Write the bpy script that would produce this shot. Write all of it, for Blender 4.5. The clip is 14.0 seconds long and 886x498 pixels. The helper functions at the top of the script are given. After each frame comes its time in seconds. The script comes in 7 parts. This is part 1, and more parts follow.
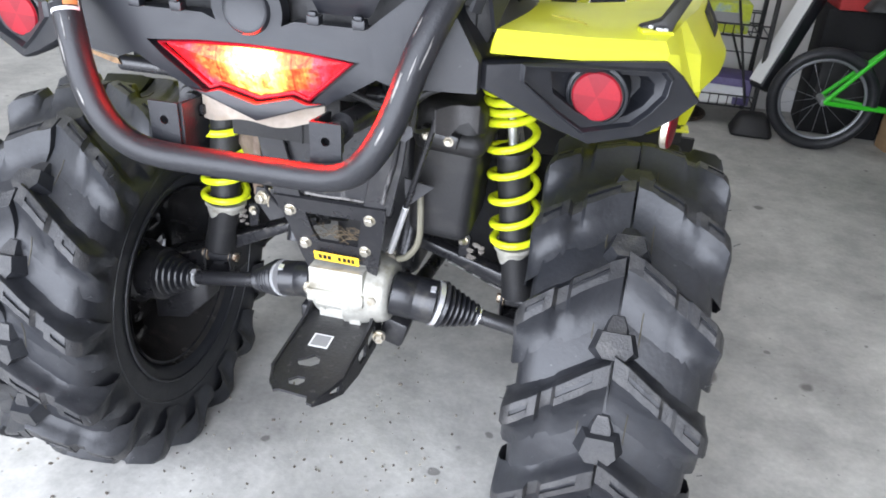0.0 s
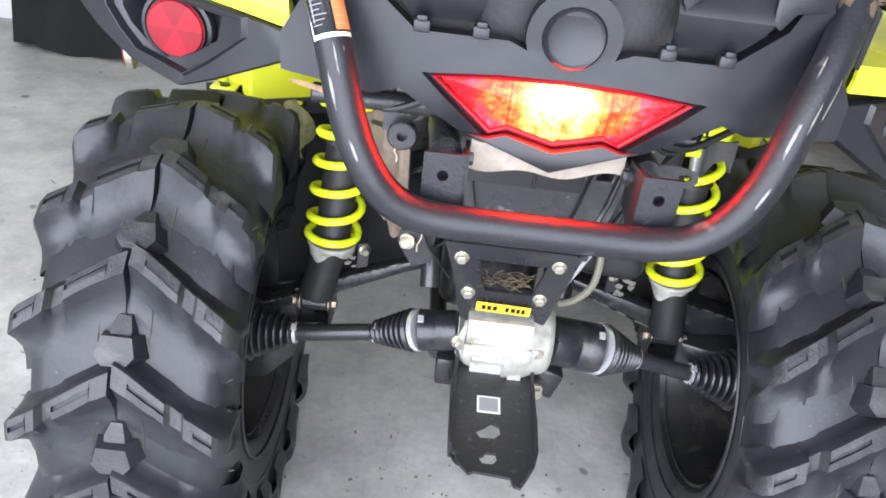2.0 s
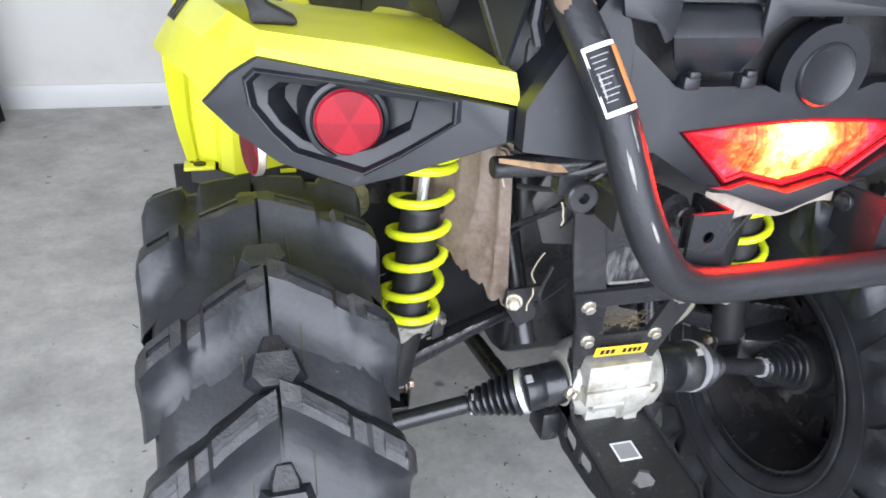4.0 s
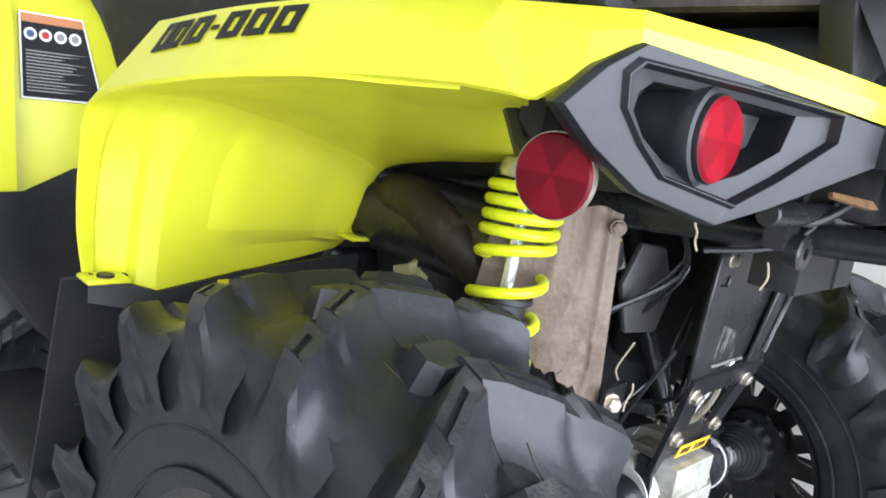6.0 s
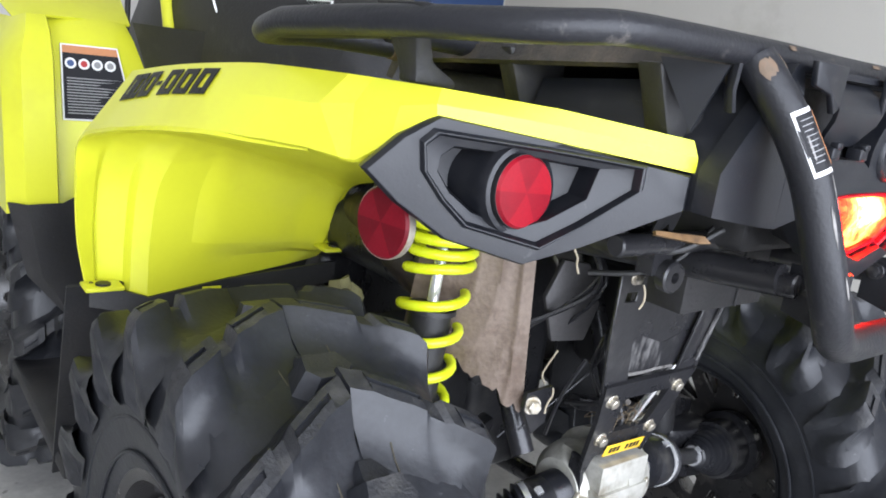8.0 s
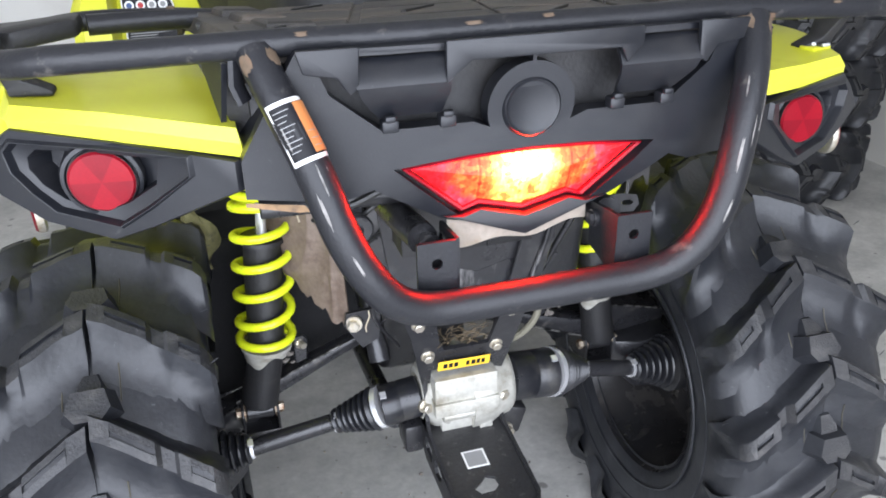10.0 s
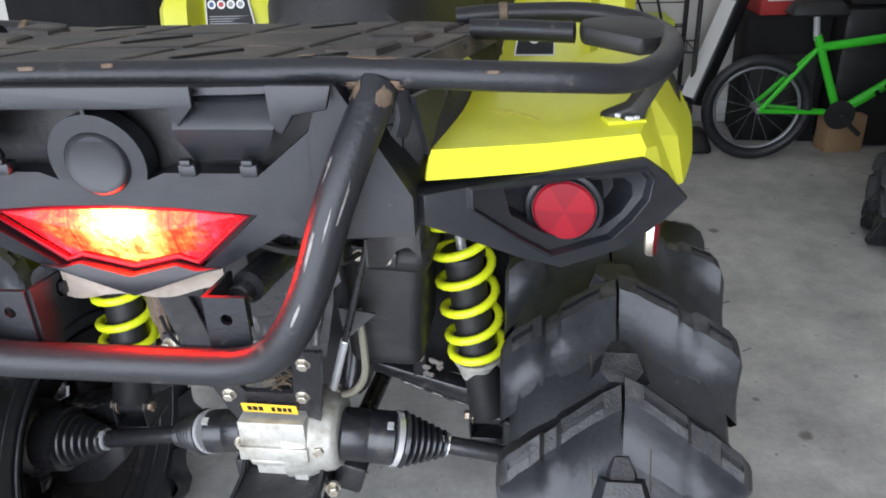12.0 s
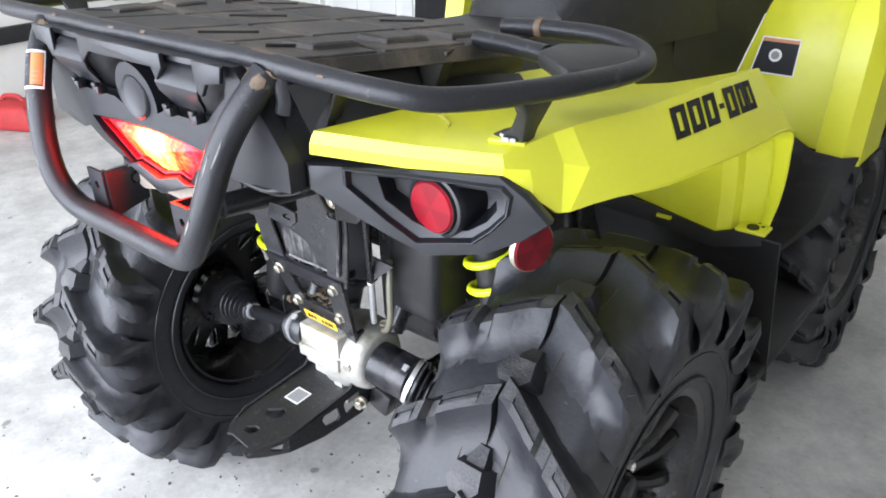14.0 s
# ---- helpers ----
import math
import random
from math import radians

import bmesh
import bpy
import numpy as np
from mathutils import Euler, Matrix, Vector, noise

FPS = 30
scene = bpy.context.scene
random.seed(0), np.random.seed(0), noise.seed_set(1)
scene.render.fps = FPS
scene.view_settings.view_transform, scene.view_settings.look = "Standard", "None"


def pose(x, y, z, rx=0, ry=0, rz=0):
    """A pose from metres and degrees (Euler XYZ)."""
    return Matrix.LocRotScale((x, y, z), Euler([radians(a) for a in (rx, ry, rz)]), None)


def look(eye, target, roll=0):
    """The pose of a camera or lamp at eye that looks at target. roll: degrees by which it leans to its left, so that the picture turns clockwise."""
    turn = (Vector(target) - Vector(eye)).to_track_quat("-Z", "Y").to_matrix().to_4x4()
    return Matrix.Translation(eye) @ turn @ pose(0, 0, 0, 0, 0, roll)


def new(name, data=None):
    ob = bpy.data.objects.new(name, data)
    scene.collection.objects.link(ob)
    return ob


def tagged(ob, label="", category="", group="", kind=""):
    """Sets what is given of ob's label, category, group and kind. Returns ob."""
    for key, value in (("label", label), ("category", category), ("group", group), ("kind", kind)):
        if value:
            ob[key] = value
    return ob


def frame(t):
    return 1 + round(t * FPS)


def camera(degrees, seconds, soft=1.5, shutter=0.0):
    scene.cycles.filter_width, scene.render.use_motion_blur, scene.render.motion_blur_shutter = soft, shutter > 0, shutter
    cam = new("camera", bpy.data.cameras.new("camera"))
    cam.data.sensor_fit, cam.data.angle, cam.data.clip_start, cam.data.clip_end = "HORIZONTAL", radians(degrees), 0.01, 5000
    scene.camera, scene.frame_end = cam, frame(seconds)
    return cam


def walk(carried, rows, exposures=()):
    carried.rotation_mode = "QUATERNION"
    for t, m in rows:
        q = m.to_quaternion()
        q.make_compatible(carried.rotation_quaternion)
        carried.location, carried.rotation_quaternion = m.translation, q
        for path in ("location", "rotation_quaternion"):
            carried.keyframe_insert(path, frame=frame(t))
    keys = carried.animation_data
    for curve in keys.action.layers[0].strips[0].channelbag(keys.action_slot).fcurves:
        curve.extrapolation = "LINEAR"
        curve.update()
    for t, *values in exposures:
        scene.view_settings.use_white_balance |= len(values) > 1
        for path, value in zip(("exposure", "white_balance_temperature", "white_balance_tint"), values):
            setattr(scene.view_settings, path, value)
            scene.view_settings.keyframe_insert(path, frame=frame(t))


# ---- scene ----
cam = camera(59.8, 14.0, soft=1.8)
PATH = [
    (0, (0.415, -1.086, 1.146), (0.033, 0.633, 0.2), 3.2),
    (0.5, (0.343, -1.014, 1.141), (-0.005, 0.686, 0.146), 3.2),
    (1, (0.156, -1.04, 1.142), (-0.084, 0.69, 0.167), 5.3),
    (1.5, (-0.011, -1.064, 1.15), (-0.076, 0.691, 0.193), 7.3),
    (2, (-0.102, -0.973, 1.117), (-0.076, 0.781, 0.157), 7.1),
    (2.5, (-0.171, -0.884, 1.121), (-0.073, 0.851, 0.131), 6.0),
    (2.7, (-0.211, -0.864, 1.119), (-0.071, 0.865, 0.122), 5.9),
    (4.8, (-0.745, -0.745, 1.09), (0.323, 0.769, 0.337), 5.5),
    (5, (-0.817, -0.636, 1.058), (0.409, 0.77, 0.338), 7.0),
    (5.5, (-0.883, -0.487, 0.955), (0.48, 0.85, 0.359), 7.3),
    (6, (-0.885, -0.429, 0.911), (0.524, 0.932, 0.509), 9.0),
    (6.5, (-0.893, -0.412, 0.897), (0.531, 0.955, 0.576), 9.9),
    (7, (-0.887, -0.429, 0.904), (0.547, 0.937, 0.628), 10.1),
    (7.5, (-0.875, -0.482, 0.924), (0.489, 0.944, 0.6), 9.8),
    (8, (-0.809, -0.614, 0.999), (0.417, 0.892, 0.52), 7.7),
    (8.2, (-0.761, -0.683, 1.053), (0.368, 0.872, 0.497), 6.2),
    (10.3, (-0.165, -0.985, 1.182), (0.166, 0.773, 0.287), -2.2),
    (10.5, (-0.095, -1.02, 1.195), (0.118, 0.761, 0.311), -2.8),
    (11, (0.044, -1.013, 1.187), (0.119, 0.787, 0.319), -2.5),
    (11.5, (0.201, -0.902, 1.176), (0.176, 0.894, 0.296), -1.7),
    (12, (0.367, -0.855, 1.175), (0.118, 0.921, 0.29), -2.4),
    (12.5, (0.547, -0.839, 1.199), (-0.132, 0.83, 0.331), -3.8),
    (13, (0.634, -0.753, 1.186), (-0.175, 0.854, 0.312), -2.7),
    (13.5, (0.737, -0.723, 1.185), (-0.253, 0.766, 0.288), -1.8),
    (14, (0.888, -0.751, 1.219), (-0.274, 0.598, 0.309), -1.7),
]
EXPOSURES = [(0.0, 0.13), (1.0, 0.11), (2.0, 0.10), (2.7, -0.11), (4.8, -0.07), (5.5, 0.0), (6.0, -0.03), (6.5, -0.18), (7.5, -0.38), (8.2, -0.22), (10.3, -0.30), (11.5, -0.42), (12.2, -0.38), (12.8, -0.15), (13.2, 0.02), (14.0, 0.15)]
walk(cam, [(t, look(eye, target, roll)) for t, eye, target, roll in PATH], EXPOSURES)

# ---------------------------------------------------------------- world, light, exposure
world = bpy.data.worlds.new("sky")
scene.world = world
world.use_nodes = True
wn = world.node_tree.nodes
sky = wn.new("ShaderNodeTexSky")
sky.sky_type, sky.sun_disc = "NISHITA", False
sky.sun_elevation, sky.sun_rotation = radians(48), radians(200)
world.node_tree.links.new(sky.outputs[0], wn["Background"].inputs[0])
wn["Background"].inputs[1].default_value = 0.12

sun = new("sun", bpy.data.lights.new("sun", "SUN"))
sun.data.energy, sun.data.angle, sun.data.color = 2.5, radians(0.5), (1.0, 0.95, 0.88)
sun.matrix_world = look((-2.0, -6.0, 7.2), (0, -5.0, 0))

door_light = new("door_daylight", bpy.data.lights.new("door_daylight", "AREA"))
door_light.data.shape, door_light.data.size, door_light.data.size_y = "RECTANGLE", 4.3, 2.1
door_light.data.energy, door_light.data.color = 272, (0.82, 0.87, 1.0)
door_light.matrix_world = look((-1.1, -2.03, 1.1), (-1.1, 0.3, 0.25))


# ---------------------------------------------------------------- materials
def surface(name, base, rough=0.5, metal=0.0, grain=60.0, vary=0.25, bump=0.15, stain=None, stain_scale=6.0, stain_at=(0.52, 0.68), coat=0.0, spec=0.5, stretch=None):
    """Two scales of variation: broad patches towards the stain colour, fine grain in tone, gloss and relief."""
    m = bpy.data.materials.new(name)
    m.use_nodes = True
    nt = m.node_tree
    n, ln = nt.nodes, nt.links.new
    b = n["Principled BSDF"]
    co = n.new("ShaderNodeTexCoord")
    fine = n.new("ShaderNodeTexNoise")
    fine.inputs["Scale"].default_value, fine.inputs["Detail"].default_value = grain, 6
    broad = n.new("ShaderNodeTexNoise")
    broad.inputs["Scale"].default_value, broad.inputs["Detail"].default_value, broad.inputs["Roughness"].default_value = stain_scale, 8, 0.65
    ln(co.outputs["Object"], fine.inputs["Vector"])
    if stretch:
        mp = n.new("ShaderNodeMapping")
        mp.inputs["Scale"].default_value = stretch
        ln(co.outputs["Object"], mp.inputs["Vector"])
        ln(mp.outputs["Vector"], broad.inputs["Vector"])
    else:
        ln(co.outputs["Object"], broad.inputs["Vector"])
    ramp = n.new("ShaderNodeMapRange")
    ramp.inputs["From Min"].default_value, ramp.inputs["From Max"].default_value = stain_at
    ln(broad.outputs["Fac"], ramp.inputs["Value"])
    mix = n.new("ShaderNodeMix")
    mix.data_type = "RGBA"
    mix.inputs["A"].default_value = (*base, 1)
    mix.inputs["B"].default_value = (*(stain or [c * (1 - vary) for c in base]), 1)
    ln(ramp.outputs["Result"], mix.inputs["Factor"])
    tone = n.new("ShaderNodeMapRange")
    tone.inputs["To Min"].default_value, tone.inputs["To Max"].default_value = 1 - vary, 1 + vary
    ln(fine.outputs["Fac"], tone.inputs["Value"])
    mul = n.new("ShaderNodeVectorMath")
    mul.operation = "SCALE"
    ln(mix.outputs["Result"], mul.inputs[0])
    ln(tone.outputs["Result"], mul.inputs["Scale"])
    ln(mul.outputs["Vector"], b.inputs["Base Color"])
    rg = n.new("ShaderNodeMapRange")
    rg.inputs["To Min"].default_value, rg.inputs["To Max"].default_value = max(0.04, rough - 0.08), min(1, rough + 0.09)
    ln(broad.outputs["Fac"], rg.inputs["Value"])
    ln(rg.outputs["Result"], b.inputs["Roughness"])
    b.inputs["Metallic"].default_value = metal
    b.inputs["Coat Weight"].default_value = coat
    b.inputs["Specular IOR Level"].default_value = spec
    if bump:
        bp = n.new("ShaderNodeBump")
        bp.inputs["Strength"].default_value, bp.inputs["Distance"].default_value = bump, 0.002
        ln(fine.outputs["Fac"], bp.inputs["Height"])
        ln(bp.outputs["Normal"], b.inputs["Normal"])
    return m


RUBBER = surface("rubber", (0.0135, 0.0145, 0.0175), 0.40, grain=150, vary=0.35, bump=0.22, stain=(0.025, 0.0265, 0.030), stain_scale=7, stain_at=(0.46, 0.68), spec=0.42)


def dusted(m, dust, amount, speck, waves=0.0):
    """Adds broad settled dust, streaky scuffs and small pale specks to a surface."""
    n, ln = m.node_tree.nodes, m.node_tree.links.new
    b = n["Principled BSDF"]
    old = b.inputs["Base Color"].links[0].from_socket
    co = n.new("ShaderNodeTexCoord")
    total = None
    for scale, lo, hi, top, stretch in ((5.0, 0.45, 0.75, amount, (1, 1, 1)), (26.0, 0.58, 0.74, amount * 1.3, (0.35, 1, 1)), (140.0, 0.70, 0.76, speck, (1, 1, 1))):
        mp = n.new("ShaderNodeMapping")
        mp.inputs["Scale"].default_value = stretch
        mp.inputs["Rotation"].default_value = (0.5, 0.4, 0.7)
        ln(co.outputs["Object"], mp.inputs["Vector"])
        t = n.new("ShaderNodeTexNoise")
        t.inputs["Scale"].default_value, t.inputs["Detail"].default_value = scale, 5
        ln(mp.outputs["Vector"], t.inputs["Vector"])
        r = n.new("ShaderNodeMapRange")
        r.inputs["From Min"].default_value, r.inputs["From Max"].default_value = lo, hi
        r.inputs["To Max"].default_value = top
        ln(t.outputs["Fac"], r.inputs["Value"])
        if total is None:
            total = r.outputs["Result"]
        else:
            k = n.new("ShaderNodeMath")
            k.operation = "ADD"
            k.use_clamp = True
            ln(total, k.inputs[0])
            ln(r.outputs["Result"], k.inputs[1])
            total = k.outputs[0]
    mix = n.new("ShaderNodeMix")
    mix.data_type = "RGBA"
    mix.inputs["B"].default_value = (*dust, 1)
    ln(total, mix.inputs["Factor"])
    ln(old, mix.inputs["A"])
    ln(mix.outputs["Result"], b.inputs["Base Color"])
    if waves:
        # moulding ripples and dents
        t = n.new("ShaderNodeTexNoise")
        t.inputs["Scale"].default_value, t.inputs["Detail"].default_value = 22, 3
        ln(co.outputs["Object"], t.inputs["Vector"])
        bp = n.new("ShaderNodeBump")
        bp.inputs["Strength"].default_value, bp.inputs["Distance"].default_value = waves, 0.012
        ln(t.outputs["Fac"], bp.inputs["Height"])
        was = b.inputs["Normal"].links[0].from_socket
        ln(was, bp.inputs["Normal"])
        ln(bp.outputs["Normal"], b.inputs["Normal"])
    return m


dusted(RUBBER, (0.11, 0.11, 0.115), 0.10, 0.6, 0.10)
RUBBER_WORN = surface("rubber_worn", (0.017, 0.0175, 0.0195), 0.52, grain=300, vary=0.5, bump=0.5, stain=(0.042, 0.041, 0.040), stain_scale=38, stain_at=(0.50, 0.72))
dusted(RUBBER_WORN, (0.20, 0.19, 0.18), 0.16, 0.7)
YELLOW = surface("yellow_plastic", (0.665, 0.675, 0.036), 0.32, grain=160, vary=0.02, bump=0.04, stain=(0.60, 0.595, 0.034), stain_scale=5)
SPRING = surface("yellow_enamel", (0.70, 0.79, 0.02), 0.28, grain=140, vary=0.04, bump=0.06, stain=(0.55, 0.52, 0.05), stain_scale=30, stain_at=(0.62, 0.8))
PLASTIC = surface("black_plastic", (0.007, 0.008, 0.011), 0.40, grain=420, vary=0.25, bump=0.06, stain=(0.015, 0.015, 0.017), stain_scale=9, spec=0.46)
SCUFF_PALE = surface("worn_grey_paint", (0.20, 0.19, 0.18), 0.55, grain=160, vary=0.5, bump=0.3, stain=(0.06, 0.055, 0.05), stain_scale=70)
DECK = surface("dusty_black_plastic", (0.022, 0.020, 0.018), 0.6, grain=300, vary=0.5, bump=0.5, stain=(0.115, 0.092, 0.070), stain_scale=10, stain_at=(0.44, 0.74), stretch=(0.6, 1.6, 1))
PLASTIC_DARK = surface("matt_black_plastic", (0.013, 0.013, 0.014), 0.5, grain=200, vary=0.3, bump=0.3, stain=(0.018, 0.017, 0.016), stain_scale=8, spec=0.4)
TUBE = surface("black_powder_coat", (0.012, 0.0125, 0.015), 0.40, grain=260, vary=0.25, bump=0.25, stain=(0.15, 0.135, 0.12), stain_scale=26, stain_at=(0.62, 0.80), spec=0.36)
SCUFF = surface("scuffed_bare_metal", (0.14, 0.10, 0.068), 0.6, metal=0.3, grain=120, vary=0.5, bump=0.4, stain=(0.13, 0.08, 0.05), stain_scale=60)
CHASSIS = surface("black_chassis_paint", (0.017, 0.017, 0.019), 0.28, grain=90, vary=0.3, bump=0.25, stain=(0.045, 0.044, 0.043), stain_scale=14, stain_at=(0.56, 0.75))
SCRAPED = surface("scraped_black_steel", (0.014, 0.014, 0.016), 0.36, grain=120, vary=0.4, bump=0.3, stain=(0.22, 0.215, 0.21), stain_scale=34, stain_at=(0.50, 0.74), stretch=(1.6, 1.6, 0.35))
CAST = surface("cast_aluminium", (0.50, 0.49, 0.44), 0.5, metal=0.45, grain=90, vary=0.2, bump=0.5, stain=(0.27, 0.25, 0.20), stain_scale=20, stain_at=(0.50, 0.70))
ZINC = surface("zinc_plated_steel", (0.55, 0.51, 0.43), 0.35, metal=0.8, grain=200, vary=0.2, bump=0.2, stain=(0.4, 0.33, 0.2), stain_scale=60)
BRIGHT = surface("bright_steel", (0.86, 0.86, 0.87), 0.24, metal=0.7, grain=200, vary=0.1, bump=0.1)
BOOT = surface("black_rubber_boot", (0.012, 0.0125, 0.015), 0.29, grain=150, vary=0.3, bump=0.2, stain=(0.045, 0.042, 0.038), stain_scale=22)
RIM = surface("gloss_black_rim", (0.014, 0.014, 0.015), 0.25, grain=120, vary=0.3, bump=0.08, stain=(0.05, 0.045, 0.04), stain_scale=12, stain_at=(0.58, 0.8))
SHIELD = surface("heat_shield_tan_metal", (0.17, 0.128, 0.098), 0.55, metal=0.2, grain=160, vary=0.35, bump=0.5, stain=(0.10, 0.068, 0.048), stain_scale=16)
CRUMB = surface("dark_dirt", (0.10, 0.085, 0.07), 0.9, grain=200, vary=0.5, bump=0.4, stain=(0.30, 0.27, 0.22), stain_scale=9, stain_at=(0.5, 0.55))
dusted(PLASTIC, (0.10, 0.10, 0.10), 0.06, 0.25)
dusted(CHASSIS, (0.20, 0.195, 0.19), 0.04, 0.6)
dusted(PLASTIC_DARK, (0.13, 0.12, 0.11), 0.10, 0.3)
dusted(RIM, (0.18, 0.16, 0.14), 0.18, 0.4)
MUD = surface("dried_tan_mud", (0.31, 0.265, 0.22), 0.9, grain=120, vary=0.3, bump=0.8, stain=(0.22, 0.175, 0.13), stain_scale=30)
SEAT = surface("black_vinyl", (0.012, 0.012, 0.012), 0.5, grain=260, vary=0.25, bump=0.3)
STICKER_BLACK = surface("black_label", (0.010, 0.010, 0.012), 0.45, grain=200, vary=0.1, bump=0.0, spec=0.2)
STICKER_WHITE = surface("white_label", (0.75, 0.75, 0.74), 0.4, grain=100, vary=0.06, bump=0.0)
STICKER_ORANGE = surface("orange_label", (0.50, 0.19, 0.06), 0.4, grain=100, vary=0.1, bump=0.0)
STICKER_YELLOW = surface("amber_label", (0.80, 0.50, 0.03), 0.4, grain=100, vary=0.1, bump=0.0)
GREY_PRINT = surface("grey_print", (0.25, 0.25, 0.25), 0.5, grain=100, vary=0.1, bump=0.0)
LOGO = surface("black_logo_film", (0.01, 0.01, 0.01), 0.5, grain=200, vary=0.3, bump=0.05, spec=0.2)
REFLECTOR = surface("red_reflector", (0.23, 0.005, 0.013), 0.35, grain=500, vary=0.15, bump=0.08, stain=(0.26, 0.005, 0.012), stain_scale=25, coat=0.0, spec=0.18)
REFLECTOR_MID = surface("red_reflector_facet", (0.18, 0.004, 0.011), 0.35, grain=500, vary=0.15, bump=0.08, stain=(0.15, 0.004, 0.010), stain_scale=25, spec=0.18)
REFLECTOR_SIDE = surface("red_reflector_deep", (0.13, 0.003, 0.009), 0.35, grain=500, vary=0.15, bump=0.08, stain=(0.10, 0.002, 0.007), stain_scale=25, coat=0.0, spec=0.18)
REFLECTOR_DARK = surface("red_reflector_sector", (0.085, 0.002, 0.006), 0.35, grain=500, vary=0.15, bump=0.08, stain=(0.10, 0.002, 0.006), stain_scale=25, coat=0.0, spec=0.18)
OLIVE = surface("olive_foam", (0.12, 0.11, 0.045), 0.85, grain=120, vary=0.4, bump=0.8, stain=(0.04, 0.035, 0.02), stain_scale=40)
HOSE = surface("clear_tan_hose", (0.17, 0.16, 0.12), 0.4, grain=80, vary=0.15, bump=0.1)
# black cloth; also colours the sheet that stands in for wheel-bay shade
CLOTH_AND_SHADE = surface("black_cloth_and_shade", (0.008, 0.008, 0.009), 0.95, grain=150, vary=0.4, bump=0.5)
WALL = surface("beige_painted_wall", (0.61, 0.59, 0.54), 0.75, grain=120, vary=0.03, bump=0.15, stain=(0.50, 0.48, 0.43), stain_scale=2)
# same beige paint, lightened in colour to make up for weak light at the back
WALL_BRIGHTENED = surface("brightened_beige_wall", (0.74, 0.73, 0.69), 0.75, grain=120, vary=0.03, bump=0.15, stain=(0.68, 0.66, 0.62), stain_scale=2)
CEILING = surface("white_ceiling_paint", (0.80, 0.79, 0.77), 0.85, grain=90, vary=0.03, bump=0.2)
WHITE_PAINT = surface("white_gloss_paint", (0.76, 0.76, 0.75), 0.4, grain=90, vary=0.03, bump=0.08)
DRIVE = surface("driveway_concrete", (0.45, 0.44, 0.42), 0.85, grain=40, vary=0.15, bump=0.4)
WIRE = surface("black_wire", (0.02, 0.02, 0.02), 0.4, grain=90, vary=0.2, bump=0.1)
GREEN = surface("green_bike_paint", (0.05, 0.60, 0.03), 0.3, grain=90, vary=0.06, bump=0.05)
SILVER = surface("silver_plastic", (0.62, 0.63, 0.65), 0.3, metal=0.3, grain=120, vary=0.06, bump=0.05)
CARD = surface("brown_cardboard", (0.34, 0.22, 0.12), 0.85, grain=70, vary=0.15, bump=0.2)
RED_CARD = surface("red_printed_card", (0.42, 0.03, 0.03), 0.6, grain=70, vary=0.15, bump=0.1)
BLUE = surface("blue_plastic", (0.03, 0.07, 0.20), 0.45, grain=90, vary=0.1, bump=0.1)
PURPLE = surface("purple_print", (0.10, 0.08, 0.20), 0.5, grain=90, vary=0.3, bump=0.1)
LIME_CARD = surface("lime_printed_card", (0.48, 0.55, 0.04), 0.5, grain=90, vary=0.3, bump=0.1, stain=(0.3, 0.4, 0.35), stain_scale=14)
BRASSY = surface("scraped_brown_tube", (0.20, 0.115, 0.05), 0.4, metal=0.3, grain=90, vary=0.4, bump=0.4, stain=(0.05, 0.03, 0.018), stain_scale=30)
BURNT = surface("burnt_exhaust_steel", (0.022, 0.016, 0.012), 0.6, metal=0.2, grain=90, vary=0.5, bump=0.3, stain=(0.11, 0.075, 0.05), stain_scale=22)
STEEL = surface("grey_sheet_steel", (0.30, 0.31, 0.33), 0.35, metal=0.6, grain=120, vary=0.2, bump=0.1)
GUARD = surface("matt_grey_plastic", (0.050, 0.048, 0.048), 0.5, grain=200, vary=0.3, bump=0.2)
SEAM = surface("faded_mould_line", (0.055, 0.048, 0.03), 0.6, grain=200, vary=0.4, bump=0.0)
SMEAR = surface("dull_dirt_smear", (0.42, 0.38, 0.05), 0.7, grain=120, vary=0.4, bump=0.1)
STRAW = surface("pale_straw", (0.42, 0.36, 0.26), 0.8, grain=90, vary=0.3, bump=0.0)
GRASS = surface("dry_grass", (0.13, 0.095, 0.055), 0.9, grain=90, vary=0.3, bump=0.0)


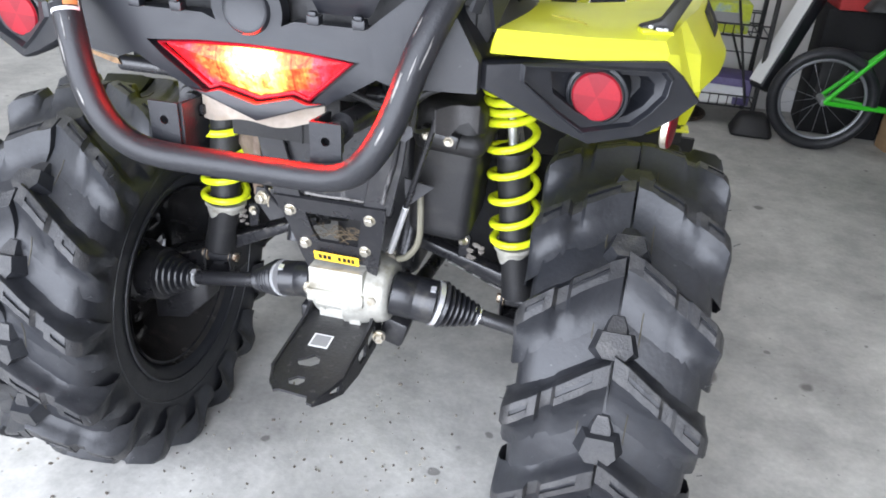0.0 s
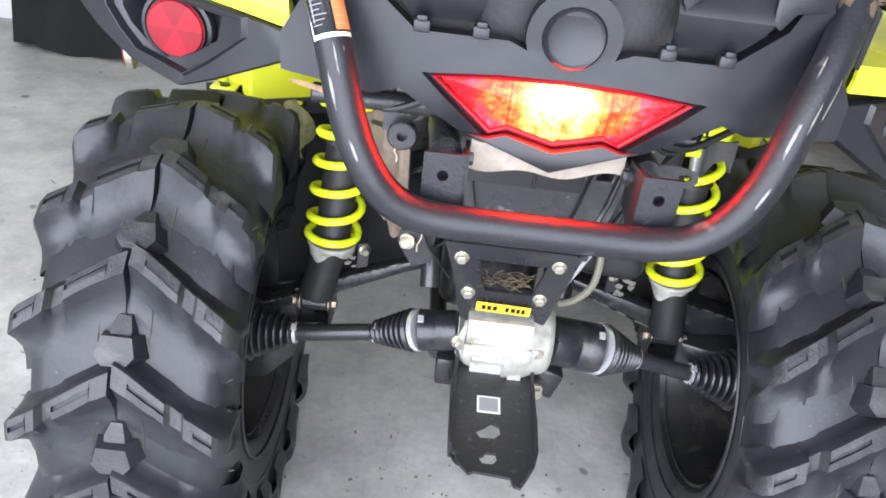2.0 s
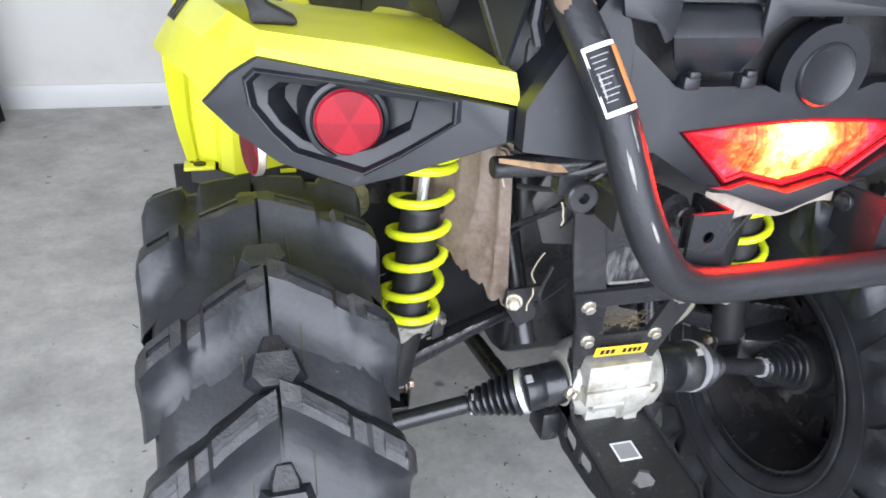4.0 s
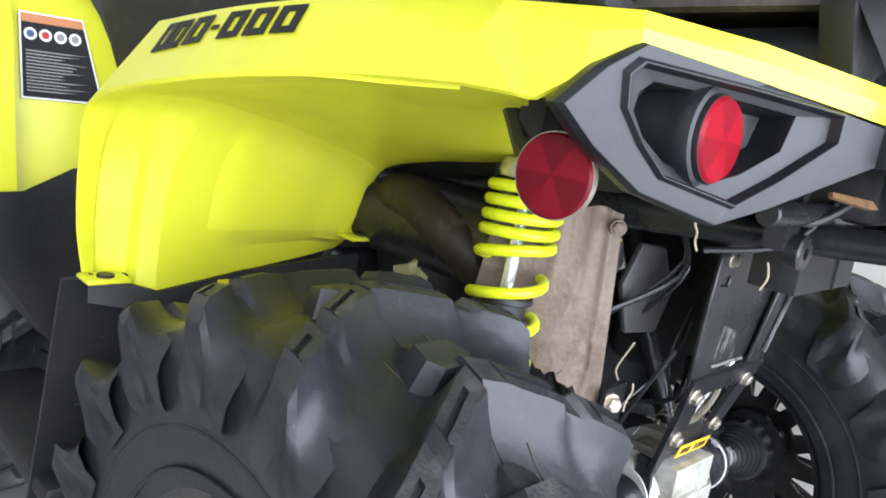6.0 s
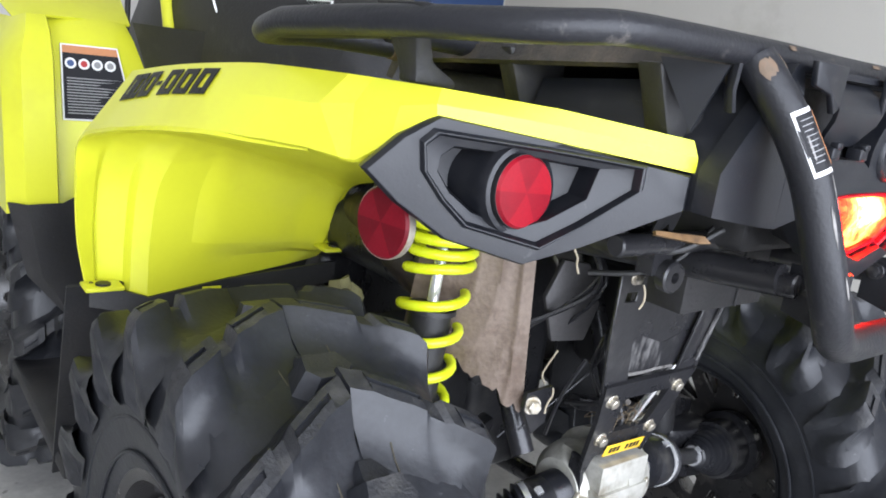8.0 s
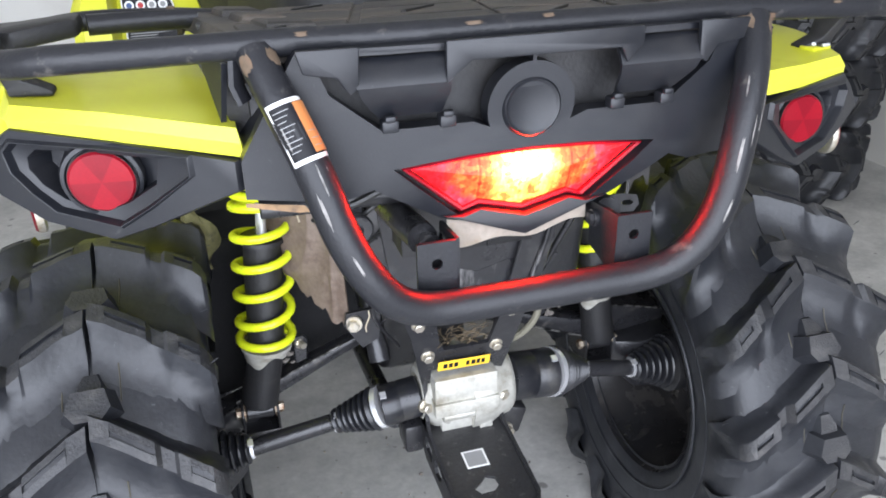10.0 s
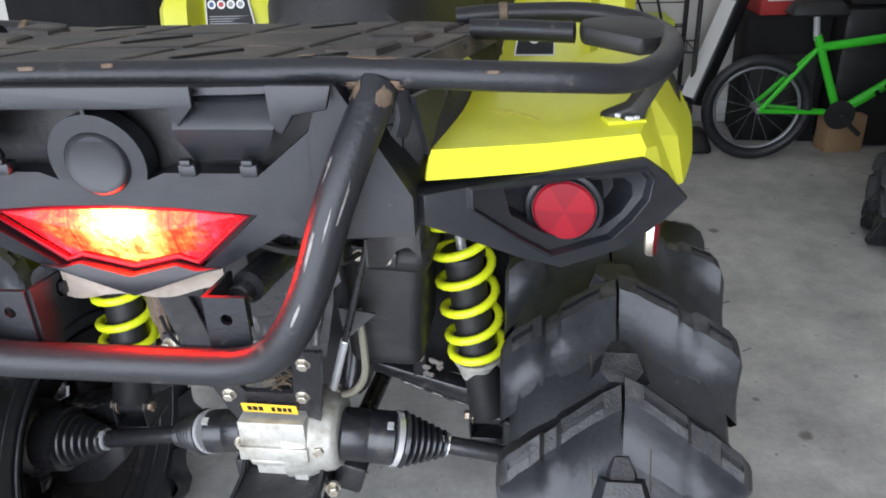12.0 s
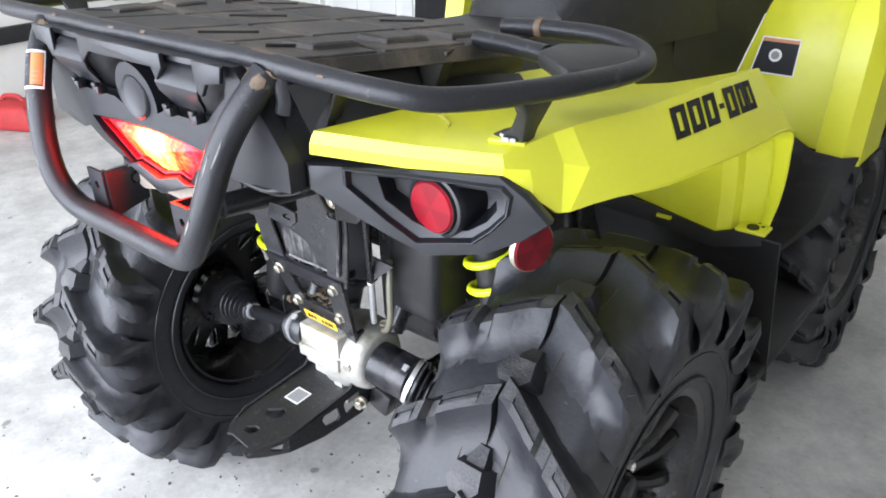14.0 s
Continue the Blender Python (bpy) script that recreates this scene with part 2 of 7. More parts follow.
def concrete():
    m = surface("garage_concrete", (0.475, 0.468, 0.440), 0.5, grain=70, vary=0.16, bump=0.35, stain=(0.31, 0.305, 0.29), stain_scale=2.3, stain_at=(0.42, 0.78))
    n, ln = m.node_tree.nodes, m.node_tree.links.new
    b = n["Principled BSDF"]
    old = b.inputs["Base Color"].links[0].from_socket
    co = n.new("ShaderNodeTexCoord")
    # oil spots of uneven size
    wob = n.new("ShaderNodeTexNoise")
    wob.inputs["Scale"].default_value, wob.inputs["Detail"].default_value = 22, 4
    ln(co.outputs["Object"], wob.inputs["Vector"])
    warp = n.new("ShaderNodeVectorMath")
    warp.operation = "MULTIPLY_ADD"
    ln(wob.outputs["Color"], warp.inputs[0])
    warp.inputs[1].default_value = (0.03, 0.03, 0.0)
    ln(co.outputs["Object"], warp.inputs[2])
    total = None
    for scale, gain, off, dark in ((4.0, 0.60, -0.49, 0.75), (11.0, 1.1, -0.97, 0.65), (38.0, 1.6, -1.46, 0.45)):
        v = n.new("ShaderNodeTexVoronoi")
        v.voronoi_dimensions = "2D"
        v.inputs["Scale"].default_value = scale
        ln(warp.outputs["Vector"], v.inputs["Vector"])
        pick = n.new("ShaderNodeSeparateColor")
        ln(v.outputs["Color"], pick.inputs["Color"])
        rad = n.new("ShaderNodeMath")
        rad.operation = "MULTIPLY_ADD"
        ln(pick.outputs["Red"], rad.inputs[0])
        rad.inputs[1].default_value, rad.inputs[2].default_value = gain, off
        diff = n.new("ShaderNodeMath")
        diff.operation = "SUBTRACT"
        ln(rad.outputs[0], diff.inputs[0])
        ln(v.outputs["Distance"], diff.inputs[1])
        soft = n.new("ShaderNodeMapRange")
        soft.inputs["From Min"].default_value, soft.inputs["From Max"].default_value = -0.01, 0.03
        soft.inputs["To Min"].default_value, soft.inputs["To Max"].default_value = 0.0, dark
        ln(diff.outputs[0], soft.inputs["Value"])
        if total is None:
            total = soft.outputs["Result"]
        else:
            mx = n.new("ShaderNodeMath")
            mx.operation = "MAXIMUM"
            ln(total, mx.inputs[0])
            ln(soft.outputs["Result"], mx.inputs[1])
            total = mx.outputs[0]
    half = n.new("ShaderNodeMath")
    half.operation = "MULTIPLY"
    half.inputs[1].default_value = 1.0
    ln(total, half.inputs[0])
    # broad damp patches
    big = n.new("ShaderNodeTexNoise")
    big.inputs["Scale"].default_value, big.inputs["Detail"].default_value = 4.5, 14
    ln(co.outputs["Object"], big.inputs["Vector"])
    br = n.new("ShaderNodeMapRange")
    br.inputs["From Min"].default_value, br.inputs["From Max"].default_value = 0.35, 0.72
    br.inputs["To Min"].default_value, br.inputs["To Max"].default_value = 1.08, 0.84
    ln(big.outputs["Fac"], br.inputs["Value"])
    fleck = n.new("ShaderNodeTexNoise")
    fleck.inputs["Scale"].default_value, fleck.inputs["Detail"].default_value, fleck.inputs["Roughness"].default_value = 13, 12, 0.72
    ln(co.outputs["Object"], fleck.inputs["Vector"])
    fr = n.new("ShaderNodeMapRange")
    fr.inputs["From Min"].default_value, fr.inputs["From Max"].default_value = 0.33, 0.67
    fr.inputs["To Min"].default_value, fr.inputs["To Max"].default_value = 0.80, 1.13
    ln(fleck.outputs["Fac"], fr.inputs["Value"])
    both = n.new("ShaderNodeMath")
    both.operation = "MULTIPLY"
    ln(br.outputs["Result"], both.inputs[0])
    ln(fr.outputs["Result"], both.inputs[1])
    mul = n.new("ShaderNodeVectorMath")
    mul.operation = "SCALE"
    ln(old, mul.inputs[0])
    ln(both.outputs[0], mul.inputs["Scale"])
    mix = n.new("ShaderNodeMix")
    mix.data_type = "RGBA"
    mix.inputs["B"].default_value = (0.09, 0.085, 0.08, 1)
    ln(half.outputs[0], mix.inputs["Factor"])
    ln(mul.outputs["Vector"], mix.inputs["A"])
    ln(mix.outputs["Result"], b.inputs["Base Color"])
    return m


CONCRETE = concrete()


def lamp_lens():
    """The lit tail lamp's lens: deep red, hottest before the bulb, with upright ribs and small facets."""
    m = surface("lit_red_lens", (0.40, 0.006, 0.008), 0.3, grain=300, vary=0.2, bump=0.15, spec=0.25)
    n, ln = m.node_tree.nodes, m.node_tree.links.new
    b = n["Principled BSDF"]

    def math_node(op, *args):
        k = n.new("ShaderNodeMath")
        k.operation = op
        for i, a in enumerate(args):
            if isinstance(a, (int, float)):
                k.inputs[i].default_value = a
            else:
                ln(a, k.inputs[i])
        return k.outputs[0]
    co = n.new("ShaderNodeTexCoord")
    sp = n.new("ShaderNodeSeparateXYZ")
    ln(co.outputs["Object"], sp.inputs[0])
    x, z = sp.outputs["X"], sp.outputs["Z"]
    dx = math_node("DIVIDE", math_node("ABSOLUTE", x), 0.125)
    dz = math_node("DIVIDE", math_node("SUBTRACT", z, LAMP_HOT), 0.075)
    wv = n.new("ShaderNodeTexNoise")
    wv.inputs["Scale"].default_value, wv.inputs["Detail"].default_value = 75, 4
    ln(co.outputs["Object"], wv.inputs["Vector"])
    d = math_node("SQRT", math_node("ADD", math_node("MULTIPLY", dx, dx), math_node("MULTIPLY", dz, dz)))
    d = math_node("ADD", d, math_node("MULTIPLY", math_node("SUBTRACT", wv.outputs["Fac"], 0.5), 0.30))
    fall = math_node("POWER", math_node("MAXIMUM", math_node("SUBTRACT", 1.0, d), 0.0), 8.0)
    # reflector bowl: a step in brightness at its edge
    bowl = n.new("ShaderNodeMapRange")
    bowl.inputs["From Min"].default_value, bowl.inputs["From Max"].default_value = 0.74, 0.60
    bowl.inputs["To Min"].default_value, bowl.inputs["To Max"].default_value = 0.0, 1.0
    ln(dx, bowl.inputs["Value"])
    # clear upright band in front of the bulb, softer towards its sides
    band = n.new("ShaderNodeMapRange")
    band.inputs["From Min"].default_value, band.inputs["From Max"].default_value = 0.038, 0.024
    band.inputs["To Min"].default_value, band.inputs["To Max"].default_value = 0.0, 1.0
    ln(math_node("MULTIPLY_ADD", math_node("SUBTRACT", wv.outputs["Fac"], 0.5), 0.012, math_node("ABSOLUTE", x)), band.inputs["Value"])
    power = math_node("ADD", math_node("MULTIPLY", fall, 700.0), math_node("MULTIPLY_ADD", bowl.outputs["Result"], 22.0, 5.0))
    power = math_node("MULTIPLY_ADD", math_node("MULTIPLY", band.outputs["Result"], bowl.outputs["Result"]), 110.0, power)
    rib = math_node("SINE", math_node("MULTIPLY_ADD", wv.outputs["Fac"], 4.0, math_node("MULTIPLY", x, 1300.0)))
    rib = math_node("MULTIPLY_ADD", rib, 0.10, 1.0)
    # the two uprights of the bowl
    post = math_node("ABSOLUTE", math_node("SUBTRACT", math_node("ABSOLUTE", x), 0.047))
    rib = math_node("MULTIPLY", rib, math_node("MULTIPLY_ADD", math_node("LESS_THAN", post, 0.0012), -0.5, 1.0))
    spark = n.new("ShaderNodeMapRange")
    spark.inputs["From Min"].default_value, spark.inputs["From Max"].default_value = 0.3, 0.7
    spark.inputs["To Min"].default_value, spark.inputs["To Max"].default_value = 0.3, 1.8
    ln(wv.outputs["Fac"], spark.inputs["Value"])
    cell = n.new("ShaderNodeTexVoronoi")
    cell.inputs["Scale"].default_value = 190
    ln(co.outputs["Object"], cell.inputs["Vector"])
    tint = n.new("ShaderNodeSeparateColor")
    ln(cell.outputs["Color"], tint.inputs["Color"])
    facet = math_node("MULTIPLY_ADD", tint.outputs["Red"], 1.1, 0.45)
    power = math_node("MULTIPLY", power, math_node("MULTIPLY", facet, math_node("MULTIPLY", rib, spark.outputs["Result"])))
    cr = n.new("ShaderNodeValToRGB")
    e = cr.color_ramp.elements
    e[0].position, e[0].color = 0.0, (1.0, 0.022, 0.007, 1)
    e[1].position, e[1].color = 1.0, (1.0, 0.008, 0.014, 1)
    for p, c in ((0.30, (1.0, 0.014, 0.003, 1)), (0.56, (1.0, 0.010, 0.002, 1)), (0.66, (1.0, 0.003, 0.005, 1))):
        k = e.new(p)
        k.color = c
    ln(d, cr.inputs["Fac"])
    ln(cr.outputs["Color"], b.inputs["Emission Color"])
    ln(power, b.inputs["Emission Strength"])
    return m


LAMP_HOT = 0.906
LENS = lamp_lens()


RUSTY_BOLT = surface("rusty_bolt", (0.36, 0.31, 0.24), 0.45, 0.7, grain=200, vary=0.4, bump=0.3, stain=(0.16, 0.08, 0.04), stain_scale=90, stain_at=(0.45, 0.6))
GLOSS_BLACK = surface("gloss_black_paint", (0.018, 0.018, 0.020), 0.28, grain=90, vary=0.3, bump=0.12, stain=(0.07, 0.065, 0.06), stain_scale=40, stain_at=(0.56, 0.7))
# pale metal for worn arm seams, with the glint on them put into the colour
WORN_GLINT_EDGE = surface("worn_glint_seam", (0.30, 0.29, 0.28), 0.4, 0.8, grain=160, vary=0.3, bump=0.2, stain=(0.02, 0.02, 0.02), stain_scale=60, stain_at=(0.42, 0.56))
MUD_GREY = surface("dried_grey_mud", (0.15, 0.135, 0.12), 0.9, grain=180, vary=0.35, bump=0.5)


DULL_STEEL = surface("dull_grey_steel", (0.05, 0.05, 0.053), 0.5, 0.4, grain=120, vary=0.3, bump=0.2, stain=(0.03, 0.03, 0.03), stain_scale=30)
SKID_PAINT = surface("scratched_skid_paint", (0.016, 0.016, 0.018), 0.42, grain=180, vary=0.5, bump=0.4, stain=(0.10, 0.095, 0.09), stain_scale=70, stain_at=(0.60, 0.74))


# ---------------------------------------------------------------- mesh helpers
def link_mesh(name, bm, material, sharp=38):
    bmesh.ops.recalc_face_normals(bm, faces=bm.faces)
    me = bpy.data.meshes.new(name)
    bm.to_mesh(me)
    bm.free()
    for m in (material if isinstance(material, (list, tuple)) else [material]):
        me.materials.append(m)
    me.polygons.foreach_set("use_smooth", [True] * len(me.polygons))
    me.set_sharp_from_angle(angle=radians(sharp))
    return new(name, me)


def part(name, bm, material, parent, label="", sharp=38):
    ob = link_mesh(name, bm, material, sharp)
    ob.parent = parent
    return tagged(ob, label)


def thing(name, label, category, group="", kind="", at=None):
    return tagged(new(name), label, category, group, kind) if at is None else place(tagged(new(name), label, category, group, kind), at)


def place(ob, m):
    ob.matrix_world = m
    return ob


def leaned(bm, k=-0.055):
    """The sprung body leans a little to its right on its suspension."""
    for v in bm.verts:
        w = min(1.0, max(0.0, (v.co.z - 0.55) / 0.3)) * min(1.0, max(0.0, (0.42 - v.co.y) / 0.35))
        v.co.z += k * math.copysign(max(0.0, abs(v.co.x) - 0.2), v.co.x) * w
    return bm


def frame_of(p0, p1):
    """A matrix at p0 whose z runs towards p1."""
    d = Vector(p1) - Vector(p0)
    return Matrix.Translation(p0) @ d.to_track_quat("Z", "Y").to_matrix().to_4x4(), d.length


def ring(bm, m, r, n, z=0.0, squash=1.0):
    return [bm.verts.new(m @ Vector((r * math.cos(2 * math.pi * i / n), squash * r * math.sin(2 * math.pi * i / n), z))) for i in range(n)]


def bridge(bm, a, b, mat=0, close=True):
    n = len(a)
    out = []
    for i in range(n if close else n - 1):
        j = (i + 1) % n
        f = bm.faces.new((a[i], a[j], b[j], b[i]))
        f.material_index = mat
        out.append(f)
    return out


def lathe(bm, p0, p1, profile, n=32, caps=(True, True), mat=0):
    """Turns a profile of (distance along the axis, radius) round the line from p0 to p1."""
    m, _ = frame_of(p0, p1)
    rings = [ring(bm, m, max(r, 1e-4), n, z) for z, r in profile]
    for a, b in zip(rings, rings[1:]):
        bridge(bm, a, b, mat)
    for on, r in zip(caps, (rings[0], rings[-1])):
        if on:
            bm.faces.new(r).material_index = mat
    return bm


def rod(bm, p0, p1, r, n=16, mat=0, r1=None):
    L = (Vector(p1) - Vector(p0)).length
    e = min(0.15 * r, 0.1 * L)
    r1 = r if r1 is None else r1
    return lathe(bm, p0, p1, [(0, r - e), (e, r), (L - e, r1), (L, r1 - e)], n, mat=mat)


def spline(pts, steps=8, closed=False):
    """Catmull-Rom through the points."""
    P = [Vector(p) for p in pts]
    n = len(P)
    out = []
    for i in range(n if closed else n - 1):
        a, b, c, d = (P[(i + k) % n] if closed else P[min(max(i + k, 0), n - 1)] for k in (-1, 0, 1, 2))
        for s in range(steps):
            t = s / steps
            out.append(0.5 * (2 * b + (c - a) * t + (2 * a - 5 * b + 4 * c - d) * t * t + (3 * b - a - 3 * c + d) * t ** 3))
    if not closed:
        out.append(P[-1])
    return out


def tube(bm, pts, r, n=14, closed=False, caps=True, mat=0, flat=1.0):
    P = [Vector(p) for p in pts]
    k = len(P)
    up = None
    rings = []
    for i, p in enumerate(P):
        d = (P[(i + 1) % k] - P[i - 1]) if closed else (P[min(i + 1, k - 1)] - P[max(i - 1, 0)])
        d.normalize()
        if up is None:
            up = d.orthogonal().normalized()
        up = (up - d * up.dot(d)).normalized()
        side = d.cross(up)
        rr = r[i] if isinstance(r, (list, tuple)) else r
        rings.append([bm.verts.new(p + rr * (math.cos(a) * up + flat * math.sin(a) * side)) for a in (2 * math.pi * j / n for j in range(n))])
    for a, b in zip(rings, rings[1:] + (rings[:1] if closed else [])):
        bridge(bm, a, b, mat)
    if caps and not closed:
        bm.faces.new(rings[0]).material_index = mat
        bm.faces.new(rings[-1]).material_index = mat
    return bm


def bevelled(bm, width=0.003, seg=2, angle=30):
    bmesh.ops.recalc_face_normals(bm, faces=bm.faces)
    ed = [e for e in bm.edges if len(e.link_faces) == 2 and e.calc_face_angle(0) > radians(angle)]
    bmesh.ops.bevel(bm, geom=ed, offset=width, segments=seg, profile=0.5, affect="EDGES", clamp_overlap=True)
    return bm


def block(bm, c, size, m=None, taper=1.0, mat=0):
    """A box of that size about c, its top narrowed by taper, turned by m about c."""
    x, y, z = (s / 2 for s in size)
    vs = []
    for sz, k in ((-z, 1.0), (z, taper)):
        for sx, sy in ((-x, -y), (x, -y), (x, y), (-x, y)):
            p = Vector((sx * k, sy * k, sz))
            vs.append(bm.verts.new(Vector(c) + ((m.to_3x3() @ p) if m else p)))
    for f in ((3, 2, 1, 0), (4, 5, 6, 7), (0, 1, 5, 4), (1, 2, 6, 5), (2, 3, 7, 6), (3, 0, 4, 7)):
        bm.faces.new([vs[i] for i in f]).material_index = mat
    return bm


def prism(bm, outline, m, depth, mat=0):
    """A plate: the outline (u, v) in m's x-y plane, depth along its z."""
    a = [bm.verts.new(m @ Vector((u, v, 0))) for u, v in outline]
    b = [bm.verts.new(m @ Vector((u, v, depth))) for u, v in outline]
    bm.faces.new(a[::-1]).material_index = mat
    bm.faces.new(b).material_index = mat
    bridge(bm, a, b, mat)
    return bm


def sheet(bm, rows, thick=0.004, mat=0):
    """A thin shell over a grid of points."""
    V = [[bm.verts.new(p) for p in r] for r in rows]
    fs = []
    for a, b in zip(V, V[1:]):
        fs += bridge(bm, a, b, mat, close=False)
    bmesh.ops.recalc_face_normals(bm, faces=fs)
    bmesh.ops.solidify(bm, geom=fs, thickness=thick)
    return bm


def grid(bm, rows):
    V = [[bm.verts.new(p) for p in r] for r in rows]
    for a, b in zip(V, V[1:]):
        bridge(bm, a, b, 0, close=False)


def shell(bm, thick=0.004, weld=0.0015):
    """Welds the grids laid into bm and gives them thickness."""
    bmesh.ops.remove_doubles(bm, verts=bm.verts, dist=weld)
    bmesh.ops.recalc_face_normals(bm, faces=bm.faces)
    bmesh.ops.solidify(bm, geom=bm.faces[:], thickness=thick)
    return bm


def mirrored(pts, s):
    return [(s * x, y, z) for x, y, z in pts]


def nested(bm, loops, cap_first=True, cap_last=True, mats=None):
    """Skins loops of equal count one inside the other."""
    R = [[bm.verts.new(p) for p in l] for l in loops]
    for i, (a, b) in enumerate(zip(R, R[1:])):
        bridge(bm, a, b, mats[i] if mats else 0)
    if cap_first:
        bm.faces.new(R[0][::-1])
    if cap_last:
        f = bm.faces.new(R[-1])
        if mats:
            f.material_index = mats[-1]
    return bm


def arc_patch(bm, c0, c1, r, a0, a1, rnd=None, steps=13, thick=0.0004):
    """A thin film wrapped on a tube between c0 and c1, from angle a0 to a1 (0: towards +x, -90: towards the rear); rnd makes its ends ragged."""
    c0, c1 = Vector(c0), Vector(c1)
    d = (c1 - c0).normalized()
    u = Vector((1, 0, 0)) - d * d.x if abs(d.x) < 0.8 else Vector((0, 0, 1)) - d * d.z
    u.normalize()
    v = d.cross(u)
    v = v if v.y > 0 else -v
    rows = []
    for i in range(steps):
        a = radians(a0 + (a1 - a0) * i / (steps - 1))
        e0, e1 = (rnd.uniform(0, 0.3), rnd.uniform(0.7, 1.0)) if rnd else (0, 1)
        if rnd and i in (0, steps - 1):
            e0, e1 = 0.45, 0.55
        rows.append([c0.lerp(c1, t) + r * (math.cos(a) * u + math.sin(a) * v) for t in (e0, (e0 + e1) / 2, e1)])
    grid(bm, rows)
    return shell(bm, thick, 0.00001)


def hex_bolt(bm, at, direction, r=0.008, h=0.006, washer=1.35):
    d = Vector(direction).normalized()
    p = Vector(at)
    rod(bm, p - d * 0.004, p + d * 0.002, r * washer, 20)
    m, _ = frame_of(p + d * 0.002, p + d)
    a, b, c = ring(bm, m, r, 6, 0), ring(bm, m, r, 6, h * 0.85), ring(bm, m, r * 0.8, 6, h)
    bridge(bm, a, b), bridge(bm, b, c)
    bm.faces.new(c)
    return bm


def plate(bm, outline, holes, m, depth, mat=0):
    """A flat plate with real holes through it: outline and holes as (u, v) loops in m's x-y plane."""
    tmp = bmesh.new()
    edges = []
    for loop in [outline] + list(holes):
        vs = [tmp.verts.new((u, v, 0)) for u, v in loop]
        edges += [tmp.edges.new((vs[i], vs[(i + 1) % len(vs)])) for i in range(len(vs))]
    fs = [f for f in bmesh.ops.triangle_fill(tmp, edges=edges, use_beauty=True)["geom"] if isinstance(f, bmesh.types.BMFace)]
    up = [f for f in fs]
    ex = bmesh.ops.extrude_face_region(tmp, geom=up)
    for v in ex["geom"]:
        if isinstance(v, bmesh.types.BMVert):
            v.co.z += depth
    me = bpy.data.meshes.new("tmp")
    for f in tmp.faces:
        f.material_index = mat
    tmp.transform(m)
    tmp.to_mesh(me)
    tmp.free()
    bm.from_mesh(me)
    bpy.data.meshes.remove(me)
    return bm


def circle2(u, v, r, n=14, sq=1.0):
    return [(u + r * math.cos(2 * math.pi * i / n), v + sq * r * math.sin(2 * math.pi * i / n)) for i in range(n)]


def axes(o, ex, ey):
    """A matrix with origin o, x along ex and y near ey."""
    ex, ey = Vector(ex).normalized(), Vector(ey)
    ez = ex.cross(ey).normalized()
    ey = ez.cross(ex)
    m = Matrix((ex, ey, ez)).transposed().to_4x4()
    m.translation = o
    return m


# ---------------------------------------------------------------- the garage
X0, X1, Y0, Y1, TOP = -3.75, 2.35, -2.1, 3.0, 2.7


def slab(name, lo, hi, material, kind="structure", label="", category="", bev=0.0):
    bm = bmesh.new()
    block(bm, [(a + b) / 2 for a, b in zip(lo, hi)], [b - a for a, b in zip(lo, hi)])
    if bev:
        bevelled(bm, bev, 2)
    return tagged(link_mesh(name, bm, material), label, category, "", kind)


slab("floor", (X0, Y0, -0.15), (X1, Y1, 0.0), CONCRETE, label="grey stained concrete garage floor with oil spots", category="floor")
slab("ceiling", (X0 - 0.12, Y0 - 0.12, TOP), (X1 + 0.12, Y1 + 0.12, TOP + 0.12), CEILING, label="plain white painted garage ceiling", category="ceiling")
slab("wall_west", (X0 - 0.12, Y0, -0.15), (X0, Y1, TOP), WALL, label="beige painted garage side wall", category="wall")
slab("wall_east", (X1, Y0, -0.15), (X1 + 0.12, Y1, TOP), WALL, label="beige painted garage side wall", category="wall")
DX0, DX1, DH = -3.40, -2.62, 2.05
slab("wall_north", (X0 - 0.12, Y1, -0.15), (DX0, Y1 + 0.12, TOP), WALL_BRIGHTENED, label="beige painted wall beside the inner door", category="wall")
slab("wall_north_right", (DX1, Y1, -0.15), (X1 + 0.12, Y1 + 0.12, TOP), WALL_BRIGHTENED, label="beige painted back wall of the garage", category="wall")
slab("wall_north_lintel", (DX0, Y1, DH), (DX1, Y1 + 0.12, TOP), WALL_BRIGHTENED, label="beige painted wall above the inner door", category="wall")
slab("wall_south_left", (X0 - 0.12, Y0 - 0.12, -0.15), (-3.3, Y0, TOP), WALL, label="beige wall beside the open garage door", category="wall")
slab("wall_south_right", (1.1, Y0 - 0.12, -0.15), (X1 + 0.12, Y0, TOP), WALL, label="beige wall beside the open garage door", category="wall")
slab("wall_south_lintel", (-3.3, Y0 - 0.12, 2.2), (1.1, Y0, TOP), WALL, label="beige wall above the open garage door", category="wall")
slab("ground", (-300, -300, -0.3), (300, 300, -0.16), DRIVE, label="pale concrete drive outside the garage", category="ground")


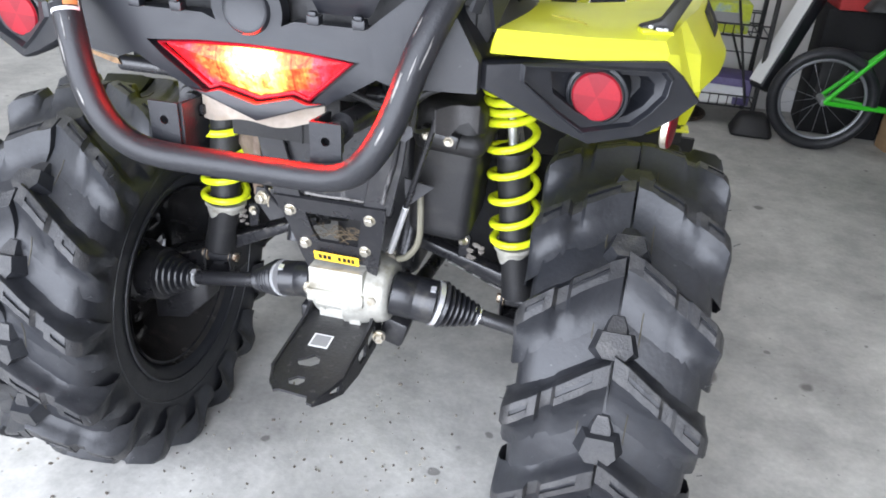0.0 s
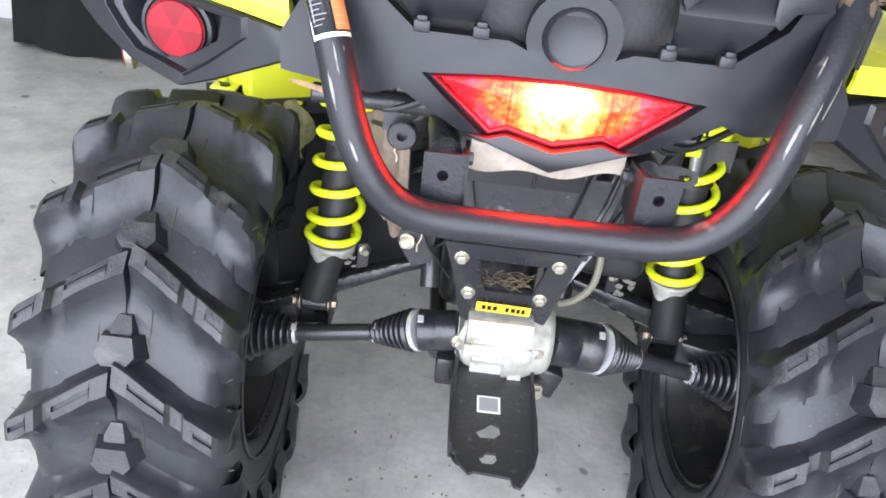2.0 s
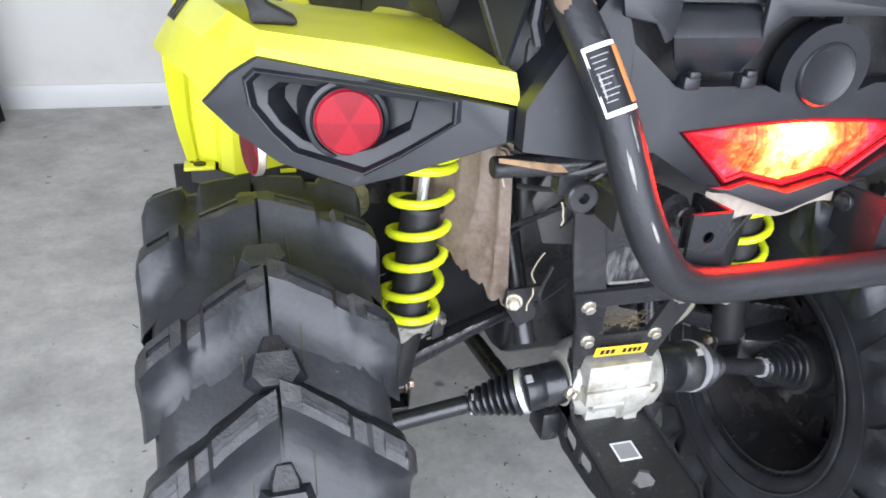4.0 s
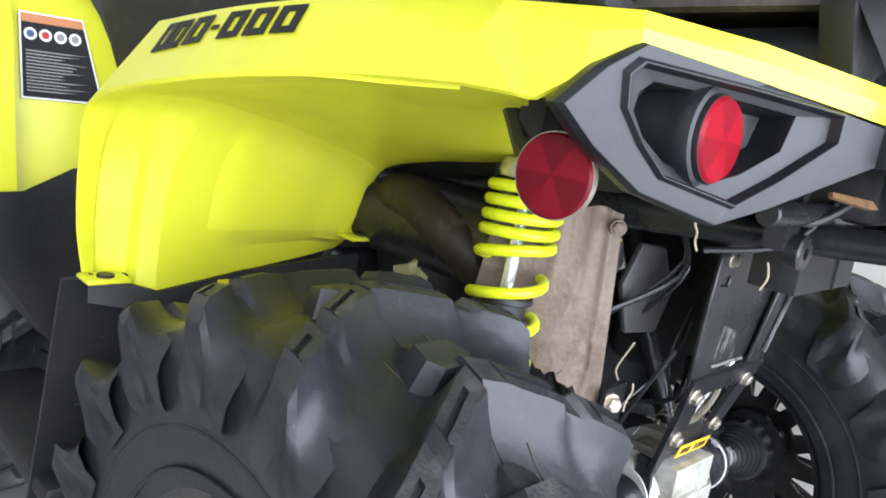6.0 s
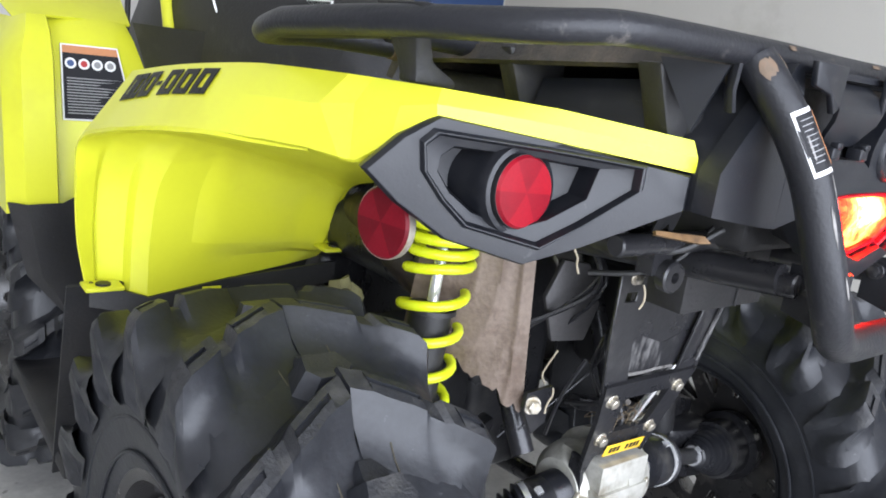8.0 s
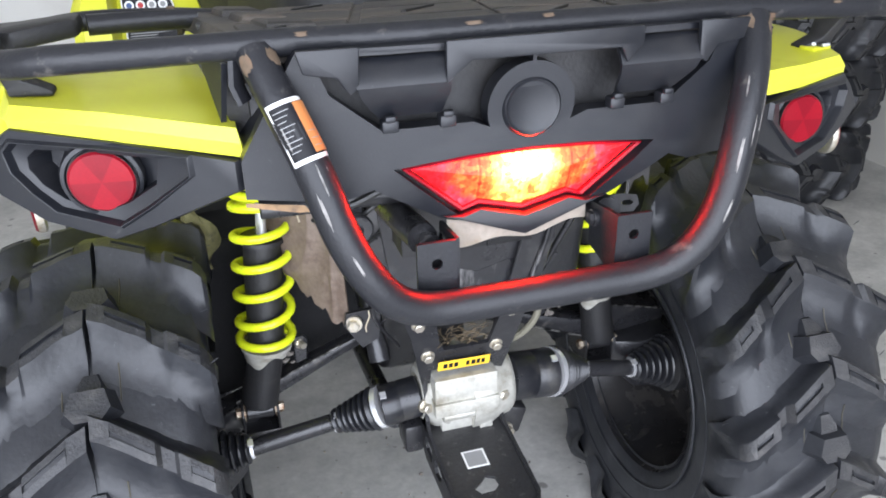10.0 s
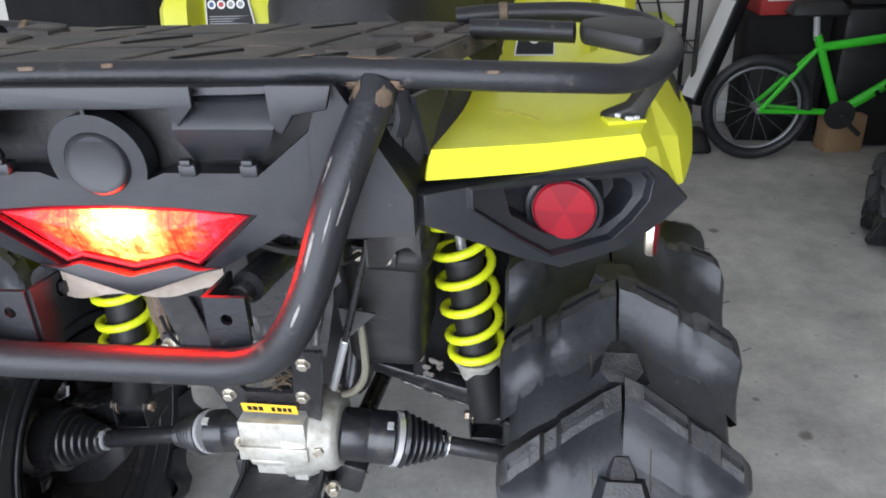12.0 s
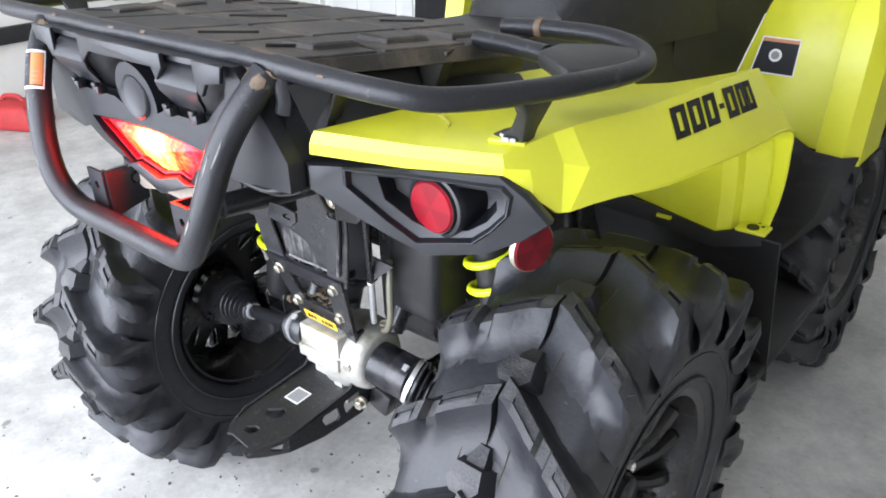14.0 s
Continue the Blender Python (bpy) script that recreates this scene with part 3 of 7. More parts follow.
def inner_door():
    d = thing("door_1", "white painted panelled inner door, shut", "door", kind="structure")
    bm = bmesh.new()
    block(bm, ((DX0 + DX1) / 2, Y1 + 0.05, DH / 2), (DX1 - DX0, 0.04, DH))
    part("leaf", bm, WHITE_PAINT, d)
    for px in (-0.18, 0.18):
        for z0, z1 in ((0.25, 0.95), (1.1, 1.85)):
            bm = bmesh.new()
            block(bm, ((DX0 + DX1) / 2 + px, Y1 + 0.025, (z0 + z1) / 2), (0.24, 0.012, z1 - z0))
            part("panel", bevelled(bm, 0.005, 2), WHITE_PAINT, d)
    for lo, hi in (((DX0 - 0.09, Y1 - 0.018, 0), (DX0, Y1 + 0.005, DH + 0.09)), ((DX1, Y1 - 0.018, 0), (DX1 + 0.09, Y1 + 0.005, DH + 0.09)), ((DX0, Y1 - 0.018, DH), (DX1, Y1 + 0.005, DH + 0.09))):
        bm = bmesh.new()
        block(bm, [(a + b) / 2 for a, b in zip(lo, hi)], [b - a for a, b in zip(lo, hi)])
        part("casing", bevelled(bm, 0.004, 2), WHITE_PAINT, d)


inner_door()
slab("baseboard", (X0, Y1 - 0.014, 0.0), (DX0 - 0.1, Y1, 0.11), WHITE_PAINT, label="white painted baseboard", category="baseboard", bev=0.003)
slab("baseboard", (DX1 + 0.1, Y1 - 0.014, 0.0), (X1, Y1, 0.11), WHITE_PAINT, label="white painted baseboard", category="baseboard", bev=0.003)


# ---------------------------------------------------------------- tyres and wheels
PITCH = 22.5


LUG_FACES, BLOCK_FACES = [], []


def tyre_mesh():
    """A chevron-lugged mud tyre about the x axis; angles run from the rear (-y) upwards."""
    bm = bmesh.new()
    prof = [(-0.098, 0.176), (-0.112, 0.190), (-0.118, 0.225), (-0.124, 0.262), (-0.1245, 0.290), (-0.121, 0.311), (-0.113, 0.326), (-0.092, 0.335), (-0.040, 0.338)]
    prof += [(-x, r) for x, r in reversed(prof)]
    n = 96
    rings = []
    for x, r in prof:
        rings.append([bm.verts.new((x, -r * math.cos(a), r * math.sin(a))) for a in (2 * math.pi * i / n for i in range(n))])
    for a, b in zip(rings, rings[1:]):
        bridge(bm, a, b)
    inner = [[bm.verts.new((x, -r * math.cos(a), r * math.sin(a))) for a in (2 * math.pi * i / n for i in range(n))] for x, r in ((0.098, 0.17), (0.10, 0.20), (0.105, 0.29), (0.0, 0.325), (-0.105, 0.29), (-0.10, 0.20), (-0.098, 0.17))]
    bridge(bm, rings[-1], inner[0])
    for a, b in zip(inner, inner[1:]):
        bridge(bm, a, b)
    bridge(bm, inner[-1], rings[0])
    # raised rings on the sidewalls
    for sd in (-1, 1):
        for r in (0.205, 0.245):
            tube(bm, [(sd * (0.1165 if r < 0.22 else 0.1205), -r * math.cos(a), r * math.sin(a)) for a in (2 * math.pi * i / 64 for i in range(64))], 0.0025, 6, closed=True)

    def P(x, deg, r):
        a = radians(deg)
        return (x, -r * math.cos(a), r * math.sin(a))

    rag = random.Random(44)

    def lug(st, sd, phi, slots):
        """st: stations (x, angle offset, top radius, base radius, half width at top, trailing reach of the base), in degrees.
        The leading side drops steeply, the trailing side slopes down in a long fillet."""
        R = []
        first = len(bm.faces)
        dense = [st[0]]
        for p, q in zip(st, st[1:]):
            n = max(1, round((q[0] - p[0]) / 0.011))
            dense += [tuple(u + (v - u) * k / n for u, v in zip(p, q)) for k in range(1, n + 1)]
        if slots:
            slots = tuple(k for k in range(1, len(dense) - 1) if 0.020 < dense[k][0] < 0.056 or 0.092 < dense[k][0] < 0.120)
        st = dense
        for x, off, rt, rb, wt, wb in st:
            if x < 0.118:
                rb = float(np.interp(x, (0.0, 0.040, 0.092, 0.113, 0.121), (0.338, 0.338, 0.335, 0.326, 0.311))) - 0.0012
            h = rt - rb
            wb += 3.5
            worn = rag.uniform(-0.10, 0.10) if 0.004 < x < 0.13 else 0.0
            wt += worn
            off -= 0.5 * worn
            rt += rag.uniform(-0.0006, 0.0004) if 0.004 < x < 0.13 else 0.0
            R.append([bm.verts.new(P(sd * x, phi + off + w, r)) for w, r in ((-wb, rb), (-wt - 0.64 * (wb - wt), rb + 0.07 * h), (-wt - 0.36 * (wb - wt), rb + 0.27 * h), (-wt - 0.16 * (wb - wt), rb + 0.62 * h), (-wt - 0.35, rt - 0.07 * h), (-wt, rt), (wt, rt), (wt + 0.30, rt - 0.07 * h), (wt + 0.75, rb + 0.5 * h), (wt + 1.3, rb + 0.2 * h), (wt + 2.6, rb))])
        for i, (a, b) in enumerate(zip(R, R[1:])):
            for j in (0, 1, 2, 3, 4, 6, 7, 8, 9):
                bm.faces.new((a[j], a[j + 1], b[j + 1], b[j]))
            if i in slots:
                q = [a[5].co, a[6].co, b[6].co, b[5].co]

                def at(u, v):
                    return q[0].lerp(q[1], v).lerp(q[3].lerp(q[2], v), u)
                w = [bm.verts.new(at(u, v) * 1.004) for u, v in ((0.0, 0.40), (0.0, 0.66), (1.0, 0.66), (1.0, 0.40))]
                cen = Vector((at(0.5, 0.5).x * 0.97, 0, 0))
                lo = [bm.verts.new(v.co + (cen - v.co).normalized() * 0.004) for v in w]
                for fc in ((a[6], b[6], w[2], w[1]), (b[5], a[5], w[0], w[3])):
                    bm.faces.new(fc).material_index = 1
                bm.faces.new((w[1], w[2], lo[2], lo[1])), bm.faces.new((w[3], w[0], lo[0], lo[3]))
                if i - 1 not in slots:
                    bm.faces.new((w[0], w[1], lo[1], lo[0]))
                if i + 1 not in slots:
                    bm.faces.new((w[2], w[3], lo[3], lo[2]))
                bm.faces.new(lo)
            else:
                bm.faces.new((a[5], a[6], b[6], b[5])).material_index = 1 if abs(st[i][2] - st[i + 1][2]) < 0.02 else 0
        bm.faces.new(R[0]), bm.faces.new(R[-1])
        LUG_FACES.append((first, len(bm.faces)))

    rnd = random.Random(5)
    for k in range(16):
        phi = k * PITCH
        for sd in (-1, 1):
            j = rnd.uniform(-0.4, 0.4)
            off = 0.8 if sd > 0 else -0.8
            dip = 0.356 if sd < 0 else 0.362
            lug([(0.002, off, 0.3710, 0.334, 2.1, 10.5), (0.022, off - 1.6, 0.3720, 0.333, 2.1, 10.5), (0.066, off - 6.2, 0.3695, 0.332, 2.0, 10.0), (0.071, off - 6.8, dip, 0.331, 1.8, 9.6), (0.084, off - 8.2, dip - 0.001, 0.329, 1.8, 9.2),
                 (0.089, off - 8.8, 0.3670, 0.328, 2.1, 9.0), (0.122, off - 12.6 + j, 0.362, 0.312, 2.2, 8.6), (0.131, off - 13.8 + j, 0.355, 0.303, 2.0, 8.2), (0.136, off - 14.4 + j, 0.342, 0.290, 1.7, 7.6), (0.134, off - 15.2, 0.316, 0.268, 1.3, 6.0), (0.126, off - 15.6, 0.290, 0.256, 0.8, 4.0)], sd, phi, (1, 5))
        # pentagon block and wedge over each joint
        for (x0, x1, x2), (a0, a1, a2), r, r2 in (((0.014, 0.024, 0.018), (2.2, 4.2, 7.8), 0.3640, 0.362), ((0.013, 0.0125, 0.007), (7.6, 9.5, 12.0), 0.350, 0.343)):
            out = [(-x0, a0, r), (x0, a0, r), (x1, a1, r), (x2, a2, r2), (-x2, a2, r2), (-x1, a1, r)]
            first = len(bm.faces)
            top = [bm.verts.new(P(x, phi + a, q)) for x, a, q in out]
            low = [bm.verts.new(P(x * 1.5, phi + a + (0.8 if a == a2 else -0.6), 0.331)) for x, a, q in out]
            bridge(bm, low, top)
            bm.faces.new(top).material_index = 1
            BLOCK_FACES.append((first, len(bm.faces)))
        # fine mould seam beside the middle
        for sd in (-1, 1):
            was = set(bm.faces)
            tube(bm, [P(sd * 0.031, phi + a, r) for a, r in ((-16.5, 0.3385), (-14, 0.3385), (-11.5, 0.3395), (-9, 0.345))], 0.0008, 5)
            for fc in bm.faces:
                if fc not in was:
                    fc.material_index = 2
    # moulding hairs
    for k in range(70):
        a, sd = rnd.uniform(0, 360), rnd.choice((-1, 1))
        r = rnd.uniform(0.30, 0.36)
        p = Vector(P(sd * rnd.uniform(0.11, 0.134), a, r))
        d = Vector((sd * rnd.uniform(0.4, 1.0), rnd.uniform(-0.5, 0.5), rnd.uniform(-0.5, 0.5))) * 0.010
        tube(bm, [p, p + d], 0.0006, 4)
    bmesh.ops.recalc_face_normals(bm, faces=bm.faces)
    me = bpy.data.meshes.new("tyre")
    bm.to_mesh(me)
    bm.free()
    for m in (RUBBER, RUBBER_WORN, SEAM):
        me.materials.append(m)
    me.polygons.foreach_set("use_smooth", [True] * len(me.polygons))
    me.set_sharp_from_angle(angle=radians(42))
    return me


TYRE = tyre_mesh()


def rim_mesh():
    """A black dished rim about the x axis, its face towards +x."""
    bm = bmesh.new()
    lathe(bm, (-0.108, 0, 0), (1, 0, 0), [(0, 0.186), (0.004, 0.190), (0.012, 0.186), (0.018, 0.176), (0.05, 0.170), (0.08, 0.160), (0.15, 0.160), (0.18, 0.170), (0.2, 0.176), (0.206, 0.186), (0.212, 0.190), (0.216, 0.186), (0.212, 0.172), (0.19, 0.164), (0.15, 0.154), (0.08, 0.154), (0.04, 0.164), (0.0, 0.178)], 64, caps=(False, False))
    holes = []
    for k in range(14):
        a = 2 * math.pi * k / 14
        holes.append([(r * math.cos(a + w), r * math.sin(a + w)) for r, w in ((0.098, -0.05), (0.098, 0.05), (0.138, 0.13), (0.144, 0.0), (0.138, -0.13))])
    plate(bm, circle2(0, 0, 0.159, 56), holes, axes((0.026, 0, 0), (0, 1, 0), (0, 0, 1)), 0.006)
    for k in range(7):
        a = 2 * math.pi * k / 7
        rot = Matrix.Rotation(a, 4, "X")
        for dx in (-0.16, 0.16):
            c, s = math.cos(dx), math.sin(dx)
            p0, p1 = rot @ Vector((0.042, 0.05 * c, 0.05 * s)), rot @ Vector((0.066, 0.158 * math.cos(dx * 1.3), 0.158 * math.sin(dx * 1.3)))
            tube(bm, [p0, p0.lerp(p1, 0.5) + Vector((0.008, 0, 0)), p1], [0.013, 0.011, 0.015], 8)
        bb = rot @ Vector((0.062, 0.15, 0))
        rod(bm, bb, bb + Vector((0.008, 0, 0)), 0.004, 8)
    lathe(bm, (0.015, 0, 0), (1, 0, 0), [(0, 0.062), (0.02, 0.066), (0.034, 0.058), (0.04, 0.034), (0.058, 0.030), (0.062, 0.024)], 32)
    bmesh.ops.recalc_face_normals(bm, faces=bm.faces)
    me = bpy.data.meshes.new("rim")
    bm.to_mesh(me)
    bm.free()
    me.materials.append(RIM)
    me.polygons.foreach_set("use_smooth", [True] * len(me.polygons))
    me.set_sharp_from_angle(angle=radians(35))
    return me


RIM_MESH = rim_mesh()


def nut_mesh():
    bm = bmesh.new()
    hex_bolt(bm, (0, 0, 0), (1, 0, 0), 0.008, 0.014, 1.2)
    bmesh.ops.recalc_face_normals(bm, faces=bm.faces)
    me = bpy.data.meshes.new("wheel_nut")
    bm.to_mesh(me)
    bm.free()
    me.materials.append(BRIGHT)
    return me


NUT = nut_mesh()

quad = thing("quad_bike", "yellow and black quad bike with mud tyres, tail lamp lit", "quad bike")


def wheel(s, y, z, turn, x=0.46):
    w = new("wheel")
    w.parent = quad
    w.matrix_basis = pose(s * x, y, z)
    t = new("tyre", TYRE)
    t.parent = w
    t.matrix_basis = Matrix.Rotation(radians(turn), 4, "X")
    tagged(t, "black rubber mud tyre with deep chevron lugs")
    r = new("rim", RIM_MESH)
    r.parent = w
    r.matrix_basis = Matrix.Rotation(radians(turn * 1.7), 4, "X") if s > 0 else pose(0, 0, 0, turn, 0, 180)
    tagged(r, "gloss black spoked rim")
    for k in range(4):
        nt = new("wheel_nut", NUT)
        nt.parent = w
        a = radians(45 + 90 * k)
        nt.matrix_basis = pose(s * 0.050, 0.042 * math.cos(a), 0.042 * math.sin(a), 0, 0, 0 if s > 0 else 180)
    return w


WY, WZ = 0.065, 0.362
wheel(1, WY, WZ, -53.0)
wheel(-1, WY, WZ, -46.0)
wheel(1, WY + 1.155, WZ, 11.0, 0.435)
wheel(-1, WY + 1.155, WZ, 5.0, 0.435)


# ---------------------------------------------------------------- the quad bike's body
def body(name, bm, material, label="", parent=None, sharp=38):
    return part(name, leaned(bm), material, parent or quad, label, sharp)


def rear_fender(s):
    """Top deck, rear lip and side band in one shell, with the wheel-arch liner below."""
    if s > 0:
        inner = spline([(0.274, -0.243, 0.967), (0.288, -0.10, 0.961), (0.286, 0.05, 0.949), (0.272, 0.20, 0.917), (0.27, 0.34, 0.876)], 4)
    else:
        inner = spline([(0.262, -0.243, 0.957), (0.262, -0.10, 0.955), (0.262, 0.05, 0.946), (0.265, 0.20, 0.916), (0.27, 0.34, 0.876)], 4)
    mid = spline([(0.372, -0.196, 0.963), (0.385, -0.09, 0.960), (0.40, 0.06, 0.950), (0.41, 0.22, 0.932), (0.41, 0.37, 0.902)], 4)
    up = 0.012 if s > 0 else 0.0
    edge = spline([(0.457, -0.155, 0.963), (0.480, -0.06, 0.961 + up), (0.501, 0.06, 0.956 + up), (0.518, 0.22, 0.946 + up), (0.522, 0.378, 0.932 + 0.5 * up)], 4)
    low = spline([(0.464, -0.168, 0.944), (0.514, -0.100, 0.897), (0.546, 0.06, 0.890), (0.568, 0.22, 0.876), (0.572, 0.412, 0.846)], 4)
    # the band hangs to a pointed tip below the lamp panel; a narrow bright facet runs from its shoulder down to the tip
    for k, p in enumerate(((0.461, -0.160, 0.940), (0.485, -0.136, 0.917), (0.500, -0.116, 0.8990), (0.5030, -0.1120, 0.8985), (0.5095, -0.1055, 0.899), (0.519, -0.072, 0.8995), (0.530, -0.026, 0.897), (0.539, 0.018, 0.8935))):
        low[k] = Vector(p)
    crease = [a.lerp(b, 0.47) + Vector((0.007 * (1 - k / 16), 0, 0.002 * (1 - k / 16))) for k, (a, b) in enumerate(zip(edge, low))]
    for k, p in enumerate(((0.463, -0.160, 0.951), (0.476, -0.132, 0.945), (0.4825, -0.104, 0.9405), (0.4855, -0.083, 0.9395), (0.5065, -0.064, 0.9345))):
        crease[k] = Vector(p)
    f = new("rear_fender")
    f.parent = quad
    tagged(f, "bright yellow plastic rear fender")
    bm = bmesh.new()
    rows = [inner, [a.lerp(b, 0.5) for a, b in zip(inner, mid)], mid, [a.lerp(b, 0.6) for a, b in zip(mid, edge)], edge, crease, low]
    grid(bm, [mirrored(r, s) for r in rows])
    top = [r[0] for r in rows[:5]]
    bot = spline([(0.270, -0.248, 0.941) if s > 0 else (0.258, -0.248, 0.931), (0.37, -0.201, 0.938), (0.461, -0.160, 0.940)], 2)
    bot[-1] = low[0]
    mid_lip = [a.lerp(b, 0.5) + Vector((0, -0.003, 0)) for a, b in zip(top, bot)]
    mid_lip[-1] = crease[0]
    grid(bm, [mirrored(top, s), mirrored(mid_lip, s), mirrored(bot, s)])
    body("deck", shell(bm, 0.004), YELLOW, "", f, 11)
    # black trim between the fender and the tail panel
    if s > 0:
        bm = bmesh.new()
        sheet(bm, [[(0.258, y, z + 0.012), (0.275, y, z - 0.004), (0.296, y, z - 0.010)] for y, z in ((-0.205, 0.964), (-0.10, 0.961), (0.05, 0.949), (0.16, 0.927))], 0.003)
        body("inner_trim", bm, PLASTIC_DARK, "black plastic trim", f)
    # inner hump that rises beside the seat
    bm = bmesh.new()
    sheet(bm, [mirrored([(0.290, y, z - 0.004), (0.258, y, z + 0.6 * h), (0.232, y, z + h), (0.214, y, z + h - 0.008), (0.206, y, z + h - 0.05)], s) for y, z, h in ((0.06, 0.944, 0.0), (0.14, 0.930, 0.004), (0.22, 0.911, 0.014), (0.30, 0.889, 0.026), (0.37, 0.868, 0.038), (0.45, 0.850, 0.044), (0.50, 0.838, 0.040), (0.515, 0.83, 0.0))], 0.004)
    body("inner_hump", bm, YELLOW, "", f, 40)
    # wheel-arch liner
    cols = []
    rise = 0.020 if s > 0 else 0.0
    front = [(0.552, 0.466, 0.640), (0.564, 0.458, 0.70), (0.571, 0.442, 0.78)]
    for pts in (front + [tuple(p) for p in low[::-4][:3]] + [(0.530, 0.00, 0.894), (0.512, -0.060, 0.899)],
                [(0.536, 0.474, 0.638), (0.540, 0.468, 0.71), (0.538, 0.450, 0.80), (0.532, 0.39, 0.858), (0.525, 0.20, 0.880), (0.508, 0.03, 0.894), (0.496, -0.045, 0.903)],
                [(0.500, 0.452, 0.628), (0.500, 0.448, 0.71), (0.498, 0.430, 0.80), (0.49, 0.37, 0.862), (0.48, 0.19, 0.878), (0.47, 0.02, 0.892), (0.46, -0.05, 0.903)],
                [(0.475, 0.438, 0.620), (0.475, 0.435, 0.70), (0.47, 0.415, 0.79), (0.45, 0.35, 0.858), (0.44, 0.18, 0.874), (0.43, 0.02, 0.888), (0.42, -0.06, 0.898)],
                [(0.36, 0.440, 0.640), (0.36, 0.432, 0.70), (0.36, 0.41, 0.78), (0.36, 0.35, 0.840), (0.36, 0.20, 0.860), (0.36, 0.08, 0.870), (0.36, 0.0, 0.885)],
                [(0.27, 0.440, 0.655), (0.27, 0.428, 0.70), (0.27, 0.40, 0.77), (0.27, 0.345, 0.815), (0.27, 0.24, 0.838), (0.27, 0.16, 0.848), (0.27, 0.08, 0.860)],
                [(0.212, 0.440, 0.668), (0.212, 0.412, 0.690), (0.212, 0.388, 0.720), (0.212, 0.380, 0.765), (0.212, 0.348, 0.802), (0.212, 0.267, 0.824), (0.212, 0.184, 0.838), (0.222, 0.10, 0.852)]):
        pts = [(x, y, z + rise * min(1.0, max(0.0, (0.82 - z) / 0.14))) for x, y, z in pts]
        c = spline(pts, 6)
        k = 40
        cols.append([c[round(i * (len(c) - 1) / (k - 1))] for i in range(k)])

    def step(a, b, t):
        t = min(1, max(0, (t - a) / (b - a)))
        return t * t * (3 - 2 * t)
    fine = []
    for a, b in zip(cols, cols[1:]):
        for m in range(8):
            fine.append([p.lerp(q, m / 8) for p, q in zip(a, b)])
    fine.append(cols[-1])
    # panel pressed out of the liner, its upper edge rising inboard
    for i, col in enumerate(fine):
        u = i / (len(fine) - 1)
        for j, p in enumerate(col):
            v = j / (len(col) - 1)
            lift = step(0.585, 0.615, u) * (1 - step(0.95, 0.98, u)) * step(0.10 + 0.04 * (1 - u), 0.13 + 0.04 * (1 - u), v) * (1 - step(0.46 + 0.30 * u, 0.52 + 0.30 * u, v))
            p.y -= 0.011 * lift
            # upright channel that leads down to the outer clip
            p.y += 0.010 * step(0.13, 0.16, u) * (1 - step(0.33, 0.37, u)) * (1 - step(0.30, 0.44, v))
    bm = bmesh.new()
    sheet(bm, [mirrored(c, s) for c in fine], 0.004)
    body("arch_liner", bm, YELLOW, "", f, 24)
    # foot tabs with push clips
    for x, y, z in ((0.532, 0.462, 0.636), (0.214, 0.395, 0.695)):
        bm = bmesh.new()
        z += rise
        block(bm, (s * x, y - 0.012, z), (0.050, 0.038, 0.006))
        body("clip_tab", bevelled(bm, 0.002, 2), YELLOW, "", f)
        bm = bmesh.new()
        rod(bm, (s * x, y - 0.016, z + 0.002), (s * x, y - 0.016, z + 0.006), 0.010, 14)
        body("push_clip", bm, PLASTIC_DARK, "black push clip", f)
    # rack support foot and its bolt
    if s > 0:
        bm = bmesh.new()
        block(bm, (0.444, -0.126, 0.9670), (0.040, 0.020, 0.005), Matrix.Rotation(0.35, 4, "Z"))
        body("clip_pad", bevelled(bm, 0.002, 2), YELLOW, "", f)
        bm = bmesh.new()
        for dx, dy, w in ((-0.008, 0.002, 0.006), (0.009, -0.003, 0.006), (0.002, -0.006, 0.008)):
            block(bm, (0.446 + dx, -0.131 + dy, 0.9718), (w, 0.004, 0.004), Matrix.Rotation(0.5 * dx / 0.01, 4, "Z"))
        body("broken_clip", bevelled(bm, 0.001, 1), SILVER, "broken pale clip", f)
        bm = bmesh.new()
        rod(bm, (0.446, -0.130, 0.969), (0.446, -0.130, 0.9725), 0.0055, 10)
        body("clip_hole", bm, SEAT, "", f)
    if s > 0:
        bm = bmesh.new()
        tube(bm, spline([(0.318, -0.098, 0.9617), (0.340, -0.108, 0.9614), (0.357, -0.118, 0.9612), (0.366, -0.134, 0.9616)], 5), [0.0010] * 3 + [0.0028] * 10 + [0.001] * 3, 6, flat=0.35)
        body("mud_smear", bm, SMEAR, "dull dirt smear", f)
    # logo on the band as six plain slit blocks and a dash

    def on_band(y, v):
        k = max(i for i in range(len(edge) - 1) if edge[i].y <= y)
        t = (y - edge[k].y) / (edge[k + 1].y - edge[k].y)
        e, c, l = edge[k].lerp(edge[k + 1], t), crease[k].lerp(crease[k + 1], t), low[k].lerp(low[k + 1], t)
        p = e.lerp(c, v * 2) if v < 0.5 else c.lerp(l, v * 2 - 1)
        return (s * (p.x + 0.0016), p.y, p.z + 0.0010)
    shift = 0.0 if s > 0 else 0.014
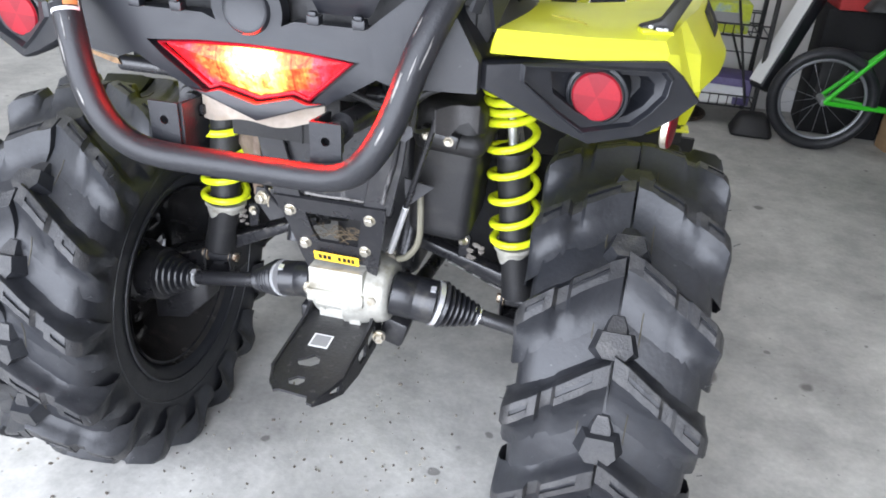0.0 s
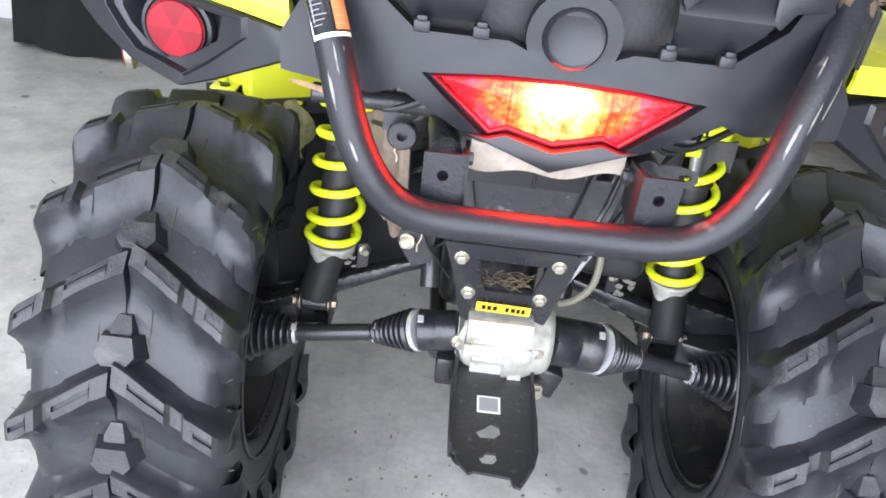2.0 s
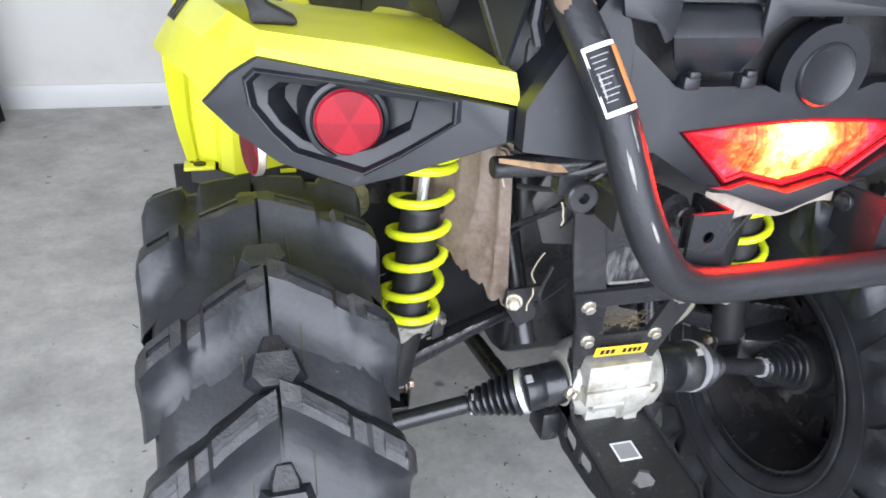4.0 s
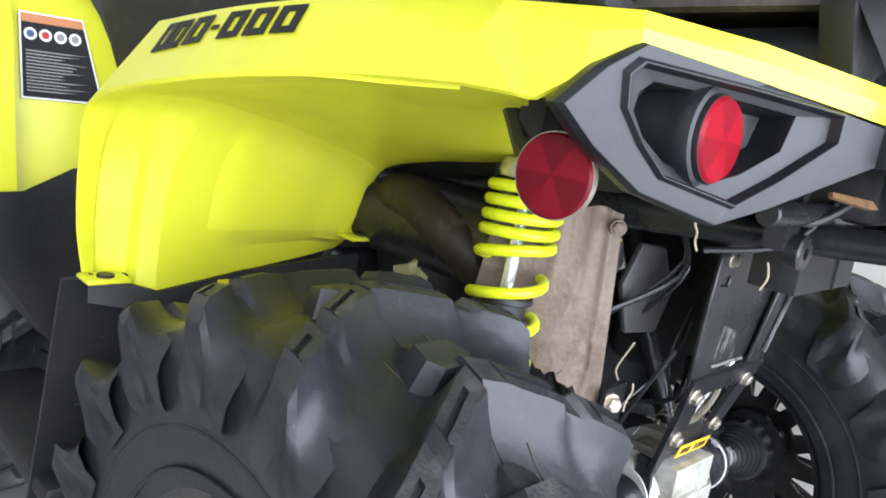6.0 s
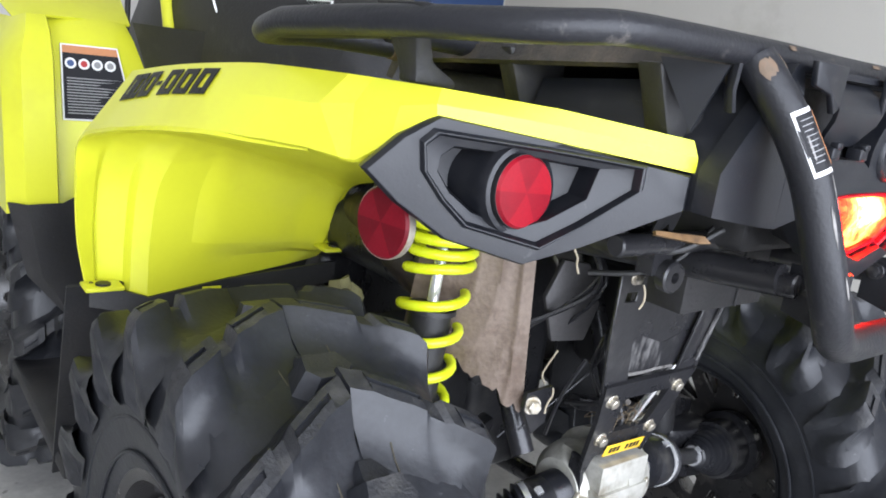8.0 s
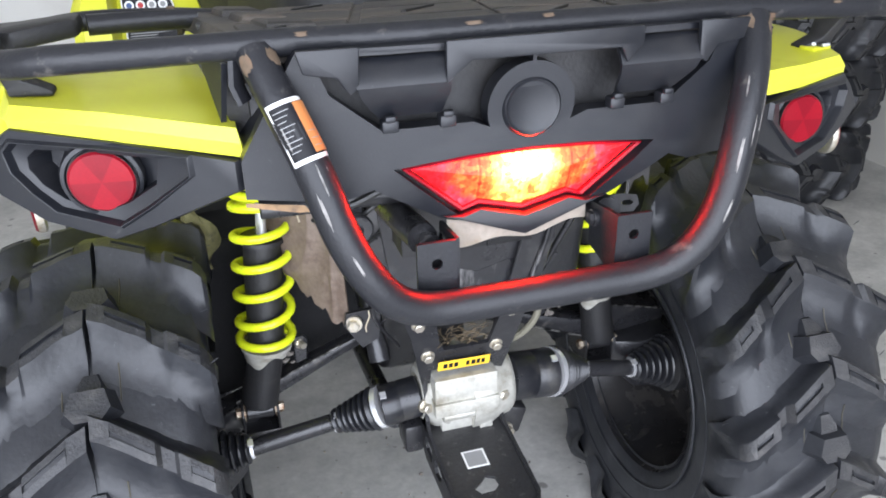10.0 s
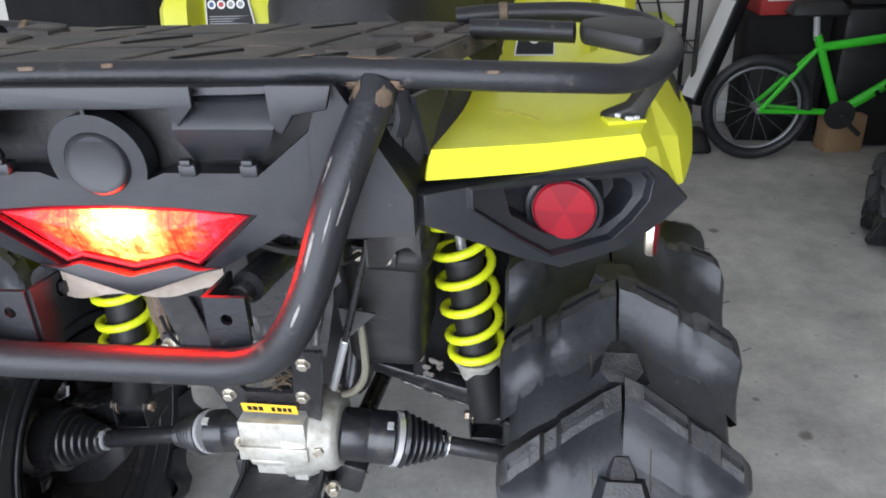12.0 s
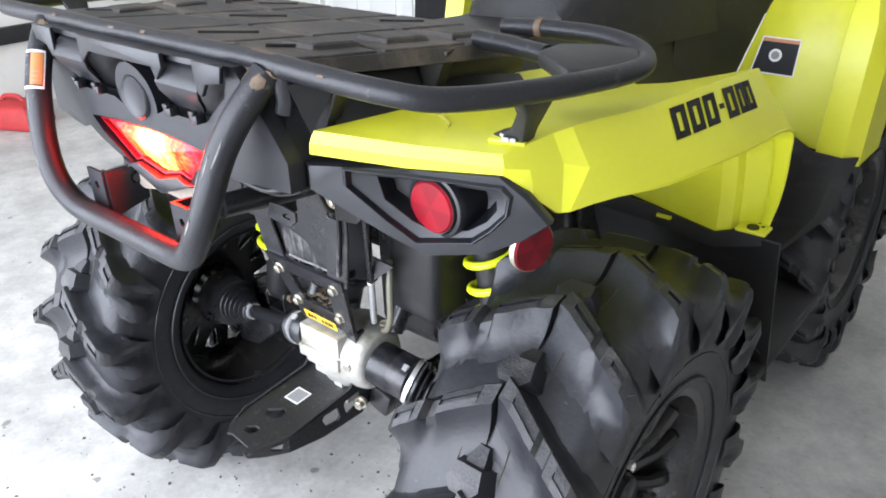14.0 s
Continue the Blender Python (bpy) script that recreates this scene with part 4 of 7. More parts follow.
    for y0, y1, split in ((0.092, 0.123, 1), (0.130, 0.160, 1), (0.167, 0.197, 1), (0.204, 0.215, 0), (0.222, 0.252, 1), (0.259, 0.282, 1), (0.284, 0.307, 1)):
        y0, y1 = y0 + shift, y1 + shift
        v0, v1 = (0.12, 0.55) if split else (0.31, 0.38)
        w = (y1 - y0) * 0.33
        cells = [(y0, y1, v0, v1)] if not split else [(y0, y0 + w, v0, v1), (y1 - w, y1, v0, v1), (y0 + w, y1 - w, v0, v0 + 0.09), (y0 + w, y1 - w, v1 - 0.09, v1)]
        bm = bmesh.new()
        for ya, yb, va, vb in cells:
            lean = 0.030
            steps = 3
            sheet(bm, [[on_band(y + lean * (0.55 - v), v) for y in (ya, yb)] for v in (va + (vb - va) * i / steps for i in range(steps + 1))], 0.0006)
        body("logo_mark", bm, LOGO, "black film mark", f)


def lamp_wing(s):
    """The dark panel with the round reflector, outboard of the tail lamp."""
    def W(x, z, d=0.0):
        y = -0.249 + (x - 0.262) * 0.44
        n = Vector((0.403, -0.915, 0)) * d
        return (s * (x + n.x), y + n.y, z)
    out = [(0.262, 0.929), (0.37, 0.939), (0.462, 0.944), (0.486, 0.925), (0.510, 0.897), (0.486, 0.875), (0.448, 0.851), (0.386, 0.838), (0.345, 0.856), (0.262, 0.900)]
    c = (0.392, 0.894)

    def shrink(k, kz=None):
        return [(c[0] + (x - c[0]) * k, c[1] + (z - c[1]) * (kz or k)) for x, z in out]

    def inset(loop, k, kz):
        return [(c[0] + (x - c[0]) * k, c[1] + (z - c[1]) * kz) for x, z in loop]
    rim0 = [(0.302, 0.932), (0.38, 0.934), (0.464, 0.934), (0.473, 0.924), (0.470, 0.902), (0.454, 0.881), (0.435, 0.863), (0.376, 0.852), (0.345, 0.875), (0.302, 0.912)]
    pocket = [(0.336, 0.9225), (0.38, 0.9235), (0.446, 0.9225), (0.455, 0.914), (0.456, 0.902), (0.446, 0.887), (0.428, 0.874), (0.394, 0.8655), (0.370, 0.876), (0.342, 0.897)]
    w = new("lamp_wing")
    w.parent = quad
    tagged(w, "dark grey plastic lamp surround with a recessed pocket")
    bm = bmesh.new()
    nested(bm, [[W(x, z, -0.055) for x, z in shrink(0.8)], [W(x, z, -0.014) for x, z in out], [W(x, z, -0.003) for x, z in out], [W(x, z, 0.003) for x, z in shrink(0.965)], [W(x, z, 0.002) for x, z in rim0],
                [W(x, z, 0.007) for x, z in inset(rim0, 0.965, 0.945)], [W(x, z, 0.0065) for x, z in inset(rim0, 0.945, 0.915)], [W(x, z, -0.003) for x, z in inset(rim0, 0.92, 0.87)],
                [W(x, z, -0.005) for x, z in pocket], [W(x, z, -0.012) for x, z in inset(pocket, 0.975, 0.96)], [W(x, z, -0.034) for x, z in inset(pocket, 0.92, 0.88)]])
    bmesh.ops.remove_doubles(bm, verts=bm.verts, dist=0.0003)
    body("surround", bevelled(bm, 0.0034, 3, 20), PLASTIC, "", w, 55)
    # round boss that carries the reflector, facing straight back
    bm = bmesh.new()
    lathe(bm, (s * 0.389, -0.130, 0.8955), (s * 0.389, -1, 0.8955), [(0, 0.039), (0.044, 0.0375), (0.049, 0.0375), (0.054, 0.0360), (0.055, 0.0325), (0.051, 0.0310)], 40)
    body("reflector_boss", bm, PLASTIC, "", w)
    for name, p, d, r in (("reflector", (s * 0.389, -0.187, 0.8955), (0, -1, 0), 0.0295), ("side_reflector", (s * (0.482 if s > 0 else 0.469), -0.132 if s > 0 else -0.118, 0.858 if s > 0 else 0.852), (s * 0.97, -0.22, 0), 0.0285)):
        p, d = Vector(p), Vector(d).normalized()
        bm = bmesh.new()
        lathe(bm, p - d * 0.004, p + d, [(0, r), (0.005, r), (0.0075, r * 0.93), (0.0082, r * 0.5), (0.0082, 0.0005)], 48)
        for i, fc in enumerate(bm.faces):
            fc.material_index = ((i % 48) // 8) % 2 if i >= 48 and len(fc.verts) == 4 else 0
        body(name, bm, [REFLECTOR_SIDE, REFLECTOR_DARK] if name[0] == "s" else [REFLECTOR, REFLECTOR_MID], "round red reflector", w)
        bm = bmesh.new()
        lathe(bm, p - d * 0.008, p + d, [(0, r * 0.9), (0.002, r * 1.02), (0.006, r * 1.03), (0.009, r * 1.015), (0.009, r * 0.99)], 40)
        body(name + "_rim", bm, ZINC if name[0] == "s" else PLASTIC_DARK, "", w)
    # bracket behind the side reflector
    bm = bmesh.new()
    tube(bm, [(s * 0.455, -0.105, 0.855), (s * 0.43, -0.06, 0.865), (s * 0.42, -0.03, 0.90)], 0.011, 8)
    block(bm, (s * 0.425, -0.062, 0.888), (0.018, 0.024, 0.030))
    body("reflector_stay", bm, PLASTIC_DARK, "", w)


def tail_panel():
    """Centre panel with the recesses, the round boss and the lamp housing."""
    def Y(x, z):
        return -0.286 + 0.10 * max(0.0, abs(x) - 0.13) + 0.25 * max(0, 0.90 - z) - 0.10 * max(0, z - 0.95)
    t = new("tail_panel")
    t.parent = quad
    tagged(t, "black textured plastic tail panel above the lit lamp")
    out = [(-0.208, 1.030), (0.208, 1.030), (0.262, 0.935), (0.262, 0.900), (0.175, 0.893), (0.150, 0.902), (0.085, 0.862), (0.0, 0.838), (-0.085, 0.862), (-0.150, 0.902), (-0.175, 0.893), (-0.262, 0.900), (-0.262, 0.935)]
    lens_out = [(-0.119, 0.9160), (-0.06, 0.922), (0.0, 0.9235), (0.06, 0.922), (0.119, 0.9160), (0.063, 0.8655), (0.046, 0.8720), (0.0, 0.8595), (-0.046, 0.8720), (-0.063, 0.8655)]
    hole = [(-0.131, 0.9195), (-0.06, 0.9255), (0.0, 0.927), (0.06, 0.9255), (0.131, 0.9195), (0.066, 0.8605), (0.046, 0.8675), (0.0, 0.8550), (-0.046, 0.8675), (-0.066, 0.8605)]
    arc = [(0.0425 * math.cos(t), 0.966 + 0.0425 * math.sin(t)) for t in (radians(-22 + 10 * i) for i in range(12))]
    pk = [(0.003, 1.0245), (0.196, 1.0245), (0.183, 0.992), (0.140, 0.957), (0.056, 0.957)] + arc
    pockets = [pk, [(-x, z) for x, z in pk[::-1]]]
    tmp = bmesh.new()
    plate(tmp, out, [hole] + pockets, Matrix(), 0.02)
    me = bpy.data.meshes.new("tmp")
    tmp.to_mesh(me)
    tmp.free()
    bm = bmesh.new()
    bm.from_mesh(me)
    bpy.data.meshes.remove(me)
    bmesh.ops.subdivide_edges(bm, edges=[e for e in bm.edges if e.calc_length() > 0.05], cuts=2)
    for v in bm.verts:
        x, z, d = v.co
        v.co = (x, Y(x, z) + d, z)
    body("fascia", bm, PLASTIC, "", t)
    # dark pocket backs with flaps, latches
    for s in (-1, 1):
        bm = bmesh.new()
        block(bm, (s * 0.1005, -0.250, 0.990), (0.200, 0.01, 0.085))
        body("pocket_back", bm, PLASTIC_DARK, "", t)
        bm = bmesh.new()
        sheet(bm, [[(s * x, y, z) for x in (0.079 + k, 0.11, 0.166 - 4 * k)] for y, z, k in ((-0.286, 1.022, 0), (-0.299, 1.012, 0), (-0.304, 1.000, 0.001), (-0.301, 0.990, 0.002), (-0.292, 0.978, 0.004), (-0.286, 0.969, 0.006))], 0.004)
        body("flap", bm, PLASTIC, "curved black plastic flap", t)
        for x in (0.082, 0.134):
            bm = bmesh.new()
            block(bm, (s * x, -0.291, 0.963), (0.015, 0.014, 0.011))
            block(bm, (s * x, -0.296, 0.970), (0.010, 0.008, 0.006))
            body("latch", bevelled(bm, 0.002, 2), PLASTIC, "", t)
    bm = bmesh.new()
    lathe(bm, (0, -0.268, 0.966), (0, -1, 0.966), [(0, 0.0395), (0.008, 0.0390), (0.015, 0.0375), (0.0175, 0.0345), (0.0180, 0.0290), (0.0215, 0.0282), (0.0235, 0.0262), (0.0225, 0.0245), (0.0215, 0.0225), (0.0215, 0.001)], 56)
    body("round_boss", bm, PLASTIC, "", t)
    bm = bmesh.new()
    prism(bm, [(-0.085, 1.034), (0.10, 1.034), (0.10, 1.018), (0.085, 1.002), (0.078, 1.016), (-0.062, 1.016), (-0.085, 0.998)], axes((0, -0.299, 0), (1, 0, 0), (0, 0, 1)), 0.006)
    for s in (-1, 1):
        prism(bm, [(0.158, 1.034), (0.21, 1.034), (0.205, 1.015), (0.178, 1.010), (0.168, 0.995), (0.160, 1.0)], axes((0, -0.297, 0), (s, 0, 0), (0, 0, 1)), 0.006 * s)
    body("rack_flange", bevelled(bm, 0.0015, 2), PLASTIC, "", t)
    # tail lamp
    lamp = new("tail_lamp")
    lamp.parent = quad
    tagged(lamp, "lit red tail lamp with an amber-white glow in the middle")
    bm = bmesh.new()
    c = (0.0, 0.893)
    loops = []
    for k, d in ((1.0, 0.016), (0.99, 0.001), (0.95, -0.007), (0.6, -0.013), (0.25, -0.015)):
        loops.append([(c[0] + (x - c[0]) * k, Y(x, z) + 0.019 + d, c[1] + (z - c[1]) * k) for x, z in lens_out])
    nested(bm, loops)
    body("lens", bm, LENS, "glowing red lens", lamp, 20)
    bm = bmesh.new()
    nested(bm, [[(x * k, Y(x, z) + d, c[1] + (z - c[1]) * k) for x, z in lens_out] for k, d in ((1.14, 0.014), (1.12, 0.022), (0.9, 0.060), (0.5, 0.065))])
    body("lamp_housing", bm, PLASTIC_DARK, "", lamp)
    bm = bmesh.new()
    edge_pts = [Vector((x * 1.0, Y(x, z) + 0.008, c[1] + (z - c[1]) * 1.0)) for x, z in lens_out]
    tube(bm, edge_pts, 0.0030, 6, closed=True)
    body("lens_frame", bm, REFLECTOR, "deep red lens frame", lamp)
    # chin under the lamp
    bm = bmesh.new()
    chin = [(-0.088, 0.866), (-0.064, 0.8625), (-0.046, 0.868), (0.0, 0.8555), (0.046, 0.868), (0.064, 0.8625), (0.088, 0.866), (0.0, 0.834)]
    prism(bm, chin, axes((0, -0.268, 0), (1, 0, 0), (0, 0, 1)), 0.014)
    body("chin", bevelled(bm, 0.003, 2), PLASTIC, "", t)
    # body sides behind the panel
    for s in (-1, 1):
        bm = bmesh.new()
        sheet(bm, [mirrored(r, s) for r in ([(0.205, -0.270, 1.012), (0.235, -0.20, 1.005), (0.25, -0.05, 0.99)], [(0.258, -0.262, 0.937), (0.262, -0.19, 0.95), (0.262, -0.05, 0.955)], [(0.258, -0.262, 0.900), (0.262, -0.19, 0.90), (0.262, -0.05, 0.90)])], 0.005)
        body("side_cheek", bm, PLASTIC, "", t)
        bm = bmesh.new()
        prism(bm, [(0, 0), (0.055, 0.0), (0.02, -0.055)], axes((s * 0.262, -0.262, 1.018), (0.35 * s, 0.93, 0), (0, 0, 1)), 0.005 * s)
        body("gusset", bm, PLASTIC, "", t)


for side in (1, -1):
    rear_fender(side)
    lamp_wing(side)
tail_panel()


def bumper():
    b = new("rear_bumper")
    b.parent = quad
    tagged(b, "black tubular steel rear bumper with scuffed paint")
    half = [(0.239, -0.266, 1.027), (0.233, -0.280, 1.010), (0.221, -0.300, 0.980), (0.206, -0.318, 0.940), (0.187, -0.334, 0.880), (0.166, -0.340, 0.838), (0.140, -0.337, 0.810), (0.105, -0.332, 0.797), (0.050, -0.330, 0.7945)]
    pts = spline([(-x, y, z) for x, y, z in half] + half[::-1], 8)
    bm = bmesh.new()
    tube(bm, pts, 0.0165, 20)
    body("hoop", bm, TUBE, "", b)

    def on_hoop(s, z):
        run = [Vector(p) for p in pts if p[0] * s > 0.15]
        run.sort(key=lambda p: p.z)
        k = max(i for i in range(len(run) - 1) if run[i].z <= z)
        return run[k].lerp(run[k + 1], (z - run[k].z) / max(run[k + 1].z - run[k].z, 1e-6))
    for s in (-1, 1):
        # tab with a hole, folded back
        bm = bmesh.new()
        m = axes((s * 0.101 - 0.019, -0.312, 0.790), (1, 0, 0), (0, 0, 1))
        plate(bm, [(0, 0), (0.038, 0), (0.038, 0.066), (0, 0.066)], [circle2(0.019, 0.044, 0.0055)], m, 0.004)
        prism(bm, [(0, 0), (0.055, 0.012), (0.055, 0.060), (0, 0.066)], axes((s * 0.101 - s * 0.019, -0.312, 0.790), (0, 1, 0), (0, 0, 1)), 0.004)
        block(bm, (s * 0.101, -0.298, 0.832), (0.030, 0.003, 0.030))
        body("tab", bm, TUBE, "steel tab with a bolt hole", b)
        bm = bmesh.new()
        hex_bolt(bm, (s * 0.080, -0.270, 0.836), (-s, 0, 0), 0.007, 0.005)
        body("tab_bolt", bm, CHASSIS, "", b)
        bm = bmesh.new()
        rod(bm, (s * 0.095, -0.275, 0.832), (s * 0.12, 0.05, 0.80), 0.012, 12)
        body("stay", bm, CHASSIS, "", b)
        rnd = random.Random(7 + s)
        for a0, a1, z0, z1 in ((-165, -118, 1.010, 1.024), (-70, -20, 1.010, 1.024), (-116, -106, 0.892, 0.925), (-98, -90, 0.850, 0.872), (-58, -52, 0.93, 0.965), (-130, -124, 0.955, 0.975), (-84, -79, 0.915, 0.945)):
            bm = bmesh.new()
            p, q = on_hoop(s, z0), on_hoop(s, z1)
            arc_patch(bm, p, q, 0.0170, a0, a1, rnd, 9)
            body("scuff", bm, SCUFF if z0 > 1 else SCUFF_PALE, "scraped metal on the hoop", b)
        bm = bmesh.new()
        tube(bm, [(s * 0.254, -0.262, 1.03), (s * 0.257, -0.262, 1.0), (s * 0.252, -0.262, 0.985)], 0.009, 8, flat=0.5)
        body("weld_lug", bm, TUBE, "", b)
    # sticker wrapped round the left tube
    c0, c1 = on_hoop(-1, 0.990), on_hoop(-1, 0.945)
    for name, a0, a1, t0, t1, r, mt in (("label_backing", -146, -4, 0.0, 1.0, 0.0171, STICKER_WHITE), ("label_text", -138, -70, 0.07, 0.93, 0.0176, STICKER_BLACK), ("label_field", -72, -12, 0.07, 0.93, 0.0176, STICKER_BLACK), ("label_warning", -66, -14, 0.08, 0.90, 0.0180, STICKER_ORANGE)):
        bm = bmesh.new()
        arc_patch(bm, c0.lerp(c1, t0), c0.lerp(c1, t1), r, a0, a1)
        body(name, bm, mt, "printed warning label", b)
    for i in range(9):
        bm = bmesh.new()
        t = 0.15 + 0.08 * i
        arc_patch(bm, c0.lerp(c1, t), c0.lerp(c1, t + 0.012), 0.0181, -130, -84 - 9 * (i % 3), None, 7)
        body("label_line", bm, GREY_PRINT, "", b)
    for i in range(3):
        bm = bmesh.new()
        t = 0.55 + 0.12 * i
        arc_patch(bm, c0.lerp(c1, t), c0.lerp(c1, t + 0.014), 0.0181, -60, -30, None, 5)
        body("label_line", bm, GREY_PRINT, "", b)


bumper()


def rack():
    r = new("rear_rack")
    r.parent = quad
    tagged(r, "black steel and plastic rear cargo rack")
    def Z(y):
        return 1.033 - 0.045 * (y + 0.262)

    def levelled(bm, s):
        """Takes most of the body's lean out of the left loop, whose front run sags a little."""
        for v in bm.verts:
            if s < 0:
                v.co.z -= 0.075 * max(0.0, abs(v.co.x) - 0.2) * min(1.0, max(0.0, (0.42 - v.co.y) / 0.35)) + 0.014 * min(1.0, max(0.0, (v.co.y - 0.02) / 0.09))
        return bm
    half = [(0.0, -0.264, 1.034), (0.12, -0.264, 1.034), (0.25, -0.263, 1.036), (0.34, -0.262, 1.037), (0.395, -0.256, 1.037), (0.432, -0.234, 1.033), (0.458, -0.190, 1.030), (0.478, -0.130, 1.027), (0.493, -0.060, 1.023),
            (0.501, 0.020, 1.018), (0.493, 0.075, 1.017), (0.462, 0.108, 1.020), (0.405, 0.124, 1.022), (0.314, 0.122, 1.018), (0.26, 0.121, 1.012)]
    for s in (-1, 1):
        bm = bmesh.new()
        tube(bm, spline([(s * x, y, z) for x, y, z in half], 7), 0.0120, 18)
        body("side_tube", levelled(bm, s), TUBE, "", r)
        bm = bmesh.new()
        tube(bm, [(s * 0.285, 0.028, 1.017), (s * 0.34, 0.022, 1.019), (s * 0.40, 0.010, 1.021)], 0.0115, 12)
        body("cross_tube", levelled(bm, s), TUBE, "", r)
        bm = bmesh.new()
        lathe(bm, (s * 0.312, 0.122, 1.018), (s * 0.36, 0.124, 1.020), [(0, 0.012), (0.001, 0.0135), (0.010, 0.0135), (0.011, 0.012)], 18)
        body("collar", levelled(bm, s), SCUFF, "rusty weld collar", r)
        bm = bmesh.new()
        prism(bm, [(0.0, 0.0), (0.06, -0.035), (0.085, -0.01), (0.098, 0.06), (0.075, 0.10), (0.035, 0.085), (0.0, 0.045)], axes((s * 0.405, -0.020, 1.014), (s, 0, -0.05), (0, 1, 0)), 0.020 * s)
        body("corner_plate", levelled(bevelled(bm, 0.006, 2), s), PLASTIC_DARK, "", r)
        bm = bmesh.new()
        nested(bm, [[(s * (cx + dx * wx), cy + dy * wy, cz) for dx, dy in ((-1, -1), (1, -1), (1, 1), (-1, 1))] for cx, cy, cz, wx, wy in ((0.474, -0.122, 1.020, 0.007, 0.034), (0.468, -0.118, 1.002, 0.007, 0.021), (0.457, -0.117, 0.980, 0.009, 0.014), (0.443, -0.117, 0.969, 0.020, 0.012), (0.443, -0.117, 0.963, 0.020, 0.012))])
        body("foot", bevelled(bm, 0.003, 2), PLASTIC_DARK, "", r)
    # platform: deck with slanted seams, its edge rounded down
    def D(y):
        return Z(y) + 0.003 - 0.042 * (y + 0.26)
    bm = bmesh.new()
    rows = []
    for j, y in enumerate((-0.258, -0.250, -0.16, -0.05, 0.05, 0.128, 0.136)):
        w = 0.250 + 0.16 * (y + 0.27)
        rows.append([(x * w, y, D(y) - (0.02 if j in (0, 6) else 0.0) - (0.016 if abs(x) > 0.99 else 0)) for x in (-1, -0.975, -0.6, -0.2, 0.2, 0.6, 0.975, 1)])
    sheet(bm, rows, 0.008)
    body("platform", bm, DECK, "dusty ribbed black plastic deck", r)
    # raised plates between the slanted seams, each with a black strip for a long slot's shade
    for x0, w in ((-0.275, 0.115), (-0.150, 0.135), (-0.005, 0.120), (0.125, 0.120)):
        for k, (ya, yb) in enumerate(((-0.245, -0.128), (-0.118, 0.005), (0.015, 0.122))):
            def at(u, y):
                x = x0 + u * w + 0.20 * (y + 0.25)
                lim = 0.240 + 0.16 * (y + 0.27)
                return (max(-lim, min(lim, x)), y)
            q = [at(0, ya), at(1, ya), at(1, yb), at(0, yb)]
            if min(q[1][0] - q[0][0], q[2][0] - q[3][0]) < 0.02:
                continue
            bm = bmesh.new()
            cx, cy = sum(p[0] for p in q) / 4, sum(p[1] for p in q) / 4
            nested(bm, [[(cx + (x - cx) * f, cy + (y - cy) * f, D(cy + (y - cy) * f) + h) for x, y in q] for f, h in ((1.0, -0.002), (0.985, 0.002), (0.96, 0.003))])
            body("deck_plate", bm, DECK, "", r, 20)
            if (k + round(x0 * 100)) % 2:
                continue
            # no recess is cut: a black strip stands in for the dark inside
            bm = bmesh.new()
            p0, p1 = at(0.35, ya + 0.03), at(0.62, yb - 0.03)
            tube(bm, [(*p0, D(p0[1]) + 0.0022), (*p1, D(p1[1]) + 0.0022)], 0.0055, 8, flat=0.5)
            body("slot", bm, SEAT, "", r)
    # ramped grip ribs towards both ends
    for s in (-1, 1):
        for x, y in ((0.205, -0.16), (0.222, -0.06), (0.240, 0.04)):
            bm = bmesh.new()
            nested(bm, [[(s * (x + a), y + b2, D(y + b2) + h) for a, b2 in ((-f * 0.030, -f * 0.036), (f * 0.018, -f * 0.030), (f * 0.030, f * 0.036), (-f * 0.018, f * 0.030))] for f, h in ((1.0, 0.0), (0.9, 0.007), (0.76, 0.009))])
            body("rib", bm, DECK, "", r, 20)
    rnd = random.Random(31)
    for x, sx, a0, a1 in ((0.236, 0.046, -20, 70), (0.182, 0.014, -10, 40), (0.222, 0.018, -160, -110), (0.252, 0.016, -150, -100), (0.02, 0.012, -60, -42), (-0.05, 0.018, -68, -52), (-0.20, 0.012, -65, -45), (0.33, 0.012, -60, -48)):
        bm = bmesh.new()
        arc_patch(bm, (x - sx / 2, -0.2635, 1.0350), (x + sx / 2, -0.2635, 1.0355), 0.0129, a0, a1, rnd, 15)
        body("scuff", bm, SCUFF, "scraped bare metal", r)
    Z = Z(-0.1)
    # black body under the rack
    for s in (-1, 1):
        for y in (-0.20, -0.02):
            bm = bmesh.new()
            prism(bm, [(0, 0), (0.07, 0), (0.04, -0.075), (0.0, -0.075)], axes((s * 0.215, y, Z - 0.012), (s, 0.2, 0), (0, 0, 1)), 0.03 * s)
            body("riser", bevelled(bm, 0.004, 2), PLASTIC_DARK, "", r)
    bm = bmesh.new()
    block(bm, (0, -0.02, 0.960), (0.50, 0.42, 0.05))
    body("tray", bevelled(bm, 0.01, 2), PLASTIC_DARK, "", r)


rack()


